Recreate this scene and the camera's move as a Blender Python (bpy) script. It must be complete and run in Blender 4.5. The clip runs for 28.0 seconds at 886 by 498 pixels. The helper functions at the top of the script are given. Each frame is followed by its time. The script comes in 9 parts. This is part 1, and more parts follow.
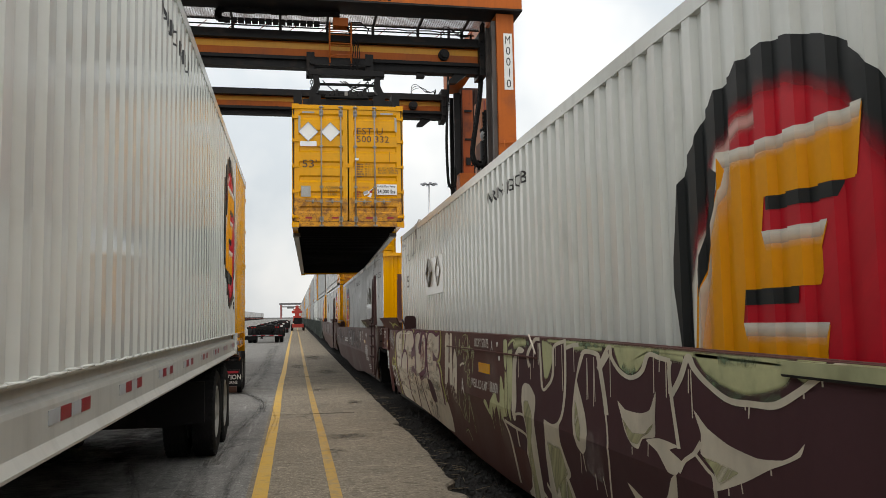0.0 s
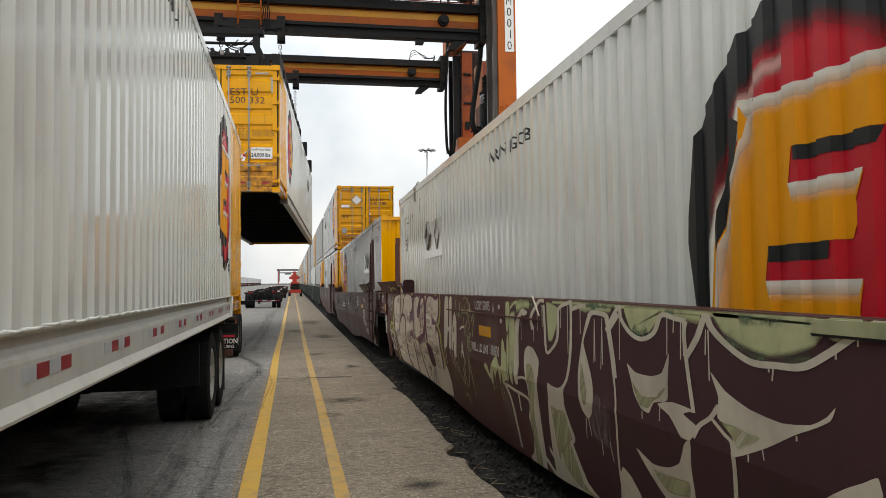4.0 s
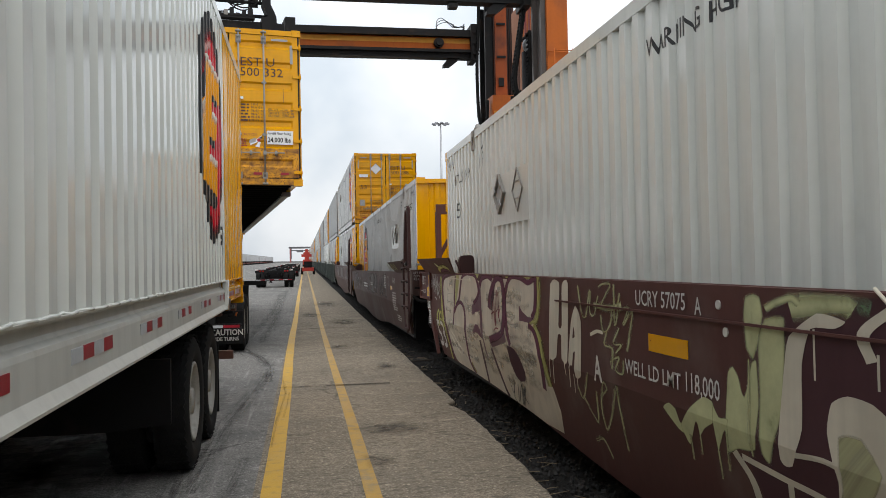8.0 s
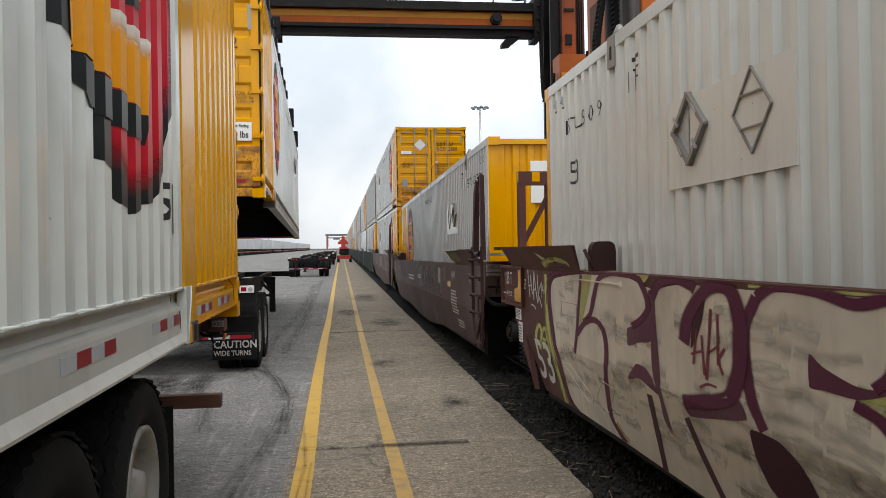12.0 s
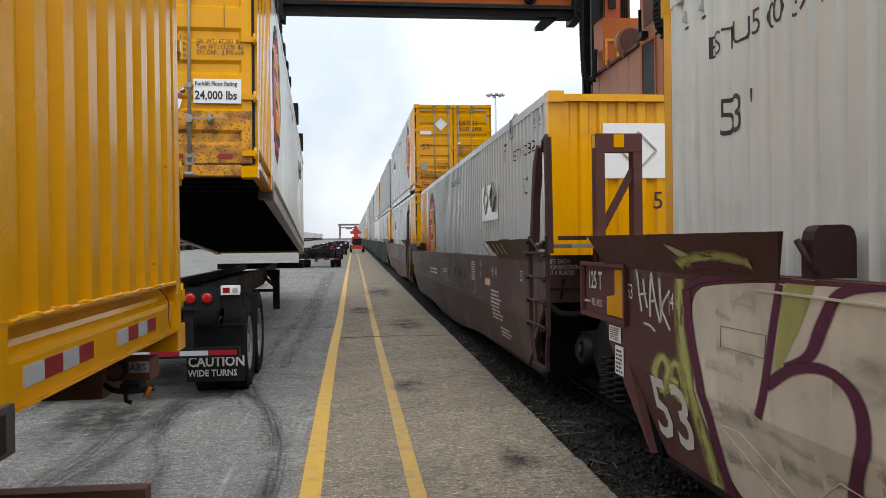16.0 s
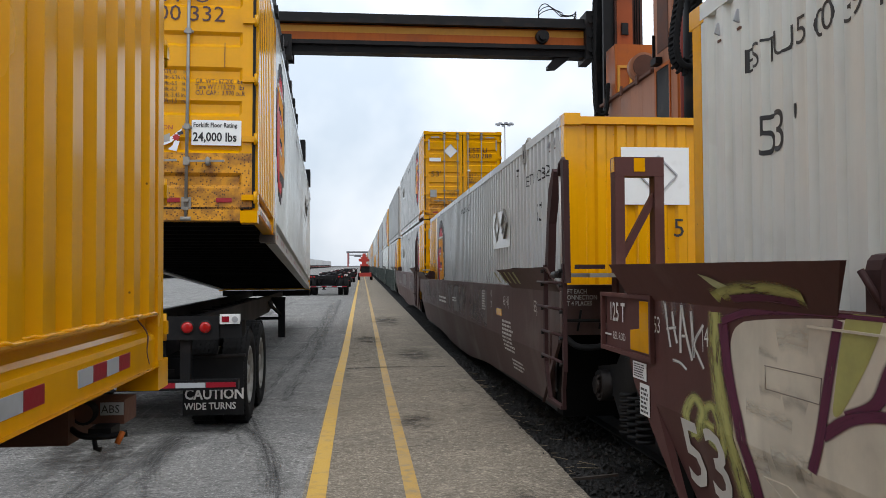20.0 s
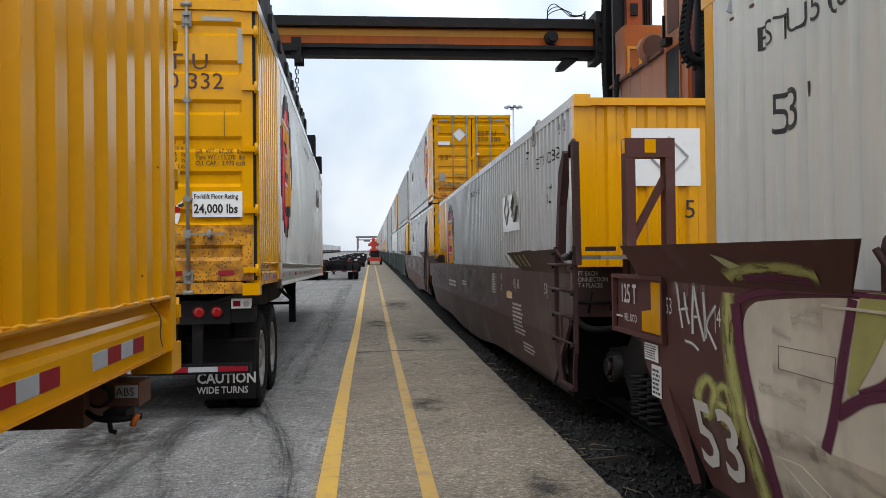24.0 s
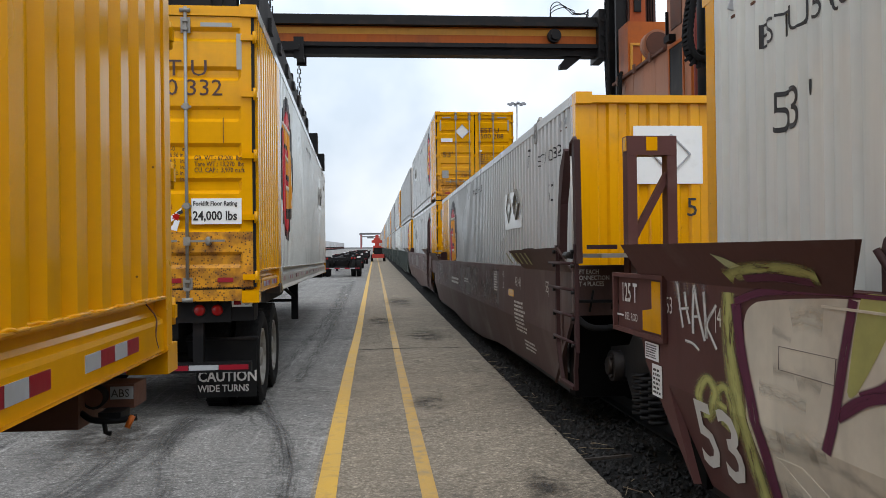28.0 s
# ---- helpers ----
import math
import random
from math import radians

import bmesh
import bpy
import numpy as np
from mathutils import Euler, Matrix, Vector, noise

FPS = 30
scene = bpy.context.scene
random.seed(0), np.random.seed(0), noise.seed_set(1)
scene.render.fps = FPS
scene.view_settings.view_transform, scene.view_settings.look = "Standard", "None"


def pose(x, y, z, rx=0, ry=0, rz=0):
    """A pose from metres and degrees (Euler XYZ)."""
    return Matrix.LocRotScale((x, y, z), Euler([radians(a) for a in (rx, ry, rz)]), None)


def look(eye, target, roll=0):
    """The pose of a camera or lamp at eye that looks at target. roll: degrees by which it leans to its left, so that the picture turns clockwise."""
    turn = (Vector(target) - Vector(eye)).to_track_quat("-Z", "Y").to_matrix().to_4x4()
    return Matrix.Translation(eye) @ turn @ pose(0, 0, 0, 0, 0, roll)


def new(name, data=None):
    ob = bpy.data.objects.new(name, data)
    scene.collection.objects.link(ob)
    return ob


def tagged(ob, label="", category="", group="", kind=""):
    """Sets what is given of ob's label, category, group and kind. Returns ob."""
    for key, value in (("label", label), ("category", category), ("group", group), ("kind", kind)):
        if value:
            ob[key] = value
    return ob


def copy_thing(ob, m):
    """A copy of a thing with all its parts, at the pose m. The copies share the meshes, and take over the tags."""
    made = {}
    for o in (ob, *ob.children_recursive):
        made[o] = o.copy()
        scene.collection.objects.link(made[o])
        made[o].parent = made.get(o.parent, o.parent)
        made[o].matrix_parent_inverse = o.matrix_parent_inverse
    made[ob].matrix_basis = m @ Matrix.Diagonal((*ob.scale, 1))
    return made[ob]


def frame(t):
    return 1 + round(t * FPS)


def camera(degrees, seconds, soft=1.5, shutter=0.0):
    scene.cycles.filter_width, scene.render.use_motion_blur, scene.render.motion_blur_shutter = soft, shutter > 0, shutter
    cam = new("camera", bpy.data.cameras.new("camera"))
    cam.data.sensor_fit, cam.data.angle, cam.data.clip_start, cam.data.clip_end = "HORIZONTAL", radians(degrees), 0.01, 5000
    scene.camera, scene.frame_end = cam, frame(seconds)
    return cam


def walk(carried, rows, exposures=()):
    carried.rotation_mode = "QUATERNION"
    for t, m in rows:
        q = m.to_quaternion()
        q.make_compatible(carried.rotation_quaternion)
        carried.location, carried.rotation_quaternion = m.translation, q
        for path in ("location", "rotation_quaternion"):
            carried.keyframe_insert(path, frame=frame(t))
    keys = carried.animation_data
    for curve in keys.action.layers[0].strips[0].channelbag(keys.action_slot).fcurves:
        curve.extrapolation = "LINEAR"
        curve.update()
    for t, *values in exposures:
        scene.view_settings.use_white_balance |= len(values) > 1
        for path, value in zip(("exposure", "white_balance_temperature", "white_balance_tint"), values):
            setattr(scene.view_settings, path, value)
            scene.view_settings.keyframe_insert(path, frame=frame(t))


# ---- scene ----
cam = camera(57.5, 28.0, soft=0.6)
PATH = [
    (0, (-0.024, -0.026, 1.544), (0.337, 1.933, 1.726), -1.0),
    (0.5, (-0.047, -0.046, 1.534), (0.313, 1.913, 1.715), -0.9),
    (1, (-0.048, -0.034, 1.534), (0.313, 1.926, 1.707), -0.7),
    (1.5, (-0.039, -0.026, 1.54), (0.324, 1.934, 1.706), -0.7),
    (2, (-0.041, -0.037, 1.534), (0.323, 1.924, 1.692), -0.6),
    (2.5, (-0.026, -0.021, 1.536), (0.335, 1.94, 1.69), -0.6),
    (4.5, (0.002, 0.381, 1.492), (0.369, 2.346, 1.572), -0.7),
    (5, (0.062, 0.693, 1.521), (0.356, 2.67, 1.582), -0.7),
    (5.5, (0.03, 1.241, 1.519), (0.349, 3.216, 1.551), -0.2),
    (6, (0.053, 1.655, 1.5), (0.369, 3.63, 1.511), -1.5),
    (6.5, (0.043, 2.171, 1.511), (0.343, 4.149, 1.516), -0.8),
    (7, (-0.035, 2.626, 1.552), (0.303, 4.597, 1.569), -1.4),
    (7.5, (-0.036, 3.138, 1.559), (0.278, 5.113, 1.591), -1.9),
    (8, (-0.092, 3.663, 1.54), (0.247, 5.634, 1.583), -1.1),
    (8.5, (-0.071, 4.144, 1.538), (0.29, 6.11, 1.588), -2.3),
    (9, (-0.018, 4.653, 1.54), (0.283, 6.629, 1.591), -0.9),
    (9.5, (-0.057, 5.155, 1.568), (0.258, 7.13, 1.604), -1.0),
    (10, (-0.036, 5.637, 1.539), (0.29, 7.61, 1.568), -0.8),
    (10.5, (-0.058, 6.099, 1.542), (0.236, 8.077, 1.571), -0.4),
    (11, (-0.091, 6.589, 1.569), (0.221, 8.564, 1.59), -1.0),
    (11.5, (-0.032, 7.104, 1.59), (0.219, 9.088, 1.606), -1.1),
    (13.5, (-0.161, 8.842, 1.594), (0.105, 10.824, 1.6), -0.4),
    (14, (-0.172, 9.145, 1.577), (0.124, 11.123, 1.569), -1.1),
    (14.5, (-0.145, 9.473, 1.601), (0.096, 11.459, 1.591), -0.9),
    (15, (-0.186, 9.753, 1.601), (0.084, 11.735, 1.59), -1.0),
    (15.5, (-0.168, 9.943, 1.594), (0.108, 11.924, 1.576), -1.4),
    (16, (-0.057, 10.292, 1.607), (0.163, 12.28, 1.597), -0.7),
    (16.5, (-0.068, 10.52, 1.597), (0.136, 12.51, 1.594), 0.1),
    (17, (-0.065, 10.654, 1.604), (0.145, 12.643, 1.608), -0.1),
    (17.5, (-0.056, 10.716, 1.603), (0.152, 12.705, 1.621), 0.4),
    (18, (-0.048, 10.718, 1.606), (0.148, 12.708, 1.641), 0.5),
    (18.5, (-0.029, 10.712, 1.607), (0.16, 12.703, 1.654), 0.1),
    (19, (-0.02, 10.701, 1.609), (0.168, 12.691, 1.667), 0.1),
    (19.5, (-0.024, 10.688, 1.601), (0.17, 12.677, 1.665), -0.2),
    (20, (-0.033, 10.685, 1.607), (0.167, 12.674, 1.667), -0.3),
    (20.5, (-0.046, 10.69, 1.607), (0.149, 12.68, 1.647), -0.0),
    (21, (-0.048, 10.703, 1.597), (0.141, 12.694, 1.633), -0.1),
    (21.5, (-0.036, 10.692, 1.604), (0.146, 12.684, 1.633), -0.2),
    (23.5, (-0.039, 10.686, 1.604), (0.137, 12.678, 1.624), -0.5),
    (24, (-0.041, 10.693, 1.597), (0.136, 12.686, 1.618), -0.7),
    (24.5, (-0.032, 10.697, 1.609), (0.14, 12.689, 1.626), -0.6),
    (25, (-0.032, 10.702, 1.611), (0.14, 12.695, 1.629), -0.8),
    (25.5, (-0.015, 10.701, 1.609), (0.155, 12.693, 1.626), -0.9),
    (26, (-0.016, 10.71, 1.61), (0.155, 12.703, 1.625), -0.9),
    (26.5, (-0.012, 10.708, 1.61), (0.157, 12.701, 1.624), -1.0),
    (27, (-0.01, 10.705, 1.611), (0.155, 12.698, 1.622), -1.0),
    (27.5, (-0.008, 10.702, 1.611), (0.155, 12.695, 1.619), -1.0),
    (28, (-0.013, 10.713, 1.611), (0.155, 12.706, 1.624), -0.7),
]
walk(cam, [(t, look(eye, target, roll)) for t, eye, target, roll in PATH],
     [(0.0, -0.23, 6950, 10), (2.5, -0.20, 6950, 10), (5.0, -0.01, 6950, 10), (8.0, -0.13, 6600, 10), (11.0, -0.06, 6650, 10), (14.0, 0.0, 6550, 10), (17.0, -0.02, 6400, 10), (19.0, -0.12, 6250, 10), (28.0, -0.06, 6250, 10)])
# exposure and sky
world = bpy.data.worlds.new("sky")
scene.world = world
world.use_nodes = True
wn = world.node_tree.nodes
wl = world.node_tree.links
bg = wn["Background"]
sky = wn.new("ShaderNodeTexSky")
sky.sky_type = "NISHITA"
sky.sun_disc = False
sky.sun_elevation = radians(48)
sky.sun_rotation = radians(200)
sky.air_density, sky.dust_density, sky.ozone_density = 1.0, 4.0, 1.0
# overcast: a cloud layer of two noise scales over the clear sky
cl1 = wn.new("ShaderNodeTexNoise")
cl1.inputs["Scale"].default_value = 3.0
cl1.inputs["Detail"].default_value = 5.0
cl1.inputs["Roughness"].default_value = 0.5
ramp = wn.new("ShaderNodeValToRGB")
ramp.color_ramp.elements[0].position, ramp.color_ramp.elements[0].color = 0.40, (6.3, 7.0, 7.7, 1)
ramp.color_ramp.elements[1].position, ramp.color_ramp.elements[1].color = 0.62, (10.1, 10.3, 10.5, 1)
mixs = wn.new("ShaderNodeMix")
mixs.data_type = "RGBA"
mixs.inputs[0].default_value = 0.9
wl.new(cl1.outputs["Fac"], ramp.inputs[0])
wl.new(sky.outputs[0], mixs.inputs[6])
wl.new(ramp.outputs[0], mixs.inputs[7])
wcoord = wn.new("ShaderNodeTexCoord")
wsplit = wn.new("ShaderNodeSeparateXYZ")
wfall = wn.new("ShaderNodeMapRange")
for key, val in (("From Min", 0.0), ("From Max", 0.30), ("To Min", 0.76), ("To Max", 1.04)):
    wfall.inputs[key].default_value = val
wdim = wn.new("ShaderNodeVectorMath")
wdim.operation = "SCALE"
wl.new(wcoord.outputs["Generated"], wsplit.inputs[0])
wl.new(wsplit.outputs["Z"], wfall.inputs["Value"])
wl.new(mixs.outputs[2], wdim.inputs[0])
wl.new(wfall.outputs[0], wdim.inputs["Scale"])
wl.new(wdim.outputs[0], bg.inputs[0])
bg.inputs[1].default_value = 0.145

sun_data = bpy.data.lights.new("sun", "SUN")
sun_data.energy, sun_data.angle, sun_data.color = 1.5, radians(35), (1.0, 0.97, 0.93)
sun = new("sun", sun_data)
sun.matrix_world = look((0, 0, 50), (-4, 24, 0))


# materials
def mat(name, color, rough=0.55, metal=0.0, var=0.15, big=0.6, fine=30.0, bump=0.05, dirt=None, streak=0.0, spec=0.5, spots=None):
    """A painted or raw surface: base colour varied at two scales, dirt = (colour, amount, scale), streak = vertical runs."""
    m = bpy.data.materials.new(name)
    m.use_nodes = True
    n, l = m.node_tree.nodes, m.node_tree.links
    b = n["Principled BSDF"]
    tc = n.new("ShaderNodeTexCoord")
    oi = n.new("ShaderNodeObjectInfo")
    off = n.new("ShaderNodeVectorMath")
    off.operation = "MULTIPLY_ADD"
    off.inputs[1].default_value = (37.0, 53.0, 19.0)
    l.new(oi.outputs["Random"], off.inputs[0])
    l.new(tc.outputs["Object"], off.inputs[2])
    vec = off.outputs[0]

    def noise_tex(scale, detail=4.0, v=None):
        t = n.new("ShaderNodeTexNoise")
        t.inputs["Scale"].default_value = scale
        t.inputs["Detail"].default_value = detail
        l.new(v or vec, t.inputs["Vector"])
        return t.outputs["Fac"]

    def mix(fac, a, c, kind="MIX"):
        x = n.new("ShaderNodeMix")
        x.data_type, x.blend_type = "RGBA", kind
        for s, val in ((0, fac), (6, a), (7, c)):
            if hasattr(val, "is_output"):
                l.new(val, x.inputs[s])
            else:
                x.inputs[s].default_value = val if s == 0 else (*val, 1)
        return x.outputs[2]

    def span(v, a, c, lo=0.0, hi=1.0):
        r = n.new("ShaderNodeMapRange")
        r.inputs["From Min"].default_value, r.inputs["From Max"].default_value = a, c
        r.inputs["To Min"].default_value, r.inputs["To Max"].default_value = lo, hi
        l.new(v, r.inputs["Value"])
        return r.outputs[0]

    dark = tuple(c * (1 - var) for c in color)
    lite = tuple(min(1.0, c * (1 + var * 0.6)) for c in color)
    nb = noise_tex(big, 5.0)
    nf = noise_tex(fine, 3.0)
    col = mix(span(nb, 0.3, 0.7), dark, lite)
    col = mix(span(nf, 0.35, 0.75, 0.0, var), col, tuple(c * 0.6 for c in color))
    if dirt:
        nd = noise_tex(dirt[2], 8.0)
        col = mix(span(nd, 0.62 - 0.25 * dirt[1], 0.72, 0.0, min(1.0, dirt[1] * 1.6)), col, dirt[0])
    if streak:
        mp = n.new("ShaderNodeMapping")
        mp.inputs["Scale"].default_value = (7.0, 7.0, 0.35)
        l.new(vec, mp.inputs["Vector"])
        ns = noise_tex(1.6, 5.0, mp.outputs[0])
        col = mix(span(ns, 0.5, 0.8, 0.0, streak), col, tuple(c * 0.45 for c in color))
    if spots:
        vo = n.new("ShaderNodeTexVoronoi")
        vo.inputs["Scale"].default_value = spots[1]
        l.new(vec, vo.inputs["Vector"])
        pick = n.new("ShaderNodeSeparateColor")
        l.new(vo.outputs["Color"], pick.inputs[0])
        near, some = span(vo.outputs["Distance"], spots[2] * 0.5, spots[2], 0.85, 0.0), span(pick.outputs[0], 0.72, 0.76)
        both = n.new("ShaderNodeMath")
        both.operation = "MULTIPLY"
        l.new(near, both.inputs[0])
        l.new(some, both.inputs[1])
        col = mix(both.outputs[0], col, spots[0])
    l.new(col, b.inputs["Base Color"])
    l.new(span(nb, 0.3, 0.7, max(0.05, rough - 0.1), min(1, rough + 0.1)), b.inputs["Roughness"])
    b.inputs["Metallic"].default_value = metal
    b.inputs["Specular IOR Level"].default_value = spec
    if bump:
        bp = n.new("ShaderNodeBump")
        bp.inputs["Strength"].default_value = bump
        bp.inputs["Distance"].default_value = 0.02
        l.new(nf, bp.inputs["Height"])
        l.new(bp.outputs[0], b.inputs["Normal"])
    return m


def soft_mat(name, color, edge=0.5, grain=(6.0, 2.0), cut=(0.30, 0.60), strength=1.0, rough=0.6, on_place=False):
    """A sprayed or rubbed-on layer that thins out towards its borders (uv: x across, y along in metres)."""
    m = bpy.data.materials.new(name)
    m.use_nodes = True
    n, l = m.node_tree.nodes, m.node_tree.links
    b = n["Principled BSDF"]
    uv = n.new("ShaderNodeUVMap")
    uv.uv_map = "spray"
    mp = n.new("ShaderNodeMapping")
    mp.inputs["Scale"].default_value = (*grain, 1.0 if not on_place else grain[1])
    l.new(n.new("ShaderNodeNewGeometry").outputs["Position"] if on_place else uv.outputs[0], mp.inputs["Vector"])
    nz = n.new("ShaderNodeTexNoise")
    nz.inputs["Scale"].default_value, nz.inputs["Detail"].default_value, nz.inputs["Roughness"].default_value = 1.0, 5.0, 0.65
    l.new(mp.outputs[0], nz.inputs["Vector"])
    sx = n.new("ShaderNodeSeparateXYZ")
    l.new(uv.outputs[0], sx.inputs[0])
    tri = n.new("ShaderNodeMath")
    tri.operation = "PINGPONG"
    tri.inputs[1].default_value = 0.5
    l.new(sx.outputs[0], tri.inputs[0])

    def span(v, a, c, lo=0.0, hi=1.0):
        r = n.new("ShaderNodeMapRange")
        r.interpolation_type = "SMOOTHSTEP"
        for key, val in (("From Min", a), ("From Max", c), ("To Min", lo), ("To Max", hi)):
            r.inputs[key].default_value = val
        l.new(v, r.inputs["Value"])
        return r.outputs[0]
    mul = n.new("ShaderNodeMath")
    mul.operation = "MULTIPLY"
    l.new(span(tri.outputs[0], 0.0, 0.5 * edge), mul.inputs[0])
    l.new(span(nz.outputs["Fac"], cut[0], cut[1], 0.0, strength), mul.inputs[1])
    l.new(mul.outputs[0], b.inputs["Alpha"])
    tone = n.new("ShaderNodeMix")
    tone.data_type = "RGBA"
    tone.inputs[6].default_value, tone.inputs[7].default_value = (*(c * 0.55 for c in color), 1), (*(min(1, c * 1.35) for c in color), 1)
    l.new(nz.outputs["Fac"], tone.inputs[0])
    l.new(tone.outputs[2], b.inputs["Base Color"])
    b.inputs["Roughness"].default_value = rough
    b.inputs["Specular IOR Level"].default_value = 0.3
    return m


RUST = (0.16, 0.06, 0.025)
M_white = mat("white_paint", (0.650, 0.668, 0.636), 0.17, spots=((0.09, 0.06, 0.045), 8.0, 0.045), var=0.07, big=0.5, fine=14, bump=0.02, dirt=((0.34, 0.32, 0.28), 0.12, 2.2), streak=0.22)
# bottom rails: a greyer, more matte white than the side sheets
M_sill = mat("dull_white_paint", (0.47, 0.47, 0.435), 0.42, spec=0.35, var=0.10, big=0.8, fine=14, bump=0.02, dirt=((0.28, 0.26, 0.22), 0.20, 2.4), streak=0.3)
M_yellow = mat("yellow_paint", (0.72, 0.335, 0.0), 0.18, spec=0.30, spots=((0.07, 0.025, 0.01), 9.0, 0.055), var=0.1, big=0.8, fine=18, bump=0.02, dirt=((0.34, 0.17, 0.02), 0.14, 2.6), streak=0.15)
M_rusty_yellow = mat("rusty_yellow_paint", (0.66, 0.29, 0.002), 0.5, var=0.25, big=2.5, fine=60, bump=0.1, dirt=((0.13, 0.045, 0.012), 0.80, 8.0), streak=0.4, spots=((0.055, 0.02, 0.01), 52.0, 0.60))
M_white_grey = mat("grey_white_paint", (0.47, 0.48, 0.475), 0.3, var=0.08, big=0.5, fine=14, bump=0.02, dirt=((0.28, 0.27, 0.25), 0.18, 2.0), streak=0.3)
M_track = mat("greasy_worn_track_steel", (0.085, 0.072, 0.066), 0.42, spec=0.4, var=0.3, dirt=((0.015, 0.015, 0.015), 0.4, 2.0), streak=0.6)
M_grey_box = mat("grey_container_paint", (0.42, 0.43, 0.43), 0.5, var=0.12, dirt=((0.25, 0.22, 0.2), 0.2, 1.5), streak=0.3)
M_brown = mat("brown_car_paint", (0.104, 0.046, 0.042), 0.62, spec=0.14, var=0.16, big=0.7, fine=22, bump=0.03, dirt=((0.20, 0.16, 0.14), 0.22, 1.6), streak=0.2)
M_brown_faded = mat("faded_brown_car_paint", (0.102, 0.064, 0.059), 0.62, spec=0.18, var=0.18, big=0.5, fine=22, bump=0.03, dirt=((0.19, 0.165, 0.15), 0.30, 1.2), streak=0.25)
# near black: deep shade between the cars put into the well ends' colour
M_void = mat("shade_black_steel", (0.004, 0.004, 0.004), 0.8, spec=0.08, var=0.3, bump=0.02)
M_liftred = mat("bright_red_machine_paint", (0.42, 0.035, 0.022), 0.5, var=0.15)
M_darkbrown = mat("dark_brown_steel", (0.047, 0.023, 0.023), 0.6, spec=0.16, var=0.2, big=2.0, fine=22, bump=0.04, dirt=((0.13, 0.10, 0.09), 0.2, 3.0))
M_fadedband = mat("faded_car_paint", (0.15, 0.115, 0.11), 0.6, var=0.25, big=1.2, fine=20, bump=0.03, dirt=((0.085, 0.05, 0.05), 0.6, 1.0), streak=0.3)
M_darkcar = mat("dark_green_car_paint", (0.05, 0.065, 0.06), 0.6, var=0.2, dirt=((0.16, 0.14, 0.12), 0.2, 1.2), streak=0.25)
M_orange = mat("orange_crane_paint", (0.45, 0.105, 0.008), 0.5, spec=0.3, var=0.16, big=0.6, fine=20, bump=0.03, dirt=((0.13, 0.05, 0.03), 0.22, 1.4), streak=0.3)
M_amber = mat("amber_crane_paint", (0.66, 0.30, 0.02), 0.5, var=0.12, dirt=((0.2, 0.09, 0.03), 0.15, 2.0), streak=0.2)
M_pale_orange = mat("faded_orange_paint", (0.40, 0.165, 0.085), 0.6, var=0.14, dirt=((0.2, 0.1, 0.07), 0.2, 1.6), streak=0.35)
M_legdark = mat("dark_greasy_red_paint", (0.085, 0.034, 0.024), 0.5, spec=0.3, var=0.3, big=1.2, dirt=((0.02, 0.015, 0.014), 0.45, 2.0), streak=0.5)
M_redorange = mat("rusty_orange_paint", (0.34, 0.068, 0.010), 0.5, spec=0.3, var=0.2, dirt=((0.08, 0.025, 0.015), 0.4, 2.0), streak=0.5)
M_black = mat("black_steel", (0.008, 0.008, 0.009), 0.6, spec=0.2, var=0.25, dirt=((0.06, 0.045, 0.04), 0.2, 3.0), bump=0.05)
M_grease = mat("greasy_dark_steel", (0.011, 0.011, 0.012), 0.55, 0.0, spec=0.22, var=0.3, dirt=((0.06, 0.038, 0.026), 0.25, 2.0), streak=0.4)
M_rubber = mat("tyre_rubber", (0.012, 0.012, 0.0125), 0.85, spec=0.15, var=0.25, fine=40, bump=0.1, dirt=((0.022, 0.021, 0.02), 0.3, 4.0))
M_rim = mat("white_wheel_paint", (0.28, 0.275, 0.255), 0.5, 0.0, var=0.25, dirt=((0.09, 0.07, 0.055), 0.5, 9.0))
M_steel = mat("galvanised_steel", (0.42, 0.43, 0.45), 0.4, 0.7, var=0.15, dirt=((0.2, 0.16, 0.12), 0.2, 5.0))
M_rod = mat("dull_zinc_rod", (0.27, 0.26, 0.24), 0.5, 0.35, var=0.2, dirt=((0.14, 0.09, 0.05), 0.3, 9.0))
M_film = mat("grey_reflective_film", (0.34, 0.33, 0.29), 0.4, var=0.1, dirt=((0.2, 0.15, 0.06), 0.2, 6.0))
M_rust = mat("rusted_steel", (0.13, 0.055, 0.035), 0.8, var=0.3, big=3, bump=0.15)
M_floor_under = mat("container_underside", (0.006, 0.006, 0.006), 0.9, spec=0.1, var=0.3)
M_red = mat("red_reflector", (0.27, 0.006, 0.018), 0.35, var=0.08, dirt=((0.15, 0.02, 0.02), 0.1, 8))
M_silver = mat("white_reflector", (0.40, 0.42, 0.44), 0.4, var=0.08, dirt=((0.25, 0.24, 0.22), 0.2, 6))
M_lens = mat("red_lamp_lens", (0.36, 0.008, 0.008), 0.15, var=0.05, bump=0)
M_sticker = mat("white_sticker", (0.78, 0.79, 0.78), 0.45, var=0.05, dirt=((0.45, 0.42, 0.38), 0.12, 6))
M_ink = mat("black_lettering", (0.018, 0.018, 0.02), 0.5, var=0.2, bump=0)
M_brownink = mat("brown_lettering", (0.055, 0.020, 0.012), 0.5, var=0.2, bump=0)
M_cream = mat("stencil_white", (0.62, 0.60, 0.57), 0.6, var=0.12, dirt=((0.25, 0.2, 0.18), 0.2, 5), bump=0)
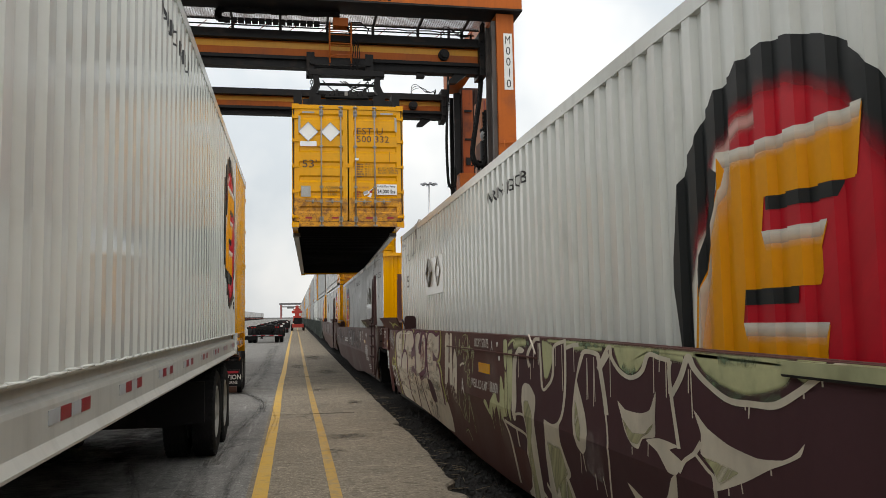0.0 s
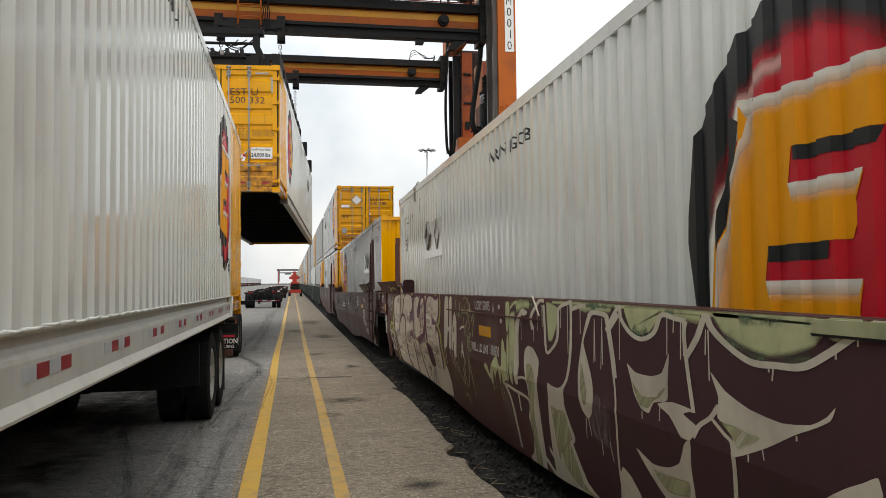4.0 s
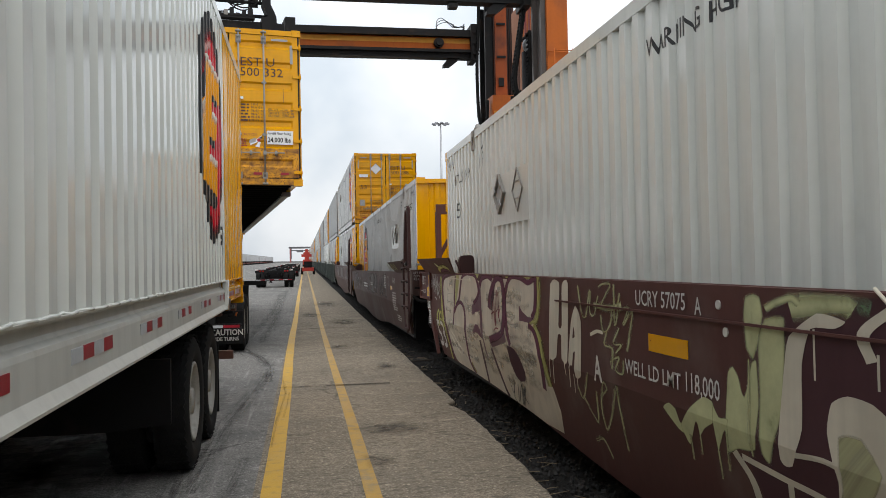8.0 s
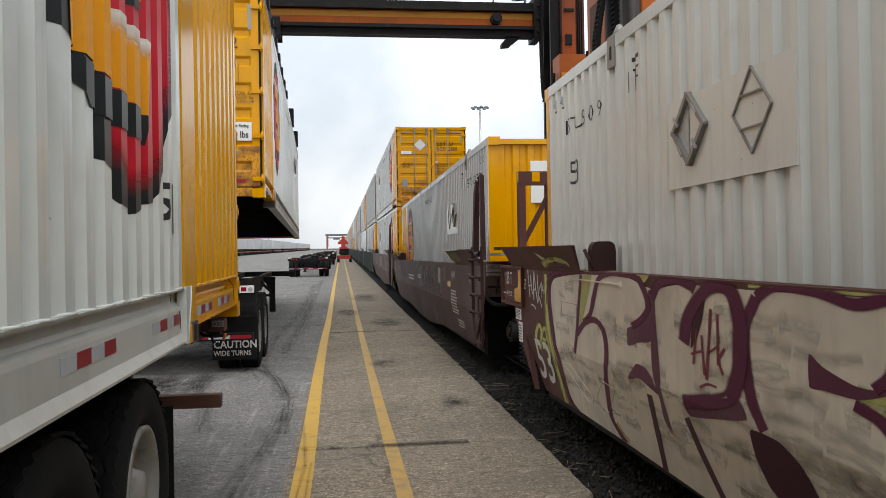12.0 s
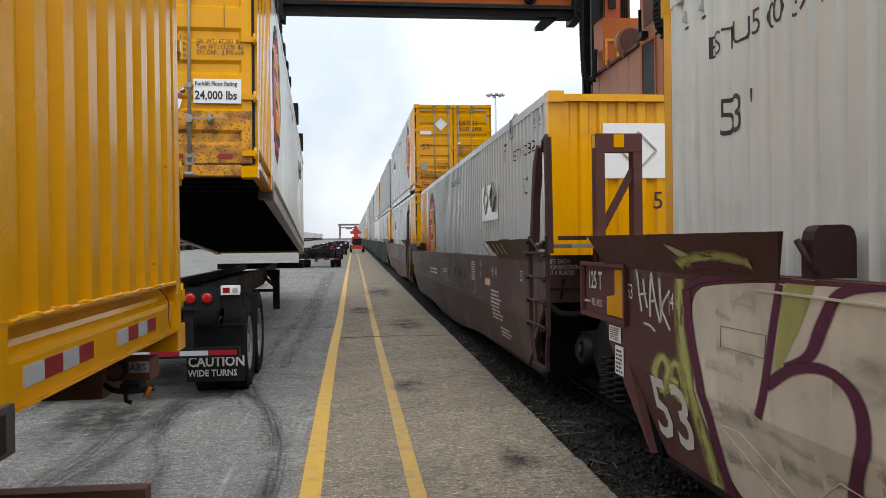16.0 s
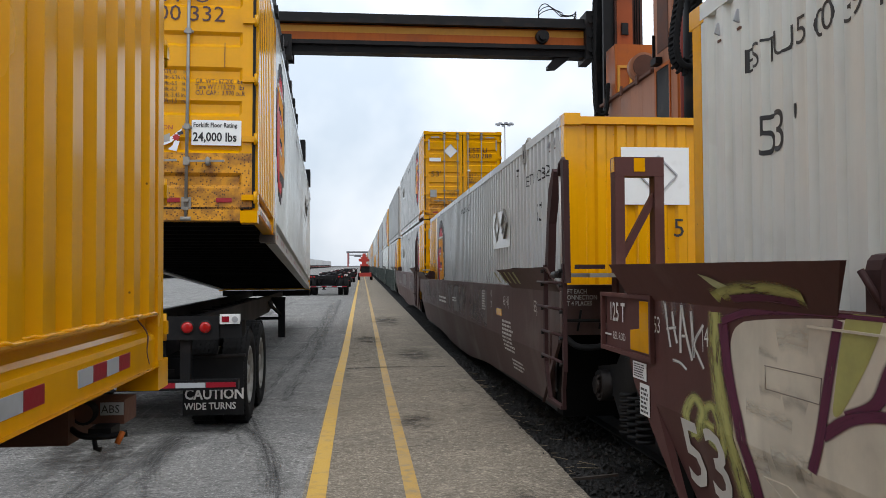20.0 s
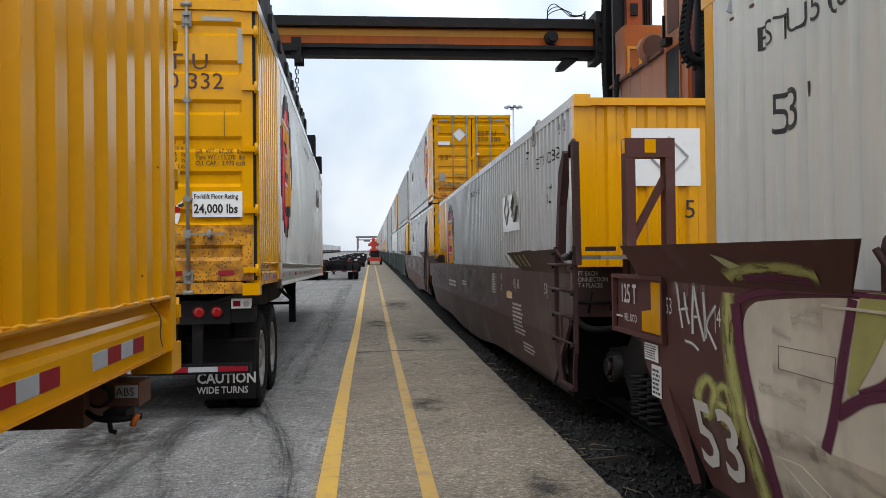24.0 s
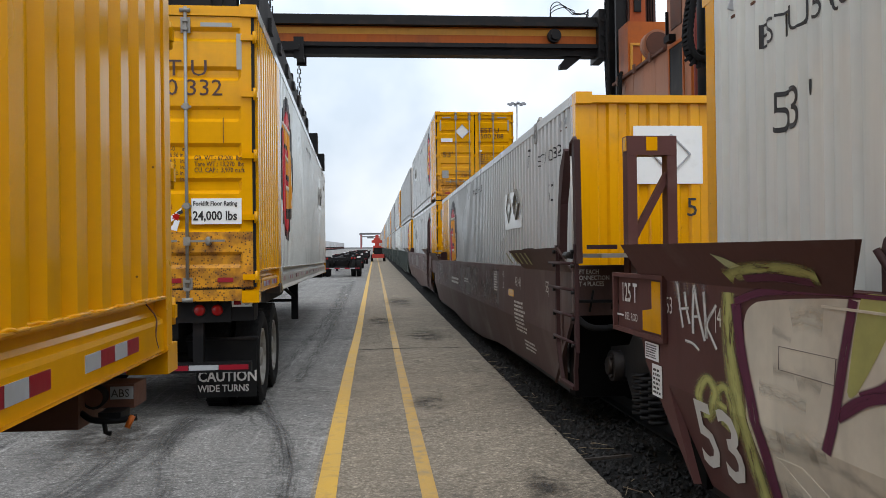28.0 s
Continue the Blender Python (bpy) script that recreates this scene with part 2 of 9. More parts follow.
M_logo_black = mat("logo_black", (0.014, 0.016, 0.017), 0.4, spec=0.25, var=0.15, bump=0.01, dirt=((0.07, 0.07, 0.07), 0.15, 3))
M_air_red = soft_mat("airbrushed_red", (0.54, 0.005, 0.020), 1.0, (2.0, 2.0), (-1.0, -0.5), rough=0.35)
M_air_white = soft_mat("airbrushed_white", (0.78, 0.74, 0.66), 1.0, (3.0, 3.0), (-0.2, 0.3), rough=0.35)
M_air_pink = soft_mat("airbrushed_pink", (0.72, 0.42, 0.38), 1.0, (3.0, 3.0), (-0.2, 0.4), 0.85, rough=0.35)
M_logo_yellow = mat("logo_yellow", (0.76, 0.31, 0.003), 0.45, spec=0.2, var=0.10, bump=0.01)
M_redcrane = mat("red_machine_paint", (0.26, 0.035, 0.022), 0.5, var=0.15)
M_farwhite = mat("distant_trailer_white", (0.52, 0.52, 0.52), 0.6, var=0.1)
# distance haze is mixed into the next two base colours
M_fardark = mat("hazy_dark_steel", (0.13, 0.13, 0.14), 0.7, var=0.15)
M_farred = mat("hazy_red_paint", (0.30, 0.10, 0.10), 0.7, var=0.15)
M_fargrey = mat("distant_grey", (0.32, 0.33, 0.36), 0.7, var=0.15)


# mesh helpers
def box(bm, x0, x1, y0, y1, z0, z1):
    v = [bm.verts.new(p) for p in ((x0, y0, z0), (x1, y0, z0), (x1, y1, z0), (x0, y1, z0), (x0, y0, z1), (x1, y0, z1), (x1, y1, z1), (x0, y1, z1))]
    for f in ((3, 2, 1, 0), (4, 5, 6, 7), (0, 1, 5, 4), (1, 2, 6, 5), (2, 3, 7, 6), (3, 0, 4, 7)):
        bm.faces.new([v[i] for i in f])
    return bm


def bar(bm, a, b, w, h=None):
    """A square bar from a to b."""
    a, b = Vector(a), Vector(b)
    d = (b - a).normalized()
    up = Vector((0, 0, 1)) if abs(d.z) < 0.9 else Vector((0, 1, 0))
    s = d.cross(up).normalized() * (w / 2)
    u = s.cross(d).normalized() * ((h or w) / 2)
    v = [bm.verts.new(p) for p in (a - s - u, a + s - u, a + s + u, a - s + u, b - s - u, b + s - u, b + s + u, b - s + u)]
    for f in ((3, 2, 1, 0), (4, 5, 6, 7), (0, 1, 5, 4), (1, 2, 6, 5), (2, 3, 7, 6), (3, 0, 4, 7)):
        bm.faces.new([v[i] for i in f])
    return bm


def rod(bm, a, b, r, seg=8, r2=None, caps=True):
    """A round rod from a to b."""
    a, b = Vector(a), Vector(b)
    d = (b - a).normalized()
    up = Vector((0, 0, 1)) if abs(d.z) < 0.9 else Vector((0, 1, 0))
    s = d.cross(up).normalized()
    u = s.cross(d).normalized()
    r2 = r if r2 is None else r2
    ring = [[bm.verts.new(c + (s * math.cos(i * math.tau / seg) + u * math.sin(i * math.tau / seg)) * rr) for i in range(seg)] for c, rr in ((a, r), (b, r2))]
    for i in range(seg):
        j = (i + 1) % seg
        f = bm.faces.new((ring[0][i], ring[0][j], ring[1][j], ring[1][i]))
        f.smooth = True
    if caps:
        bm.faces.new(ring[0][::-1])
        bm.faces.new(ring[1])
    return bm


def tube(bm, pts, r, seg=6):
    """A bent pipe or cable through points, one closed skin."""
    pts = [Vector(p) for p in pts]
    rings = []
    side = None
    for i, p in enumerate(pts):
        d = (pts[min(i + 1, len(pts) - 1)] - pts[max(i - 1, 0)])
        if d.length < 1e-7:
            continue
        d.normalize()
        if side is None:
            side = d.orthogonal()
        side = (side - d * side.dot(d)).normalized()
        up = d.cross(side)
        rings.append([bm.verts.new(p + side * (r * math.cos(k * math.tau / seg)) + up * (r * math.sin(k * math.tau / seg))) for k in range(seg)])
    for p, q in zip(rings, rings[1:]):
        for k in range(seg):
            bm.faces.new((p[k], p[(k + 1) % seg], q[(k + 1) % seg], q[k])).smooth = True
    bm.faces.new(rings[0][::-1])
    bm.faces.new(rings[-1])
    return bm


def lathe(bm, profile, center, axis="x", seg=28):
    """Turn (offset along the axis, radius) pairs about the axis."""
    c = Vector(center)
    rings = []
    for o, r in profile:
        ring = []
        for i in range(seg):
            a = i * math.tau / seg
            p = (o, r * math.cos(a), r * math.sin(a)) if axis == "x" else ((r * math.cos(a), o, r * math.sin(a)) if axis == "y" else (r * math.cos(a), r * math.sin(a), o))
            ring.append(bm.verts.new(c + Vector(p)))
        rings.append(ring)
    for r0, r1 in zip(rings, rings[1:]):
        for i in range(seg):
            j = (i + 1) % seg
            bm.faces.new((r0[i], r0[j], r1[j], r1[i])).smooth = True
    return bm


def prism(bm, poly, a, b, axis="x"):
    """A flat outline (two coordinates) given depth from a to b along the axis."""
    def at(p, d):
        return (d, p[0], p[1]) if axis == "x" else ((p[0], d, p[1]) if axis == "y" else (p[0], p[1], d))
    lo = [bm.verts.new(at(p, a)) for p in poly]
    hi = [bm.verts.new(at(p, b)) for p in poly]
    bm.faces.new(lo[::-1])
    bm.faces.new(hi)
    n = len(poly)
    for i in range(n):
        bm.faces.new((lo[i], lo[(i + 1) % n], hi[(i + 1) % n], hi[i]))
    return bm


def mesh_of(bm, name, material, bevel=0.0):
    if bevel:
        bmesh.ops.bevel(bm, geom=[e for e in bm.edges if len(e.link_faces) == 2 and e.calc_face_angle(0) > 0.6], offset=bevel, segments=1, affect="EDGES", clamp_overlap=True)
    bmesh.ops.recalc_face_normals(bm, faces=bm.faces)
    me = bpy.data.meshes.new(name)
    bm.to_mesh(me)
    bm.free()
    for m in material if isinstance(material, (list, tuple)) else [material]:
        me.materials.append(m)
    return me


def part(name, bm, material, parent, label="", bevel=0.0):
    ob = new(name, mesh_of(bm, name, material, bevel))
    ob.parent = parent
    if label:
        ob["label"] = label
    return ob


def thing(name, label, category, m=None, group="", kind=""):
    ob = new(name)
    ob.matrix_basis = m or Matrix.Identity(4)
    ob.empty_display_size = 0.2
    return tagged(ob, label, category, group, kind)


def single(name, bm, material, label, category, m=None, group="", kind="", bevel=0.0):
    ob = new(name, mesh_of(bm, name, material, bevel))
    ob.matrix_basis = m or Matrix.Identity(4)
    return tagged(ob, label, category, group, kind)


def B():
    return bmesh.new()


def glyphs(text, size, wide=1.0, bold=0.0, tracking=1.0, res=2):
    """Lettering as a flat bmesh in x (reading) and y (up), starting at the origin."""
    cu = bpy.data.curves.new("lettering", "FONT")
    cu.body, cu.size, cu.resolution_u, cu.offset, cu.space_character = text, size, res, bold, tracking
    ob = bpy.data.objects.new("lettering", cu)
    scene.collection.objects.link(ob)
    dg = bpy.context.evaluated_depsgraph_get()
    me = bpy.data.meshes.new_from_object(ob.evaluated_get(dg))
    bm = bmesh.new()
    bm.from_mesh(me)
    bpy.data.objects.remove(ob)
    bpy.data.curves.remove(cu)
    bpy.data.meshes.remove(me)
    for v in bm.verts:
        v.co.x *= wide
    return bm


def lay(bm, origin, right, up):
    """Place a flat bmesh (x, y) in space by its reading and up directions."""
    o, r, u = Vector(origin), Vector(right), Vector(up)
    nrm = r.cross(u)
    for v in bm.verts:
        v.co = o + r * v.co.x + u * v.co.y + nrm * v.co.z
    return bm


def smooth_path(pts, steps=6):
    """A curve through the points."""
    p = [Vector(q) for q in pts]
    p = [p[0] * 2 - p[1], *p, p[-1] * 2 - p[-2]]
    out = []
    for i in range(1, len(p) - 2):
        for k in range(steps):
            t = k / steps
            out.append(0.5 * ((2 * p[i]) + (p[i + 1] - p[i - 1]) * t + (2 * p[i - 1] - 5 * p[i] + 4 * p[i + 1] - p[i + 2]) * t * t + (3 * p[i] - p[i - 1] - 3 * p[i + 1] + p[i + 2]) * t ** 3))
    out.append(p[-2])
    return out

# ---------- ground ----------
def ground_mat(name, color, grit, stain, stain_scale=0.35, rough=0.9, bump=0.8, speck=70.0, crack=0.0, score=0.0, tracks=0.0):
    """A worn paved or gravelled surface: aggregate specks, blotches, stains, cracks, cross scoring and wheel tracks, in metres."""
    m = bpy.data.materials.new(name)
    m.use_nodes = True
    n, l = m.node_tree.nodes, m.node_tree.links
    b = n["Principled BSDF"]
    geo = n.new("ShaderNodeNewGeometry")
    pos = geo.outputs["Position"]

    def tex(scale, detail=4.0, stretch=None, rough_t=0.55, off=0.0):
        mp = n.new("ShaderNodeMapping")
        mp.inputs["Scale"].default_value = stretch or (1, 1, 1)
        mp.inputs["Location"].default_value = (off, off * 1.7, 0)
        l.new(pos, mp.inputs["Vector"])
        t = n.new("ShaderNodeTexNoise")
        t.inputs["Scale"].default_value, t.inputs["Detail"].default_value, t.inputs["Roughness"].default_value = scale, detail, rough_t
        l.new(mp.outputs[0], t.inputs["Vector"])
        return t.outputs["Fac"]

    def span(v, lo, hi, a=0.0, c=1.0):
        r = n.new("ShaderNodeMapRange")
        for key, val in (("From Min", lo), ("From Max", hi), ("To Min", a), ("To Max", c)):
            r.inputs[key].default_value = val
        l.new(v, r.inputs["Value"])
        return r.outputs[0]

    def mix(fac, a, c, kind="MIX"):
        x = n.new("ShaderNodeMix")
        x.data_type, x.blend_type = "RGBA", kind
        for s, val in ((0, fac), (6, a), (7, c)):
            if hasattr(val, "is_output"):
                l.new(val, x.inputs[s])
            else:
                x.inputs[s].default_value = val if s == 0 else (*val, 1)
        return x.outputs[2]

    def times(a, c):
        x = n.new("ShaderNodeMath")
        x.operation = "MULTIPLY"
        l.new(a, x.inputs[0])
        l.new(c, x.inputs[1])
        return x.outputs[0]
    def flat_of(v):
        x = n.new("ShaderNodeValue")
        x.outputs[0].default_value = v
        return x.outputs[0]
    sp = tex(speck, 3.0, rough_t=0.7)
    sp2 = tex(speck * 0.3, 3.0, off=7)
    col = mix(span(tex(0.8, 6.0, off=3), 0.3, 0.7), tuple(c * 0.80 for c in color), tuple(c * 1.16 for c in color))
    col = mix(span(sp, 0.40, 0.66), tuple(c * 0.42 for c in color), col)
    col = mix(span(sp2, 0.58, 0.76, 0.0, 0.35), col, tuple(min(1, c * 1.45) for c in color))
    col = mix(span(tex(9.0, 5.0, (1.0, 2.2, 1), 0.7, 31), 0.60, 0.68, 0.0, 0.75), col, tuple(c * 0.35 for c in color))
    col = mix(span(tex(stain_scale, 9.0, rough_t=0.62, off=11), 0.62 - 0.25 * grit, 0.74, 0.0, min(1.0, grit * 1.8)), col, stain)
    col = mix(span(tex(3.2, 6.0, (1.0, 2.6, 1), 0.72, 41), 0.55, 0.66, 0.0, 0.55), col, tuple(c * 0.45 for c in color))
    col = mix(span(tex(2.1, 6.0, (1.0, 1.6, 1), 0.7, 57), 0.56, 0.68, 0.0, 0.40), col, tuple(min(1, c * 1.35) for c in color))
    patchy = span(tex(0.7, 4.0, off=61), 0.32, 0.62, 0.35, 1.0)
    pit = times(span(tex(13.0, 2.5, (1.0, 1.25, 1), 0.55, 71), 0.575, 0.635), patchy)
    chip = span(tex(34.0, 2.5, (1.0, 1.2, 1), 0.6, 83), 0.57, 0.64)
    gouge = times(span(tex(8.0, 3.0, (1.0, 1.9, 1), 0.6, 113), 0.585, 0.625), span(tex(0.55, 3.0, off=131), 0.38, 0.60, 0.15, 1.0))
    pale = span(tex(27.0, 2.0, (1.0, 1.0, 1), 0.6, 97), 0.60, 0.68)
    col = mix(times(pale, flat_of(0.5)), col, tuple(min(1, c * 1.7) for c in color))
    col = mix(times(chip, flat_of(0.65)), col, tuple(c * 0.40 for c in color))
    col = mix(times(pit, flat_of(0.8)), col, tuple(c * 0.30 for c in color))
    col = mix(times(gouge, flat_of(0.75)), col, tuple(c * 0.30 for c in color))
    if score:
        col = mix(span(tex(1.0, 6.0, (9, 17, 1), 0.72, 2), 0.55, 0.64, 0.0, score), col, tuple(c * 0.38 for c in color))
    if tracks:
        col = mix(span(tex(1.0, 6.0, (2.6, 0.06, 1), 0.6, 5), 0.52, 0.75, 0.0, tracks), col, tuple(c * 0.40 for c in color))
        col = mix(span(tex(1.0, 5.0, (9, 0.4, 1), 0.6, 9), 0.60, 0.72, 0.0, tracks * 0.5), col, tuple(min(1, c * 1.5) for c in color))
    if crack:
        vo = n.new("ShaderNodeTexVoronoi")
        vo.feature = "DISTANCE_TO_EDGE"
        vo.inputs["Scale"].default_value = 0.42
        wob = n.new("ShaderNodeVectorMath")
        wob.operation = "MULTIPLY_ADD"
        wob.inputs[1].default_value = (0.5, 0.5, 0.5)
        nz = n.new("ShaderNodeTexNoise")
        nz.inputs["Scale"].default_value = 2.6
        nz.inputs["Detail"].default_value = 6.0
        l.new(pos, nz.inputs["Vector"])
        l.new(nz.outputs["Color"], wob.inputs[0])
        l.new(pos, wob.inputs[2])
        l.new(wob.outputs[0], vo.inputs["Vector"])
        col = mix(times(span(vo.outputs["Distance"], 0.002, 0.010, crack, 0.0), span(tex(0.5, 3.0, off=21), 0.45, 0.6)), col, tuple(c * 0.2 for c in color))
    l.new(col, b.inputs["Base Color"])
    b.inputs["Roughness"].default_value = rough
    b.inputs["Specular IOR Level"].default_value = 0.3
    bp = n.new("ShaderNodeBump")
    bp.inputs["Strength"].default_value, bp.inputs["Distance"].default_value = bump, 0.012
    relief = n.new("ShaderNodeMath")
    relief.operation = "MULTIPLY_ADD"
    relief.inputs[1].default_value = -0.9
    l.new(pit, relief.inputs[0])
    l.new(sp, relief.inputs[2])
    l.new(relief.outputs[0], bp.inputs["Height"])
    l.new(bp.outputs[0], b.inputs["Normal"])
    return m


M_earth = ground_mat("yard_dirt", (0.13, 0.125, 0.12), 0.4, (0.07, 0.068, 0.065))
M_lane = ground_mat("worn_asphalt", (0.325, 0.318, 0.302), 0.5, (0.095, 0.096, 0.098), 0.7, speck=60, crack=0.8, tracks=0.85, score=0.6)
M_concrete = ground_mat("stained_concrete", (0.36, 0.308, 0.238), 0.36, (0.145, 0.128, 0.108), 0.9, speck=60, crack=0.6, score=0.85)
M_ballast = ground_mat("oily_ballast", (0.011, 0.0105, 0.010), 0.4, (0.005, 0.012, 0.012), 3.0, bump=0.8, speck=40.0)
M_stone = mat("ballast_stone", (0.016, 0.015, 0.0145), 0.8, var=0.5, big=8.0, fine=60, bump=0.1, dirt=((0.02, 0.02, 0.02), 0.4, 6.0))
M_tie = mat("oiled_timber", (0.05, 0.04, 0.033), 0.85, var=0.3, fine=40, bump=0.2)
M_tyremark = soft_mat("tyre_mark_rubber", (0.045, 0.045, 0.046), 1.0, (7.0, 1.1), (0.34, 0.70), 0.50, 0.85)
M_oil_and_shade = soft_mat("oil_stain", (0.045, 0.04, 0.035), 1.0, (3.5, 3.5), (0.34, 0.60), 0.78, 0.8, on_place=True)

JOINTS = [-7.0, -0.4, 14.36, 22.6, 30.2, 37.8, 45.4, 53.0]


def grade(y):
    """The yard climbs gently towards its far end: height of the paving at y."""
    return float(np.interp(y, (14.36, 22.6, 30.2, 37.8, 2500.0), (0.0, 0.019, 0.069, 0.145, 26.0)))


# the yard, one sheet to the horizon
bm = B()
for y0, y1 in ((-2500, 14.36), (14.36, 37.8), (37.8, 2500)):
    box(bm, -2500, 2500, y0, y1, -0.6, -0.14)
yard = single("ground", bm, M_earth, "dusty grey rail yard ground", "ground", kind="structure")

# asphalt truck lane of poured sections with open joints
lane = thing("road", "worn grey asphalt truck lane with tyre marks", "road", kind="structure")
for y0, y1 in zip(JOINTS, JOINTS[1:]):
    bm = B()
    box(bm, -7.5, -0.462, y0 + 0.004, y1 - 0.004, -0.13, 0.0)
    part("slab", bm, M_lane, lane)
bm = B()
box(bm, -7.5, -0.462, 53.006, 700, -0.13, 0.0)
for y0, y1 in zip([-60.0] + JOINTS[2:6], JOINTS[2:6] + [700.0]):
    box(bm, -120, -7.506, y0, y1, -0.13, -0.001)
box(bm, -7.5, -0.462, -60, -7.006, -0.13, 0.0)
part("apron", bm, M_lane, lane)

# concrete strip beside the track with a crumbled edge
strip = thing("pavement", "stained concrete strip with a crumbled edge beside the track", "pavement", kind="structure")
EDGE = ((-60, 1.5), (6.3, 1.50), (6.7, 1.46), (7.0, 1.46), (7.25, 1.51), (7.45, 1.39), (7.75, 1.40), (7.95, 1.53), (8.1, 1.50), (8.9, 1.52), (10, 1.56), (11.6, 1.59), (12.2, 1.545), (12.6, 1.48), (12.8, 1.59), (14.7, 1.60), (16.3, 1.60), (17.6, 1.615), (19.5, 1.62), (25, 1.65), (35, 1.66), (700, 1.66))


def crumble(y):
    """The broken border of the strip at y."""
    e = float(np.interp(y, [q[0] for q in EDGE], [q[1] for q in EDGE]))
    return e + 0.018 * noise.noise((0, y * 2.1, 3)) + 0.020 * noise.noise((4, y * 7.0, 1)) + 0.013 * noise.noise((2, y * 19.0, 5))


for y0, y1 in zip(JOINTS + [110.0], JOINTS[1:] + [110.0, 640.0]):
    bm = B()
    n = max(2, int((y1 - y0) / (0.06 if y0 < 20 else 0.5 if y0 < 60 else 20)))
    ys = [y0 + 0.004 + (y1 - y0 - 0.008) * i / n for i in range(n + 1)]
    lo, hi, dn = [], [], []
    for y in ys:
        e = crumble(y)
        lo.append(bm.verts.new((-0.463, y, 0.003)))
        hi.append(bm.verts.new((e - 0.02, y, 0.003)))
        dn.append((bm.verts.new((e + 0.015 * noise.noise((9, y * 9, 0)), y, -0.02)), bm.verts.new((e - 0.03, y, -0.16))))
    for i in range(n):
        bm.faces.new((lo[i], hi[i], hi[i + 1], lo[i + 1]))
        bm.faces.new((hi[i], dn[i][0], dn[i + 1][0], hi[i + 1]))
        bm.faces.new((dn[i][0], dn[i][1], dn[i + 1][1], dn[i + 1][0]))
    part("slab", bm, M_concrete, strip)


def worn_paint(name, color, under, wear):
    m = mat(name, color, 0.6, var=0.12, big=2.0, fine=60, bump=0.25, dirt=(under, wear, 9.0))
    return m


M_line = worn_paint("yellow_line_paint", (0.57, 0.345, 0.05), (0.22, 0.17, 0.10), 0.30)
M_line_old = worn_paint("faded_yellow_line_paint", (0.44, 0.27, 0.06), (0.22, 0.18, 0.12), 0.55)


def painted_line(pts, width, material, label, z):
    bm = B()
    path = smooth_path([(x, y, 0) for x, y in pts], 10)
    prev = None
    for p in path:
        w = width * (1 + 0.05 * noise.noise((p.x, p.y * 3, 5)))
        pair = (bm.verts.new((p.x - w / 2, p.y, z)), bm.verts.new((p.x + w / 2, p.y, z)))
        if prev:
            bm.faces.new((prev[0], prev[1], pair[1], pair[0]))
        prev = pair
    ob = part("line", bm, material, strip, label)
    return ob


painted_line([(-0.325, -8), (-0.33, 2), (-0.34, 8), (-0.345, 12.0), (-0.345, 13.6), (-0.35, 14.9)], 0.14, M_line, "worn yellow line", 0.006)
painted_line([(-0.345, 14.4), (-0.362, 16.5), (-0.376, 18.8), (-0.385, 23), (-0.37, 27), (-0.38, 36), (-0.39, 50), (-0.39, 70), (-0.39, 120), (-0.39, 400)], 0.138, M_line, "worn yellow line", 0.008)
painted_line([(0.34, -8), (0.345, 8), (0.348, 12.2), (0.332, 16.4), (0.325, 24), (0.335, 36), (0.34, 48), (0.34, 70), (0.34, 200)], 0.108, M_line_old, "faded yellow line", 0.006)

# unseen concrete wall, added behind the parked truck to block light under it
bm = B()
box(bm, -4.05, -3.80, -30.0, 12.5, 0.0, 4.4)
single("wall_west", bm, M_concrete, "unseen grey concrete wall, added to shade the ground under the truck", "wall", kind="structure", bevel=0.02)

# ballast, sleepers and rails
bed = thing("track_bed", "black oily ballast bed with sleepers under the train", "track", kind="structure")
bm = B()
NX, NY = 14, 200
grid = []
for j in range(NY + 1):
    y = -8 + 68 * j / NY
    row = []
    for i in range(NX + 1):
        x = 1.45 + 4.1 * i / NX
        row.append(bm.verts.new((x, y, -0.075 + 0.03 * noise.noise((x * 2.5, y * 2.5, 0)))))
    grid.append(row)
for j in range(NY):
    for i in range(NX):
        bm.faces.new((grid[j][i], grid[j][i + 1], grid[j + 1][i + 1], grid[j + 1][i]))
v = [bm.verts.new(p) for p in ((1.45, 60, -0.075), (5.55, 60, -0.075), (5.55, 640, -0.075), (1.45, 640, -0.075))]
bm.faces.new(v)
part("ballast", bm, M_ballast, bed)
rng = random.Random(7)
verts, faces = [], []
for i in range(14000):
    y = rng.uniform(3, 46) if i % 3 else rng.uniform(3, 22)
    x = 1.52 + abs(rng.gauss(0, 0.55))
    if x > 3.2:
        continue
    s = rng.uniform(0.010, 0.030) * (1.0 if y < 22 else 1.4)
    c = Vector((x, y, -0.07 + 0.03 * noise.noise((x * 2.5, y * 2.5, 0)) + s * 0.2))
    if x < crumble(y) - 0.01:
        if rng.random() < 0.985 or y > 24:
            continue
        c.z, s = 0.004 + s * 0.15, s * 0.5
    b0 = len(verts)
    rot = Euler((rng.uniform(0, 6), rng.uniform(0, 6), rng.uniform(0, 6))).to_matrix()
    for d in ((1, 0, 0), (-1, 0, 0), (0, 1, 0), (0, -1, 0), (0, 0, 1), (0, 0, -1)):
        verts.append(tuple(c + rot @ (Vector(d) * s * rng.uniform(0.6, 1.25))))
    for f in ((0, 2, 4), (2, 1, 4), (1, 3, 4), (3, 0, 4), (2, 0, 5), (1, 2, 5), (3, 1, 5), (0, 3, 5)):
        faces.append(tuple(b0 + k for k in f))
me = bpy.data.meshes.new("stones")
me.from_pydata(verts, [], faces)
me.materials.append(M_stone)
stones = new("stones", me)
stones.parent = bed
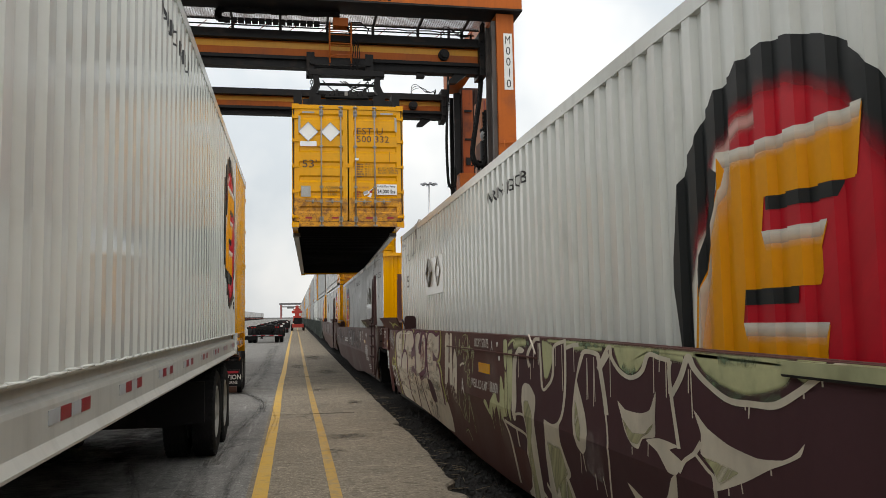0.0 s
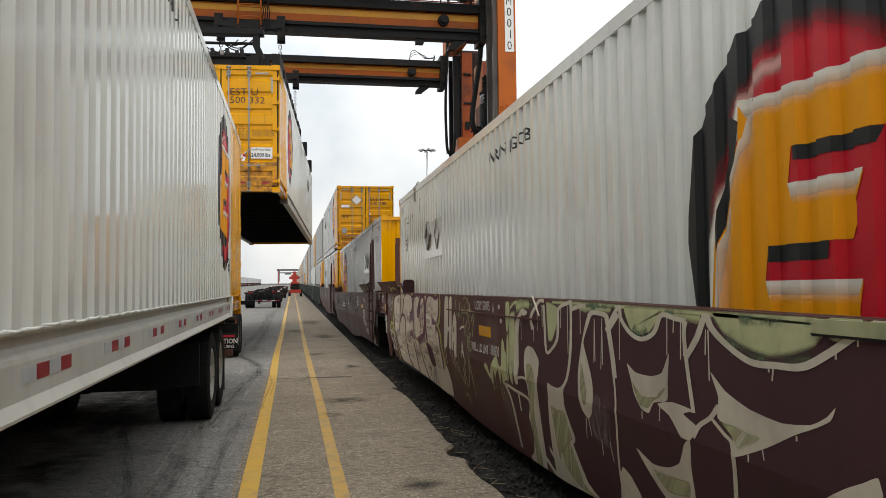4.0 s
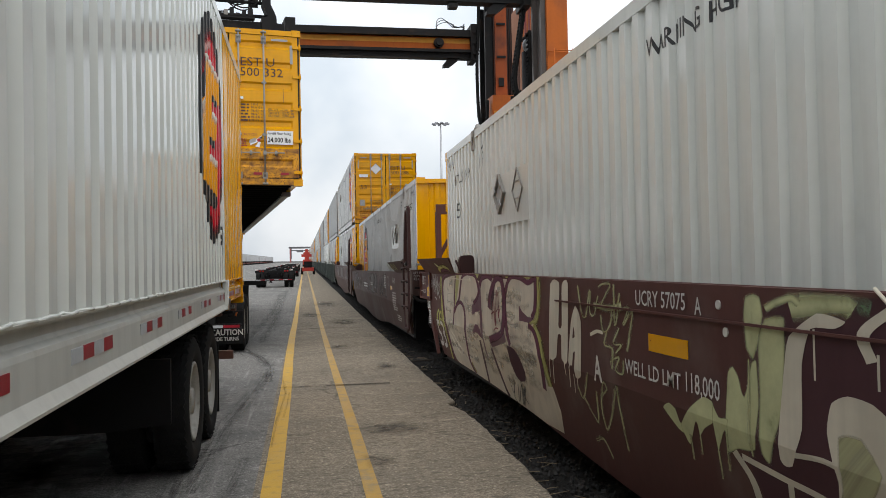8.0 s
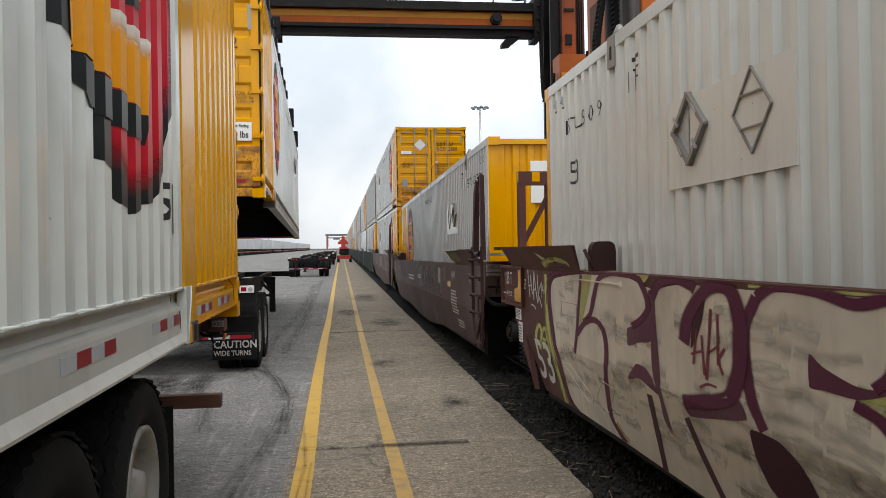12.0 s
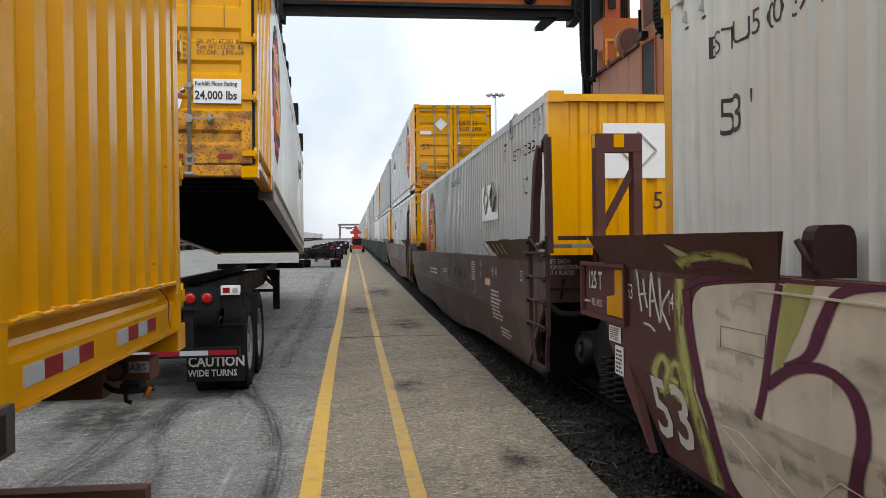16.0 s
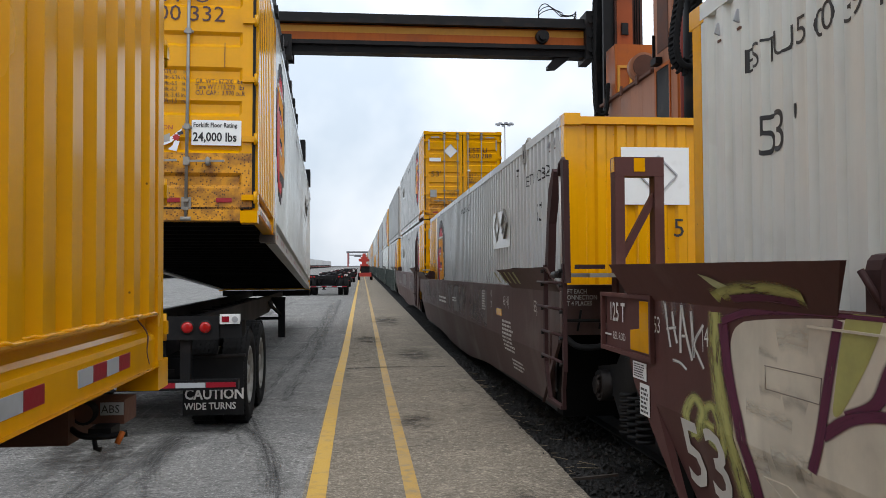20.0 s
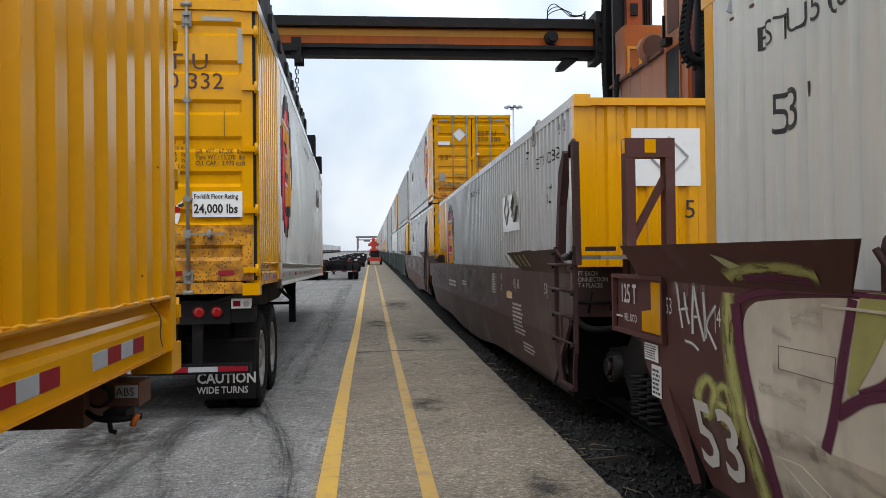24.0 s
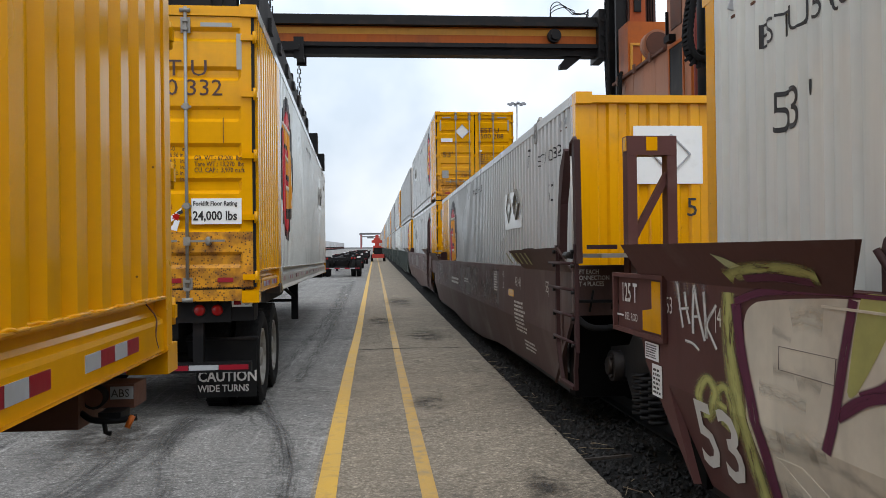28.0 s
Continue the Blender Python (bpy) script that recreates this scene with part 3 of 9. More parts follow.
tagged(stones, "dark loose ballast stones", "", "", "stuff")
bm = B()
for i in range(180):
    y = -6 + i * 0.55
    box(bm, 2.05, 4.6, y, y + 0.22, -0.16, -0.085)
ob = part("sleepers", bm, M_tie, bed)
tagged(ob, kind="stuff")
for sx in (-0.74, 0.74):
    bm = B()
    prism(bm, [(3.30 + sx + a, b) for a, b in ((-0.07, -0.04), (0.07, -0.04), (0.07, -0.02), (0.012, 0.0), (0.012, 0.07), (0.036, 0.085), (0.036, 0.12), (-0.036, 0.12), (-0.036, 0.085), (-0.012, 0.07), (-0.012, 0.0), (-0.07, -0.02))], -30, 14.36, "y")
    near_rail = part("rail", bm, M_grease, bed)
    for y0, y1 in zip(JOINTS[2:6], JOINTS[3:6] + [640.0]):
        part("rail", prism(B(), [(v.co.x, v.co.z) for v in near_rail.data.vertices[:12]], y0, y1, "y"), M_grease, bed)


# rubber left by tyres, oil, and painted shade under the parked truck
def ribbon(name, parent, pts, width, material, z, label=""):
    path = smooth_path([(x, y, 0) for x, y in pts], 8)
    bm = B()
    uv = bm.loops.layers.uv.new("spray")
    prev, run = None, random.Random(len(path) + int(pts[0][1] * 10)).uniform(0, 50)
    for i, p in enumerate(path):
        d = path[min(i + 1, len(path) - 1)] - path[max(i - 1, 0)]
        d.normalize()
        run += (p - path[max(i - 1, 0)]).length
        nrm = Vector((-d.y, d.x, 0)) * width / 2
        cur = (bm.verts.new((p.x - nrm.x, p.y - nrm.y, z)), bm.verts.new((p.x + nrm.x, p.y + nrm.y, z)), run)
        if prev:
            f = bm.faces.new((prev[0], prev[1], cur[1], cur[0]))
            for lp, q in zip(f.loops, ((0, prev[2]), (1, prev[2]), (1, run), (0, run))):
                lp[uv].uv = q
        prev = cur
    return part(name, bm, material, parent, label)


def smear(name, parent, x, y, rx, ry, material, z):
    bm = B()
    uv = bm.loops.layers.uv.new("spray")
    c = bm.verts.new((x, y, z))
    ring = []
    for k in range(28):
        a = k * math.tau / 28
        q = 1 + 0.35 * noise.noise((x + 2 * math.cos(a), y + 2 * math.sin(a), 3))
        ring.append(bm.verts.new((x + rx * q * math.cos(a), y + ry * q * math.sin(a), z)))
    for k in range(28):
        f = bm.faces.new((c, ring[k], ring[(k + 1) % 28]))
        for lp, q in zip(f.loops, ((0.5, y), (0.0, y + k * 0.05), (0.0, y + (k + 1) * 0.05))):
            lp[uv].uv = q
    return part(name, bm, material, parent)


for k, (w, pts) in enumerate(((0.22, [(-1.6, 21.5), (-1.23, 19.75), (-0.80, 17.5), (-0.664, 15.9), (-0.72, 14.6), (-0.80, 13.3), (-0.87, 11.9), (-0.9, 9.5)]),
                              (0.16, [(-1.30, 19.4), (-0.95, 18.45), (-0.73, 17.4), (-0.62, 16.3), (-0.60, 15.0)]),
                              (0.20, [(-1.35, 19.2), (-1.83, 19.05), (-1.86, 18.1), (-1.63, 16.95), (-1.50, 16.4), (-1.35, 15.2)]),
                              (0.34, [(-1.75, 18.9), (-1.83, 18.5), (-1.86, 17.5), (-1.95, 16.9), (-2.02, 16.3), (-2.3, 14.5)]),
                              (0.25, [(-2.34, 18.6), (-2.17, 17.6), (-2.2, 16.2), (-2.5, 14.0)]),
                              (0.30, [(-3.3, 19.5), (-3.2, 16.0), (-3.0, 10.0), (-3.1, 4.0)]),
                              (0.30, [(-1.15, 12.0), (-1.0, 8.0), (-1.05, 3.0), (-1.2, -2.0)]),
                              (0.26, [(-1.32, 19.0), (-1.30, 24.0), (-1.2, 32.0), (-1.35, 48.0)]),
                              (0.26, [(-1.02, 21.0), (-0.95, 26.0), (-1.0, 34.0), (-1.1, 52.0)]),
                              (0.30, [(-3.5, 20.0), (-3.4, 30.0), (-3.3, 50.0)]),
                              (0.14, [(-0.62, 5.0), (-0.66, 8.0), (-0.60, 10.5)]),
                              (0.12, [(-1.9, 10.0), (-1.2, 6.5), (-0.75, 3.5), (-0.6, 1.0)]))):
    ribbon("tyre_mark", lane, pts, w * 1.35, M_tyremark, 0.0042 + 0.0002 * k, "black rubber tyre mark" if k == 0 else "")
for k, (w, pts) in enumerate(((0.05, [(-0.43, 15.4), (-0.37, 14.4), (-0.345, 13.8)]), (0.05, [(-0.345, 13.85), (-0.37, 12.8), (-0.395, 11.9), (-0.40, 10.8)]), (0.035, [(-0.30, 13.9), (-0.31, 13.0), (-0.33, 12.2)]),
                              (0.6, [(-0.44, 14.36), (0.3, 14.36), (1.0, 14.38)]), (0.5, [(-0.3, 24.2), (0.5, 24.3), (1.5, 24.2)]))):
    ribbon("tyre_mark", strip, pts, w * (1.0 if w < 0.3 else 0.35), M_tyremark if k < 3 else M_oil_and_shade, 0.0105 + 0.0002 * k)
for x, y, rx, ry in ((0.70, 11.35, 0.42, 0.38), (0.47, 10.1, 0.16, 0.3), (0.94, 26.2, 0.5, 1.6), (0.55, 19.4, 0.30, 0.6), (1.15, 16.2, 0.22, 0.5), (0.1, 29.5, 0.4, 1.5), (0.95, 6.4, 0.25, 0.3), (0.7, 36.0, 0.6, 3.0)):
    smear("oil_stain", strip, x, y, rx, ry, M_oil_and_shade, 0.0135)
# lane smears: oil, plus the truck's shade painted onto the paving
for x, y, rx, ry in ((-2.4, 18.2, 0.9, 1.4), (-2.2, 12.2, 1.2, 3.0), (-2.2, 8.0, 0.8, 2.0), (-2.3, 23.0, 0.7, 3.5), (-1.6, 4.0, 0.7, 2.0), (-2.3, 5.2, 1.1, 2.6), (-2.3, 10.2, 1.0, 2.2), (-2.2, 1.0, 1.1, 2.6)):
    smear("oil_stain", lane, x, y, rx, ry, M_oil_and_shade, 0.0075)

rng = random.Random(31)
bm = B()
for k in range(120):
    y = rng.uniform(5, 24)
    x = crumble(y) + abs(rng.gauss(0.02, 0.16))
    a = rng.uniform(0, math.tau)
    l = rng.uniform(0.02, 0.10)
    z = -0.035 + rng.uniform(0, 0.02)
    bar(bm, (x - l * math.cos(a), y - l * math.sin(a), z), (x + l * math.cos(a), y + l * math.sin(a), z + rng.uniform(-0.01, 0.01)), 0.004)
tagged(part("straw", bm, mat("dry_straw", (0.22, 0.17, 0.11), 0.8, var=0.4), bed, "dry stalks on the ballast"), kind="stuff")
for x, y, l in ((1.72, 16.9, 0.28), (1.80, 14.6, 0.10)):
    part("debris", bar(B(), (x - l, y, -0.02), (x + l, y + l * 0.4, -0.015), 0.03, 0.02), M_tie if l > 0.08 else M_sticker, bed)

# ---------- shipping containers ----------
CL, CW, CH = 16.15, 2.59, 2.90
RIB, DEEP = 0.2125, 0.034


def rib_depth(u):
    """Depth of the side sheet behind its outer face at u metres from the end."""
    p = (u / RIB) % 1.0
    if p < 0.40:
        return 0.0
    if p < 0.52:
        return DEEP * (p - 0.40) / 0.12
    if p < 0.88:
        return DEEP
    return DEEP * (1.0 - (p - 0.88) / 0.12)


def rib_breaks(u0, u1):
    out = [u0, u1]
    k = math.floor(u0 / RIB) - 1
    while k * RIB < u1:
        out += [(k + f) * RIB for f in (0.0, 0.40, 0.52, 0.88)]
        k += 1
    return sorted({round(u, 5) for u in out if u0 - 1e-6 <= u <= u1 + 1e-6})


def ribbed(bm, u0, u1, v0, v1, place):
    """A ribbed sheet; place(u, v, depth) gives the point."""
    us = rib_breaks(u0, u1)
    lo = [bm.verts.new(place(u, v0, rib_depth(u))) for u in us]
    hi = [bm.verts.new(place(u, v1, rib_depth(u))) for u in us]
    for i in range(len(us) - 1):
        bm.faces.new((lo[i], lo[i + 1], hi[i + 1], hi[i]))
    return bm


def conform(bm, place, lift=0.0025, flip=False):
    """Cut a flat shape (x = u, y = v) at the folds of the sheet and press it onto them."""
    if bm.verts:
        us = [v.co.x for v in bm.verts]
        bmesh.ops.triangulate(bm, faces=bm.faces[:])
        for u in rib_breaks(min(us), max(us))[1:-1]:
            bmesh.ops.bisect_plane(bm, geom=bm.verts[:] + bm.edges[:] + bm.faces[:], plane_co=(u, 0, 0), plane_no=(1, 0, 0))
        bmesh.ops.triangulate(bm, faces=bm.faces[:])
    for v in bm.verts:
        v.co = Vector(place(v.co.x, v.co.y, rib_depth(v.co.x) - lift))
    return bm


def blob(bm, pts):
    bm.faces.new([bm.verts.new((p[0], p[1], 0)) for p in pts]).normal_update()
    return bm


def add_logo(parent, place, u_front, rise=0.22):
    """The airbrushed emblem: a jagged black oval, a red oval and a block shape with notches; r runs from its front edge towards the doors."""
    def up(v):
        return v + rise * min(1.0, max(0.45, (v - 0.56) / 0.5))

    def at(pts):
        return [(u_front - r, up(v)) for r, v in pts]

    def shape(name, pts, material, lift, label=""):
        bm = blob(B(), at(pts))
        bmesh.ops.triangulate(bm, faces=bm.faces[:])
        part(name, conform(bm, place, lift), material, parent, label)
    shape("emblem_black", [(0.07, 1.06), (0.04, 1.21), (0, 1.40), (0.01, 1.55), (0.04, 1.70), (0.08, 1.94), (0.15, 2.04), (0.28, 2.12), (0.32, 2.22), (0.45, 2.28), (0.50, 2.34), (0.66, 2.37), (0.71, 2.42), (0.92, 2.44), (1.11, 2.41), (1.34, 2.33),
                           (1.45, 2.26), (1.54, 2.18), (1.64, 2.05), (1.74, 1.90), (1.80, 1.70), (1.84, 1.45), (1.82, 1.20), (1.76, 1.00), (1.66, 0.95), (1.62, 0.80), (1.50, 0.77), (1.42, 0.64), (1.20, 0.61), (1.00, 0.56), (0.80, 0.59), (0.70, 0.70), (0.55, 0.74), (0.45, 0.90), (0.30, 0.98), (0.12, 1.00)],
          M_logo_black, 0.0015, "black airbrushed oval")
    ring = [(0.35, 1.25), (0.27, 1.38), (0.29, 1.59), (0.42, 1.91), (0.65, 2.17), (0.88, 2.22), (1.09, 2.21), (1.34, 2.10), (1.50, 1.95), (1.65, 1.70), (1.70, 1.40), (1.66, 1.10), (1.50, 0.85), (1.30, 0.74), (1.00, 0.70), (0.75, 0.80), (0.60, 1.00)]

    def airbrush(name, rows, material, lift, label=""):
        """Paint fading from row to row: each row is a list of (r, v) and the paint's cover there, 0 to 1."""
        bm = B()
        uv = bm.loops.layers.uv.new("spray")
        rings = [([bm.verts.new((u_front - r, up(v), 0)) for r, v in pts], cover * 0.5) for pts, cover in rows]
        for (p, cp), (q, cq) in zip(rings, rings[1:]):
            for i in range(len(p) - 1):
                f = bm.faces.new((p[i], p[i + 1], q[i + 1], q[i]))
                for lp, c in zip(f.loops, (cp, cp, cq, cq)):
                    lp[uv].uv = (c, lp.vert.co.x + lp.vert.co.y)
        part(name, conform(bm, place, lift), material, parent, label)

    def grown(k):
        pts = [(0.98 + (r - 0.98) * k, 1.48 + (v - 1.48) * k) for r, v in ring]
        return pts + pts[:1]
    airbrush("emblem_red", [(grown(1.10), 0.0), (grown(0.92), 1.0), (grown(0.01), 1.0)], M_air_red, 0.003, "red airbrushed oval")
    mid = [(0.50, 2.00), (0.58, 2.065), (0.70, 2.12), (0.84, 2.145)]
    airbrush("emblem_shine", [([(r - 0.02, v + 0.05) for r, v in mid], 0.0), (mid, 1.0), ([(r + 0.02, v - 0.06) for r, v in mid], 0.0)], M_air_pink, 0.0046)
    rim = [(0.22, 1.06), (0.25, 1.40), (0.35, 1.66), (0.47, 1.90), (0.53, 2.03)]
    airbrush("emblem_edge", [([(r - 0.05, v) for r, v in rim], 0.0), (rim, 1.0), ([(r + 0.05, v) for r, v in rim], 1.0)], M_air_white, 0.0052)
    shape("emblem_block", [(0.51, 2.00), (1.55, 2.00), (1.50, 1.74), (0.90, 1.75), (0.87, 1.59), (1.32, 1.59), (1.21, 1.35), (0.72, 1.35), (0.69, 1.20), (1.30, 1.19), (1.24, 0.93), (0.24, 0.98), (0.23, 1.06), (0.27, 1.38), (0.36, 1.61), (0.50, 1.84)], M_logo_yellow, 0.0058, "orange block shape")
    for pts in ([(0.28, 1.33), (0.28, 1.47), (0.34, 1.72), (0.44, 1.97), (0.51, 1.93), (0.47, 1.76), (0.36, 1.58)], [(0.91, 1.75), (1.39, 1.74), (1.37, 1.68), (0.91, 1.69)], [(0.72, 1.35), (1.12, 1.35), (1.11, 1.28), (0.71, 1.28)], [(0.25, 0.97), (1.24, 0.93), (1.22, 0.84), (0.42, 0.86)]):
        shape("emblem_shadow", pts, M_logo_black, 0.0068)
    for z, r0, r1, slant in ((2.01, 0.51, 1.55, -0.03), (1.60, 0.87, 1.32, -0.05), (1.20, 0.69, 1.30, -0.04)):
        airbrush("emblem_highlight", [([(r0, z), (r1, z)], 1.0), ([(r0 + 0.01, z - 0.03), (r1 + slant * 0.3, z - 0.03)], 0.65), ([(r0 + 0.03, z - 0.10), (r1 + slant, z - 0.10)], 0.0)], M_air_white, 0.0074)
    stem = [(0.25, 1.00), (0.285, 1.34), (0.38, 1.60), (0.52, 1.86), (0.54, 1.98)]
    airbrush("emblem_highlight", [(stem, 0.7), ([(r + 0.05, v) for r, v in stem], 0.28), ([(r + 0.14, v) for r, v in stem], 0.0)], M_air_white, 0.0066)


def bars_of_text(bm, s0, v0, width, height, rows, rngb, gap=0.45):
    """Unreadable small print as rows of short bars, in reading coordinates."""
    rh = height / rows
    for r in range(rows):
        x = 0.0
        lim = width * rngb.uniform(0.75, 1.0)
        while x < lim:
            w = min(rngb.uniform(0.6, 2.2) * rh, lim - x)
            if w > 0.2 * rh:
                y = v0 + height - (r + 1) * rh + rh * gap / 2
                vs = [bm.verts.new(p) for p in ((s0 + x, y, 0), (s0 + x + w, y, 0), (s0 + x + w, y + rh * (1 - gap), 0), (s0 + x, y + rh * (1 - gap), 0))]
                bm.faces.new(vs)
            x += w + rh * 0.4
    return bm


def rect(bm, x0, x1, y0, y1, z=0.0):
    bm.faces.new([bm.verts.new(p) for p in ((x0, y0, z), (x1, y0, z), (x1, y1, z), (x0, y1, z))])
    return bm


def side_place(s):
    """Side sheet of a container with its doors at y = 0: s = -1 or +1 for the side in x."""
    return lambda u, v, d: (s * (CW / 2 - d), u, v)


def make_container(label, main, endpaint, frame_paint, simple=False, yellow_len=2.25, logo=4.29, marks=True):
    """Doors at y = 0, front wall at y = CL, base at z = 0."""
    c = thing("shipping_container", label, "container", group="freight containers")
    hw = CW / 2
    for s in (-1, 1):
        pl = side_place(s)
        if yellow_len:
            part("side_panel", ribbed(B(), 0.16, yellow_len - 0.27, 0.317, 2.80, pl), endpaint, c)
        part("side_panel", ribbed(B(), yellow_len + 0.04 if yellow_len else 0.16, CL - 0.12, 0.317, 2.80, pl), main, c)
        bm = B()
        box(bm, *(sorted((s * (hw - 0.09), s * (hw + 0.004)))), 0.16, CL - 0.12, 2.80, 2.895)
        part("top_rail", bm, main, c)
        y0 = 0.16
        for y1, m in (((yellow_len, endpaint), (CL - 0.12, main)) if yellow_len else ((CL - 0.12, main),)):
            bm = B()
            prism(bm, [(s * a, b) for a, b in ((hw - 0.12, 0.035), (hw + 0.012, 0.035), (hw + 0.014, 0.047), (hw - 0.010, 0.088), (hw - 0.012, 0.210), (hw - 0.016, 0.228), (hw - 0.040, 0.245), (hw - 0.048, 0.260), (hw - 0.048, 0.290), (hw - 0.036, 0.307), (hw + 0.004, 0.309), (hw + 0.006, 0.317), (hw - 0.12, 0.317))], y0 + 0.002, y1, "y")
            if yellow_len and y1 == yellow_len:
                for q in bm.verts:
                    q.co.z = max(q.co.z, 0.10)
            part("bottom_rail", bm, M_sill if m is M_white else m, c)
            y0 = y1
        if not simple:
            rr = random.Random(17 + int(s))
            for ua, ub, m in (((0.17, yellow_len - 0.275, endpaint), (yellow_len + 0.08, CL - 0.13, main)) if yellow_len else ((0.17, CL - 0.13, main),)):
                us = sorted(rib_breaks(ua, ub) + [ua + (ub - ua) * k / 60 for k in range(1, 60)])
                part("weld_lip", tube(B(), [(s * (hw + 0.004 - rib_depth(u) * 0.55), u, 0.319 + rr.uniform(-0.004, 0.004)) for u in us], 0.0065, 5), m, c)
            for path in (((yellow_len + 0.17, 0.30), (yellow_len + 0.155, 0.25), (yellow_len + 0.12, 0.20), (yellow_len + 0.10, 0.11)), ((0.30, 0.30), (0.275, 0.24), (0.285, 0.17), (0.25, 0.12))):
                part("paint_crack", tube(B(), smooth_path([(s * (hw - 0.011 - (0.034 if z > 0.24 else 0.0)), u, z) for u, z in path], 4), 0.0035, 4), M_rust, c)
        if yellow_len:
            bm = B()
            box(bm, *sorted((s * (hw - 0.10), s * (hw + 0.003))), yellow_len - 0.27, yellow_len + 0.04, 0.12, 2.815)
            part("inner_post", bm, endpaint, c, bevel=0.006)
            bm = B()
            box(bm, *sorted((s * (hw - 0.16), s * (hw + 0.017))), yellow_len - 0.265, yellow_len - 0.088, 0.012, 0.128)
            casting = part("corner_casting", bm, M_track, c, "bare dark steel corner casting", bevel=0.012)
            # raised dark plate stands for the shade inside the locking hole
            bm = B()
            box(bm, *sorted((s * (hw - 0.02), s * (hw + 0.019))), yellow_len - 0.212, yellow_len - 0.142, 0.025, 0.112)
            part("locking_hole", bm, M_grease, casting, bevel=0.03)
            bm = B()
            box(bm, *sorted((s * (hw - 0.10), s * (hw + 0.0165))), yellow_len - 0.087, yellow_len + 0.038, 0.022, 0.125)
            part("post_foot", bm, endpaint, c, bevel=0.006)
            bm = B()
            prism(bm, [(yellow_len + 0.075, 0.030), (yellow_len + 0.075, 0.325), (yellow_len - 0.065, 0.325), (yellow_len - 0.045, 0.235), (yellow_len - 0.005, 0.150), (yellow_len + 0.022, 0.030)], *sorted((s * (hw + 0.0175), s * (hw - 0.03))), "x")
            gusset = part("rail_gusset", bm, main, c, bevel=0.003)
            edge = [(yellow_len - 0.065, 0.325), (yellow_len - 0.045, 0.235), (yellow_len - 0.005, 0.150), (yellow_len + 0.022, 0.030)]
            part("weld_bead", tube(B(), [(s * (hw + 0.016), p, q) for p, q in edge], 0.006, 6), main, gusset)
        for yy, m in ((0.0, endpaint), (CL - 0.12, frame_paint)):
            bm = B()
            box(bm, *(sorted((s * (hw - 0.14), s * hw))), yy + (0.07 if yy == 0 else 0), yy + (0.16 if yy == 0 else 0.12), 0.118, 2.782)
            part("corner_post", bm, m, c, bevel=0.008)
            for z0 in (0.0, 2.782):
                bm = B()
                box(bm, *(sorted((s * (hw - 0.162), s * (hw + 0.003)))), yy - (0.003 if yy == 0 else 0.045), yy + 0.16, z0, z0 + 0.118)
                if not simple:
                    part("corner_casting", bm, m, c, bevel=0.012)
                else:
                    part("corner_casting", bm, m, c)
    bm = B()
    box(bm, -hw + 0.09, hw - 0.09, 0.16, CL - 0.12, 2.84, 2.885)
    part("roof", bm, main, c)
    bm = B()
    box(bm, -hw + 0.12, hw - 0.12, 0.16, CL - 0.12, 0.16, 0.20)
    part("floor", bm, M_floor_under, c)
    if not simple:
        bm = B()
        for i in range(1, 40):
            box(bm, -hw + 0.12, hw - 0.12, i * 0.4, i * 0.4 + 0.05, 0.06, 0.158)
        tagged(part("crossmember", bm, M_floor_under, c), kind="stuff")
    # front wall, ribbed
    ins = CL - 0.05
    part("front_wall", ribbed(B(), -hw + 0.14, hw - 0.14, 0.18, 2.80, lambda u, v, d: (u, ins - d * 0.9, v)), endpaint, c)
    bm = B()
    box(bm, -hw + 0.14, hw - 0.14, CL - 0.11, CL - 0.006, 2.80, 2.875)
    part("front_header", bm, endpaint, c, bevel=0.01)
    bm = B()
    box(bm, -hw + 0.14, hw - 0.14, CL - 0.11, CL - 0.006, 0.03, 0.18)
    part("front_sill", bm, endpaint, c)
    # door end
    bm = B()
    box(bm, -hw + 0.163, hw - 0.163, 0.01, 0.12, 2.79, 2.885)
    part("door_header", bm, endpaint, c)
    bm = B()
    box(bm, -hw + 0.163, hw - 0.163, 0.005, 0.14, 0.02, 0.13)
    part("door_sill", bm, M_rusty_yellow if endpaint is M_yellow else endpaint, c)
    for s in (-1, 1):
        x0, x1 = sorted((s * 0.014, s * (hw - 0.055)))
        door = part("door", door_sheet(x0, x1, 0.14, 2.785), [endpaint, M_rusty_yellow if endpaint is M_yellow else endpaint], c)
        bm = B()
        box(bm, *sorted((s * (hw - 0.055), s * (hw - 0.028))), 0.028, 0.062, 0.15, 2.78)
        box(bm, x0, x1, 0.030, 0.046, 0.135, 0.155)
        part("gasket", bm, M_black, door)
        if simple:
            continue
        for xr in (0.17, 0.62):
            bm = B()
            rod(bm, (s * xr, 0.004, 0.02), (s * xr, 0.004, 2.87), 0.016, 8)
            part("lock_rod", bm, M_rod, door)
            for z in (0.93, 1.89):
                bm = B()
                box(bm, s * xr - 0.045, s * xr + 0.045, 0.004, 0.032, z, z + 0.022)
                box(bm, s * xr - 0.026, s * xr + 0.026, -0.016, 0.020, z - 0.016, z + 0.038)
                part("rod_bracket", bm, M_rod, door, bevel=0.004)
            for z in (0.10, 2.62):
                bm = B()
                box(bm, s * xr - 0.045, s * xr + 0.045, 0.012, 0.034, z, z + 0.15)
                box(bm, s * xr - 0.026, s * xr + 0.026, -0.020, 0.012, z + 0.02, z + 0.05)
                box(bm, s * xr - 0.026, s * xr + 0.026, -0.020, 0.012, z + 0.10, z + 0.13)
                part("rod_bracket", bm, M_rod, door, bevel=0.004)
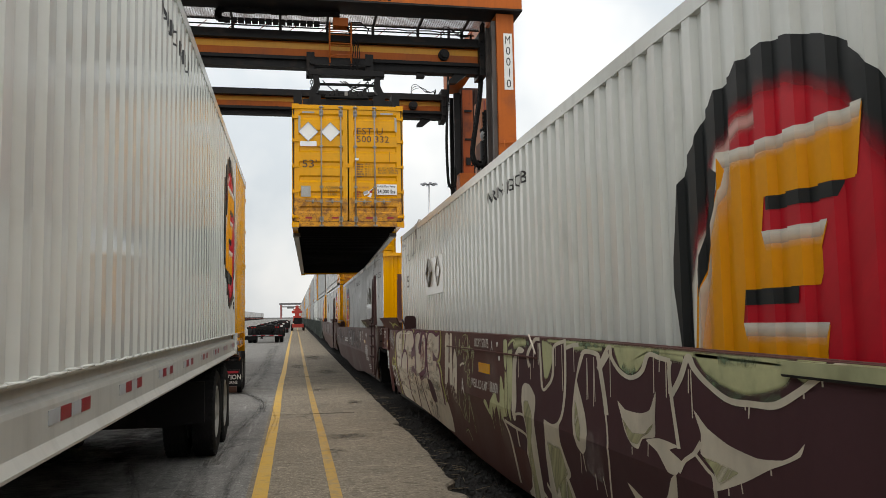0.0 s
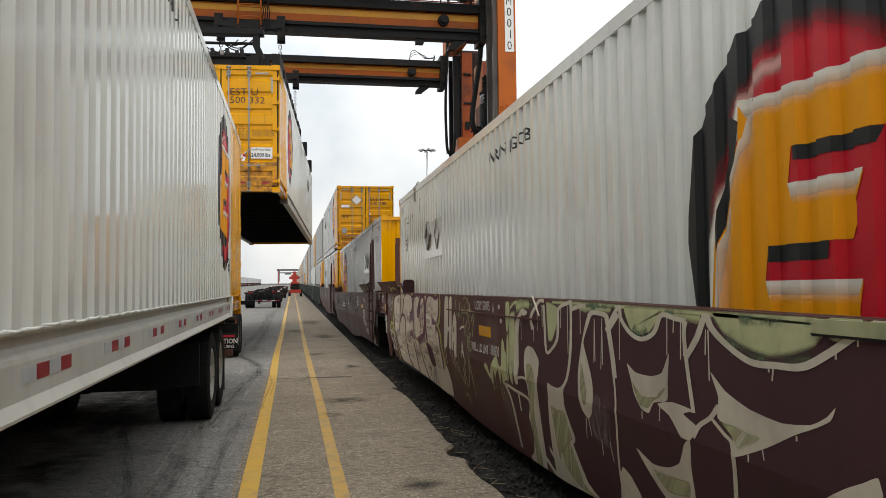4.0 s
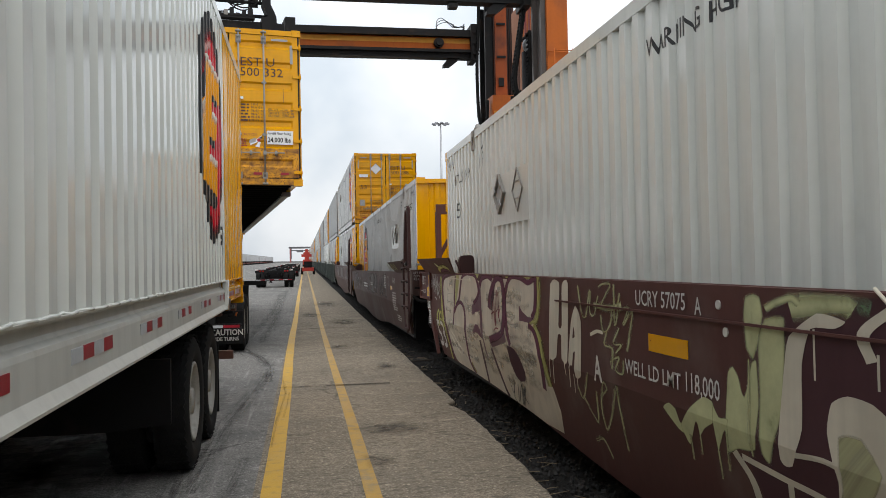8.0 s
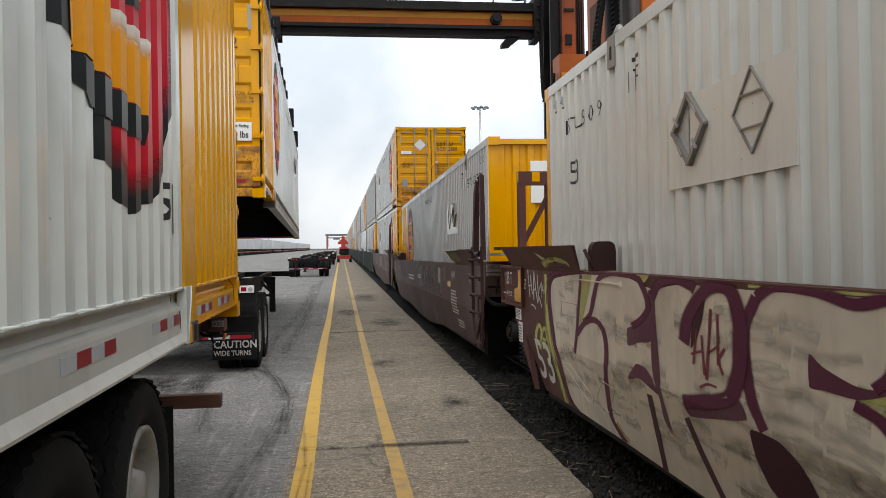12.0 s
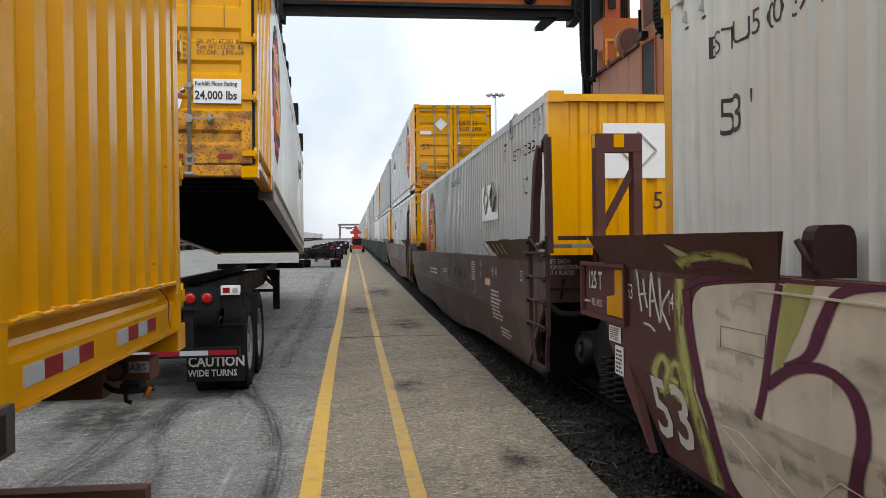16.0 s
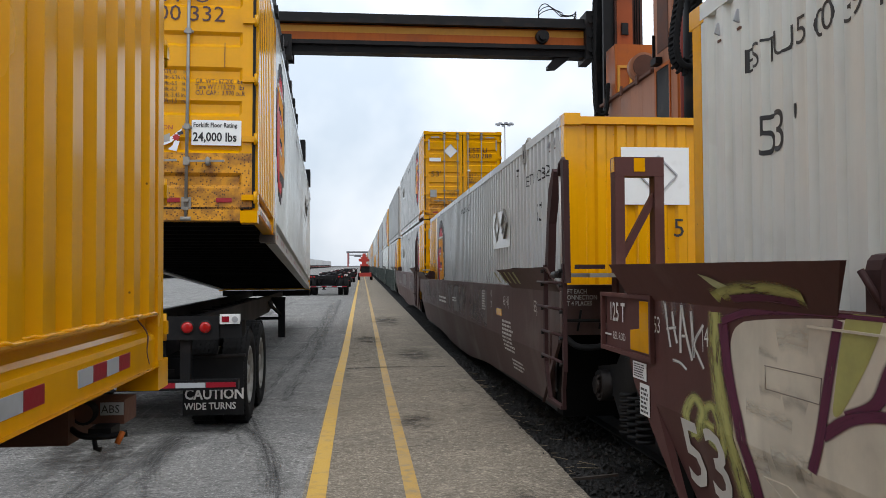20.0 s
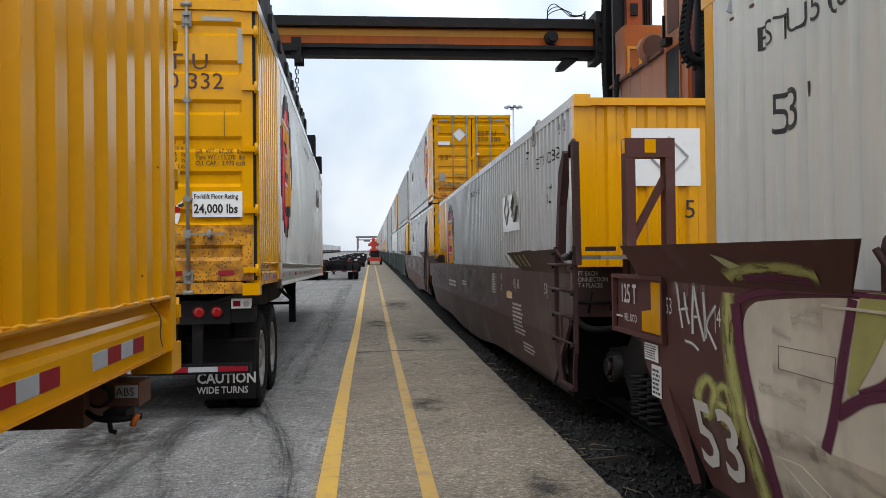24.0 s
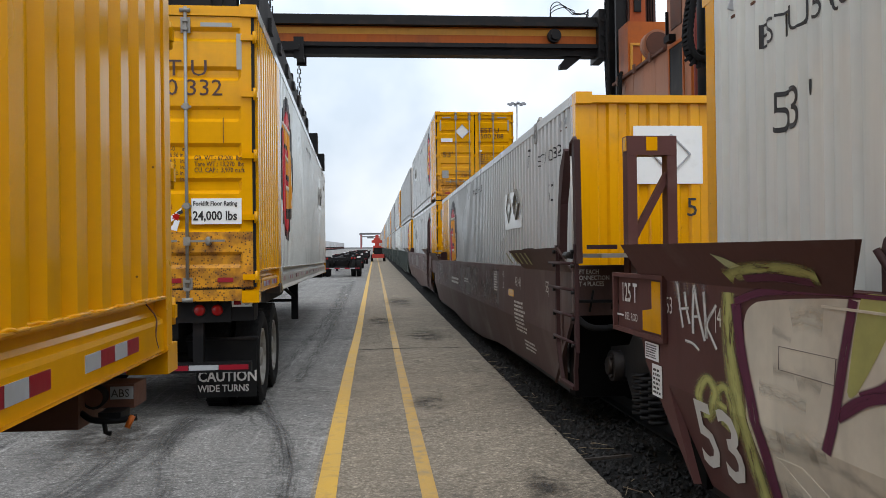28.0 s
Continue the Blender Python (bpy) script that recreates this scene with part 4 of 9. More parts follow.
            for z in (0.015, 2.815):
                part("rod_cam", rod(B(), (s * xr - 0.05, 0.0, z + 0.02), (s * xr + 0.05, 0.0, z + 0.02), 0.022, 8), M_rod, door)
            bm = B()
            z = 0.60
            box(bm, s * xr - 0.03, s * xr + 0.03, -0.022, 0.018, z - 0.04, z + 0.04)
            bar(bm, (s * xr, -0.016, z), (s * (xr + 0.36), -0.014, z + 0.004), 0.012, 0.020)
            handle = part("lock_handle", bm, M_rod, door, bevel=0.003)
            bm = lathe(B(), [(-0.02, 0.0), (-0.022, 0.030), (-0.010, 0.046), (0.026, 0.046)], (s * (xr + 0.20), 0, z), "y", 14)
            for q in bm.verts:
                q.co.x = s * (xr + 0.20) + (q.co.x - s * (xr + 0.20)) * 0.6
            part("handle_catch", bm, M_rod, handle)
        for z in (0.22, 0.80, 1.40, 2.0, 2.55):
            bm = B()
            box(bm, *sorted((s * (hw - 0.15), s * (hw + 0.004))), -0.006, 0.03, z, z + 0.055)
            rod(bm, (s * (hw - 0.02), 0.0, z - 0.03), (s * (hw - 0.02), 0.0, z + 0.085), 0.018, 6)
            part("hinge", bm, endpaint, door)
    if not marks:
        return c
    for s in (-1, 1):
        pl = side_place(s)
        reads = 1 if s > 0 else -1
        if logo:
            add_logo(c, pl, logo, 0.0 if logo > 4.5 else 0.22)
        if simple:
            continue
        # reflective tape along the bottom rail
        for u, tile in [(0.52, 0.136), (1.32, 0.136)] + [(yellow_len + 0.125 + k * 1.177, 0.149) for k in range(11)]:
            for j in range(4):
                bm = B()
                box(bm, *sorted((s * (hw - 0.012), s * (hw - 0.0085))), u + j * tile, u + j * tile + tile - 0.003, 0.140, 0.193)
                part("reflector", bm, M_red if (j % 2 == (1 if s > 0 else 0)) else M_silver, c)
    return c


def door_sheet(x0, x1, z0, z1):
    """A door leaf with pressed horizontal ribs."""
    bm = B()
    zs, ds = [z0], [0.03]
    k = 0
    z = z0 + 0.12
    pattern = ((0.55, 0.155), (0.92, 0.155), (1.26, 0.155), (1.62, 0.155), (0.20, 0.155), (2.02, 0.14), (2.40, 0.14))
    for c, hgt in sorted(pattern):
        a = z0 + c
        if a + hgt > z1 - 0.05:
            continue
        zs += [a, a + 0.035, a + hgt - 0.035, a + hgt]
        ds += [0.03, 0.062, 0.062, 0.03]
    zs.append(z1)
    ds.append(0.03)
    cols = [x0, x0 + 0.10, x0 + 0.13, x1 - 0.13, x1 - 0.10, x1]
    rows = []
    for zc, d in zip(zs, ds):
        rows.append([bm.verts.new((x, 0.03 if i in (0, 1, 4, 5) else d, zc)) for i, x in enumerate(cols)])
    for r0, r1 in zip(rows, rows[1:]):
        for i in range(len(cols) - 1):
            f = bm.faces.new((r0[i], r0[i + 1], r1[i + 1], r1[i]))
            if r1[0].co.z < z0 + 0.58:
                f.material_index = 1
    return bm


def door_text(c, text, s0, v0, size, material, name="lettering", wide=1.0, bold=0.0, label="", tracking=1.0):
    bm = glyphs(text, size, wide, bold, tracking)
    return part(name, lay(bm, (s0, 0.022, v0), (1, 0, 0), (0, 0, 1)), material, c, label)


def diamond(bm, x, z, r, y):
    vs = [bm.verts.new(p) for p in ((x - r, y, z), (x, y, z - r), (x + r, y, z), (x, y, z + r))]
    bm.faces.new(vs)
    return bm


def dress_doors(c, number, holders=(-0.92, -0.41)):
    """Lettering, placard holders and stickers on a door end."""
    door_text(c, "EST U", 0.19, 2.205, 0.225, M_brownink, wide=1.12)
    door_text(c, number, 0.19, 2.015, 0.225, M_brownink, wide=1.06)
    door_text(c, "53'", -1.07, 1.40, 0.26, M_brownink, wide=1.15)
    rb = random.Random(11)
    bm = bars_of_text(B(), 0.20, 1.17, 0.17, 0.345, 6, rb)
    part("lettering", lay(bm, (0, 0.022, 0), (1, 0, 0), (0, 0, 1)), M_brownink, c)
    for i, line in enumerate(("53ft.-0     in.", "8ft.-6.36 in.", "9ft.-6.5   in.", "8ft.-6.7   in.", "8ft.-3.45 in.", "9ft.-1.5   in.")):
        door_text(c, line, 0.385, 1.475 - i * 0.0585, 0.062, M_brownink, wide=0.76, bold=0.0006)
    for i, line in enumerate(("GR. WT.: 67,200  lbs", "Tare WT.: 13,270  lbs", "CU. CAP.:  3,970 cu.ft")):
        door_text(c, line, 0.69, 1.385 - i * 0.0585, 0.066, M_brownink, wide=0.80, bold=0.0008)
    for i, (line, x) in enumerate((("WARNING", -0.55), ("HIGH", -0.47), ("CUBE", -0.48))):
        door_text(c, line, x, 0.90 - i * 0.078, 0.085, M_brownink)
    door_text(c, "CAUTION", 0.20, 0.915, 0.066, M_red, wide=0.95)
    bm = bars_of_text(B(), 0.20, 0.71, 0.11, 0.16, 4, rb)
    part("lettering", lay(bm, (0, 0.022, 0), (1, 0, 0), (0, 0, 1)), M_red, c)
    bm = rect(B(), 0.66, 1.135, 0.765, 1.015)
    st = part("sticker", lay(bm, (0, 0.024, 0), (1, 0, 0), (0, 0, 1)), M_sticker, c, "white floor rating sticker")
    t = door_text(c, "Forklift Floor Rating", 0.675, 0.945, 0.064, M_ink, wide=0.80, bold=0.0012)
    t.location.y -= 0.002
    t = door_text(c, "24,000 lbs", 0.672, 0.805, 0.125, M_ink, wide=0.82, bold=0.003)
    t.location.y -= 0.002
    # pictogram: a pale trailer box, a red burst and a tipping lift truck
    bm = blob(B(), [(0.36, 0.79), (0.47, 0.85), (0.57, 0.93), (0.55, 0.86), (0.47, 0.79), (0.36, 0.74)])
    pic = part("sticker", lay(bm, (0, 0.024, 0), (1, 0, 0), (0, 0, 1)), M_sticker, c, "small pictogram of a lift truck in a trailer")
    part("trailer_side", lay(blob(B(), [(0.345, 0.775), (0.455, 0.80), (0.455, 0.88), (0.345, 0.835)]), (0, 0.0225, 0), (1, 0, 0), (0, 0, 1)), M_film, pic)
    part("burst", lay(blob(B(), [(0.515 + (0.042 if k % 2 else 0.026) * math.cos(k * math.tau / 16), 0.838 + (0.042 if k % 2 else 0.026) * math.sin(k * math.tau / 16)) for k in range(16)]), (0, 0.0215, 0), (1, 0, 0), (0, 0, 1)), M_lens, pic, "red burst")
    part("lift_truck", lay(blob(B(), [(0.44, 0.72), (0.52, 0.70), (0.55, 0.80), (0.50, 0.815), (0.485, 0.76)]), (0, 0.022, 0), (1, 0, 0), (0, 0, 1)), M_sticker, pic)
    part("lift_roof", lay(blob(B(), [(0.52, 0.885), (0.575, 0.905), (0.58, 0.875), (0.54, 0.86)]), (0, 0.0215, 0), (1, 0, 0), (0, 0, 1)), M_ink, pic)
    bm = rect(B(), -1.09, -0.87, 0.71, 0.965)
    plate = part("data_plate", lay(bm, (0, 0.024, 0), (1, 0, 0), (0, 0, 1)), M_film, c, "scuffed metal data plate")
    part("lettering", lay(bars_of_text(B(), -1.06, 0.74, 0.16, 0.20, 8, rb), (0, 0.0225, 0), (1, 0, 0), (0, 0, 1)), M_steel, plate)
    bm = rect(B(), -1.11, -0.73, 1.90, 2.02)
    part("sticker", lay(bm, (0, 0.024, 0), (1, 0, 0), (0, 0, 1)), M_sticker, c, "blank white sticker")
    # hasp over the gap between the leaves, seal on a rod, dent on the leaf
    part("door_hasp", box(B(), -0.06, 0.075, -0.004, 0.036, 1.40, 1.50), M_yellow, c, bevel=0.01)
    part("seal", box(B(), 0.155, 0.245, -0.012, 0.02, 1.58, 1.63), M_sticker, c, "small white seal", bevel=0.004)
    part("scratch", lay(rect(B(), 0.965, 0.973, 1.55, 1.80), (0, 0.020, 0), (1, 0, 0), (0, 0, 1)), M_rust, c)
    for x in holders:
        h = part("placard_holder", diamond(B(), x, 2.245, 0.22, 0.018), M_sticker, c, "white diamond placard holder")
        bm = B()
        r = 0.225
        ring = [(x - r, 2.245), (x, 2.245 - r), (x + r, 2.245), (x, 2.245 + r)]
        for a, b in zip(ring, ring[1:] + ring[:1]):
            bar(bm, (a[0], 0.012, a[1]), (b[0], 0.012, b[1]), 0.014)
        part("holder_rim", bm, M_steel, h)
    for x0, x1, z0, z1 in ((-1.06, -0.78, 2.685, 2.725), (0.76, 1.06, 2.685, 2.725), (1.10, 1.15, 2.27, 2.62), (-1.15, -1.10, 2.27, 2.62)):
        part("reflector", lay(rect(B(), x0, x1, z0, z1), (0, 0.022, 0), (1, 0, 0), (0, 0, 1)), M_film, c)
    for x in (-0.99, -0.38, 0.41, 0.90):
        part("reflector", lay(rect(B(), x, x + 0.15, 0.20, 0.245), (0, 0.022, 0), (1, 0, 0), (0, 0, 1)), M_red, c)


def dress_side(c, s, number, u_panel=None):
    """Side markings at the front end: number, length and the double placard panel."""
    pl = side_place(s)
    rd = 1 if s > 0 else -1

    def flat(bm, u, v):
        for q in bm.verts:
            q.co.x, q.co.y = u + rd * q.co.x, v + q.co.y
        return bm
    ub = CL - 0.62
    part("lettering", conform(flat(glyphs(number, 0.19, 1.13, -0.001, res=4), ub - 0.012 if rd < 0 else CL - 1.9, 2.35), pl), M_ink, c)
    part("lettering", conform(flat(glyphs("53'", 0.30, 0.95, -0.001, res=5), CL - 0.80 if rd < 0 else CL - 1.35, 1.88), pl), M_ink, c)
    part("lettering", conform(flat(glyphs("WARNING HIGH CUBE", 0.165, 0.86, 0.001, res=4), CL - 7.14 if rd < 0 else CL - 8.6, 2.475), pl), M_ink, c)
    # placard panel standing off the sheet
    u0, u1 = CL - 4.45, CL - 3.02
    bm = B()
    box(bm, *sorted((s * (CW / 2 - 0.001), s * (CW / 2 + 0.006))), u0, u1, 1.65, 2.185)
    pan = part("placard_panel", bm, M_white, c, bevel=0.002)
    out = CW / 2 + 0.007

    def frame_of(uc, vc, ru, rv, thick, deep):
        ring = [(uc - ru, vc), (uc, vc - rv), (uc + ru, vc), (uc, vc + rv)]
        bm = B()
        for a, b in zip(ring, ring[1:] + ring[:1]):
            bar(bm, (s * (out + deep), a[0], a[1]), (s * (out + deep), b[0], b[1]), thick, thick)
        for a in ring:
            rod(bm, (s * out, *a), (s * (out + deep + thick * 0.6), *a), thick * 0.62, 10)
        return bm
    uc, vc = u1 - 0.33, 1.985
    fr = part("placard_frame", frame_of(uc, vc, 0.205, 0.20, 0.030, 0.016), M_rod, pan, "rounded aluminium placard frame")
    bm = blob(B(), [(uc + 0.19, vc), (uc + 0.02, vc + 0.17), (uc + 0.02, vc - 0.17)])
    for q in bm.verts:
        q.co = Vector((s * (out + 0.004), q.co.x, q.co.y))
    part("open_flap", bm, M_grey_box, fr)
    for du, dv in ((-0.10, 0.10), (-0.10, -0.10), (0.15, 0.06), (0.10, -0.12)):
        part("clip", bar(B(), (s * (out + 0.03), uc + du - 0.03, vc + dv - 0.03), (s * (out + 0.03), uc + du + 0.03, vc + dv + 0.03), 0.010, 0.018), M_steel, fr)
    uc, vc = u0 + 0.39, 1.97
    fr = part("placard_frame", frame_of(uc, vc, 0.19, 0.215, 0.011, 0.006), M_rod, pan, "thin wire placard frame")
    for dv in (-0.085, 0.085):
        part("wire", bar(B(), (s * (out + 0.008), uc - 0.11, vc + dv), (s * (out + 0.008), uc + 0.11, vc + dv), 0.009), M_rod, fr)
    bm = B()
    box(bm, *sorted((s * (CW / 2 - 0.03), s * (CW / 2 + 0.012))), CL - 2.06, CL - 1.90, 2.66, 2.90)
    lug = part("lifting_lug", bm, M_rod, c, bevel=0.004)
    # no cut: a thin black plate paints the slot's inner shade
    part("slot", box(B(), *sorted((s * (CW / 2 + 0.0122), s * (CW / 2 + 0.014))), CL - 2.0, CL - 1.96, 2.72, 2.82), M_black, lug)
    part("lug_cap", rod(B(), (s * (CW / 2 - 0.06), CL - 1.98, 2.90), (s * (CW / 2 - 0.06), CL - 1.98, 2.985), 0.06, 10, 0.02), M_rod, lug)
    # short mark broken by the folds
    bm = B()
    for x0, x1, y0, y1 in ((0.0, 0.012, 0.0, 0.15), (0.05, 0.064, 0.01, 0.16), (0.035, 0.085, 0.148, 0.165), (0.135, 0.15, 0.0, 0.165), (0.15, 0.20, 0.15, 0.167), (0.15, 0.19, 0.08, 0.095), (0.03, 0.20, 0.215, 0.245)):
        rect(bm, x0, x1, y0, y1)
    part("lettering", conform(flat(bm, CL - 2.32 if rd < 0 else CL - 2.54, 2.40), pl), M_ink, c)
    for u in (CL - 0.37, CL - 0.61):
        bm = B()
        bar(bm, (s * (CW / 2 - 0.012), u, 2.705), (s * (CW / 2 + 0.012), u - 0.01, 2.64), 0.045, 0.012)
        clip = part("side_clip", bm, M_steel, c, "small bare steel clip")
        bm = B()
        box(bm, *sorted((s * (CW / 2 - 0.03), s * (CW / 2 + 0.006))), u - 0.03, u + 0.01, 2.598, 2.612)
        part("clip_foot", bm, M_rust, clip)


def diamond2(bm, u, v, r):
    blob(bm, [(u - r, v), (u, v - r * 1.25), (u + r, v), (u, v + r * 1.25)])
    return bm


def conform_flat(bm, s):
    for v in bm.verts:
        v.co = Vector((s * (CW / 2 + 0.009), v.co.x, v.co.y))
    return bm


def dress_front(c):
    """White placard panel and figure on the front wall, seen when the front faces the walkway."""
    bm = B()
    box(bm, -0.03, 0.69, CL - 0.045, CL - 0.038, 1.98, 2.57)
    pan = part("placard_panel", bm, M_sticker, c, "white placard panel")
    bm = B()
    ring = [(0.10, 2.28), (0.30, 2.08), (0.50, 2.28), (0.30, 2.48)]
    for a, b in zip(ring, ring[1:] + ring[:1]):
        bar(bm, (a[0], CL - 0.03, a[1]), (b[0], CL - 0.03, b[1]), 0.014)
    part("placard_frame", bm, M_steel, pan)
    part("lettering", lay(glyphs("5", 0.27, 1.0), (0.15, CL - 0.044, 1.65), (-1, 0, 0), (0, 0, 1)), M_ink, c)


WHITE = "white ribbed steel freight container with yellow door end"
box_hung = make_container("white ribbed container with yellow doors hanging from a crane grapple", M_white, M_yellow, M_yellow)
dress_doors(box_hung, "500 332")
dress_side(box_hung, 1, "ESTU 500332")

box_near = make_container("white ribbed container with airbrushed emblem in a graffitied well car", M_white, M_yellow, M_yellow, logo=4.76, yellow_len=2.70)
dress_side(box_near, -1, "ESTU 500391")
box_near.matrix_basis = pose(3.30, 15.46 - CL, 0.32)

box_truck = make_container("white ribbed container with yellow end on a parked truck chassis", M_white, M_yellow, M_yellow, logo=4.29)
dress_side(box_truck, -1, "ESTU 500177")
part("lettering", conform((lambda b: ([setattr(q.co, "x", 2.72 - q.co.x) or setattr(q.co, "y", q.co.y + 0.66) for q in b.verts], b)[1])(glyphs("5|", 0.26, 1.0, 0.004)), side_place(-1)), M_ink, box_truck)
box_truck.matrix_basis = pose(-0.865 - CW / 2, 14.26, 1.135, -0.35, 0, 180)

box_second = make_container("white ribbed freight container, yellow front wall facing a gap", M_white_grey, M_yellow, M_yellow, logo=4.29)
dress_side(box_second, 1, "ESTU 500362")
dress_front(box_second)
box_second.matrix_basis = pose(3.30, 18.66 + CL, 0.32, 0, 0, 180)

box_plain = make_container("white ribbed container with yellow doors stacked on a train", M_white_grey, M_yellow, M_yellow, logo=4.29)
dress_doors(box_plain, "500 288", (-0.41,))
box_plain.matrix_basis = pose(3.30, 37.15, 0.36 + CH)
dress_side(box_plain, -1, "ESTU 500288")
lower = copy_thing(box_plain, pose(3.30, 37.15, 0.32))

# the rest of the train, ever farther off
far_white = make_container("distant white freight container with yellow doors", M_white_grey, M_yellow, M_yellow, simple=True, logo=4.29)
far_grey = make_container("distant grey freight container", M_grey_box, M_grey_box, M_grey_box, simple=True, yellow_len=0, logo=None, marks=False)
far_plain = make_container("distant plain white freight container", M_white, M_white, M_white, simple=True, yellow_len=0, logo=None, marks=False)
far_yellow = make_container("distant yellow freight container", M_yellow, M_yellow, M_yellow, simple=True, yellow_len=0, logo=None, marks=False)
STARTS = [56.0]
for k in range(19):
    STARTS.append(STARTS[-1] + CL + (2.4, 2.4, 3.2)[k % 3])
kinds = [far_grey, far_white, far_grey, far_white, far_plain, far_grey, far_yellow]
used = set()
for k, y in enumerate(STARTS):
    for lev in (0, 1):
        src = (far_white if k == 0 else kinds[(k * 3 + 1) % 7]) if lev == 0 else kinds[k % 7]
        m = pose(3.30, y, 0.32 + lev * (CH + 0.04))
        if src.name in used:
            copy_thing(src, m)
        else:
            src.matrix_basis = m
            used.add(src.name)

# ---------- well cars ----------
def wheel_set(parent, y, paint):
    """One axle with two flanged wheels under a truck."""
    ws = part("axle", rod(B(), (-0.95, y, 0.58), (0.95, y, 0.58), 0.08, 10), M_rust, parent)
    for s in (-1, 1):
        bm = lathe(B(), [(s * 0.66, 0.10), (s * 0.67, 0.30), (s * 0.68, 0.42), (s * 0.68, 0.485), (s * 0.71, 0.485), (s * 0.715, 0.46), (s * 0.81, 0.45), (s * 0.81, 0.40), (s * 0.76, 0.36), (s * 0.76, 0.14), (s * 0.83, 0.10), (s * 0.83, 0.0)], (0, y, 0.58), "x", 24)
        part("wheel", bm, M_grease, ws)
    return ws


def make_truck(y):
    """A two-axle freight truck with side frames, springs and bearing caps."""
    t = thing("rail_truck", "greasy dark steel rail truck with coil springs under the car ends", "rail truck", pose(3.30, y, 0.0), "rail trucks")
    for yy in (-0.88, 0.88):
        wheel_set(t, yy, M_grease)
    for s in (-1, 1):
        bm = B()
        prism(bm, [(-1.18, 0.52), (-1.18, 0.72), (-0.62, 0.80), (-0.42, 0.98), (0.42, 0.98), (0.62, 0.80), (1.18, 0.72), (1.18, 0.52), (0.72, 0.50), (0.46, 0.26), (-0.46, 0.26), (-0.72, 0.50)], s * 0.98, s * 1.10, "x")
        part("side_frame", bm, M_grease, t, bevel=0.02)
        for yy in (-0.2, 0.0, 0.2):
            bm = B()
            pts = [(s * 1.12 + 0.085 * math.cos(a), yy + 0.085 * math.sin(a), 0.26 + 0.36 * a / (7 * math.tau)) for a in [k * math.tau / 10 for k in range(71)]]
            tube(bm, pts, 0.017, 5)
            part("coil_spring", bm, M_grease, t)
        for yy in (-0.88, 0.88):
            bm = B()
            rod(bm, (s * 1.0, yy, 0.58), (s * 1.19, yy, 0.58), 0.14, 14)
            rod(bm, (s * 1.19, yy, 0.58), (s * 1.225, yy, 0.58), 0.08, 10)
            for k in range(3):
                a = k * math.tau / 3
                rod(bm, (s * 1.19, yy + 0.10 * math.cos(a), 0.58 + 0.10 * math.sin(a)), (s * 1.215, yy + 0.10 * math.cos(a), 0.58 + 0.10 * math.sin(a)), 0.022, 6)
            part("bearing_cap", bm, M_grease, t)
    bm = B()
    box(bm, -1.16, 1.16, -0.22, 0.22, 0.70, 0.90)
    part("bolster", bm, M_grease, t, bevel=0.02)
    return t


SX = 1.53


def crest(y):
    """Height of a side wall's upper border along the first car."""
    return float(np.interp(y, (2.2, 3.4, 5.0, 8.2, 12.6), (1.385, 1.40, 1.42, 1.434, 1.45)))


def belly(d):
    """Height of a side wall's lower border, d metres from the car's middle."""
    return float(np.interp(abs(d), (0.0, 1.5, 3.3, 6.0), (0.09, 0.11, 0.22, 0.28)))


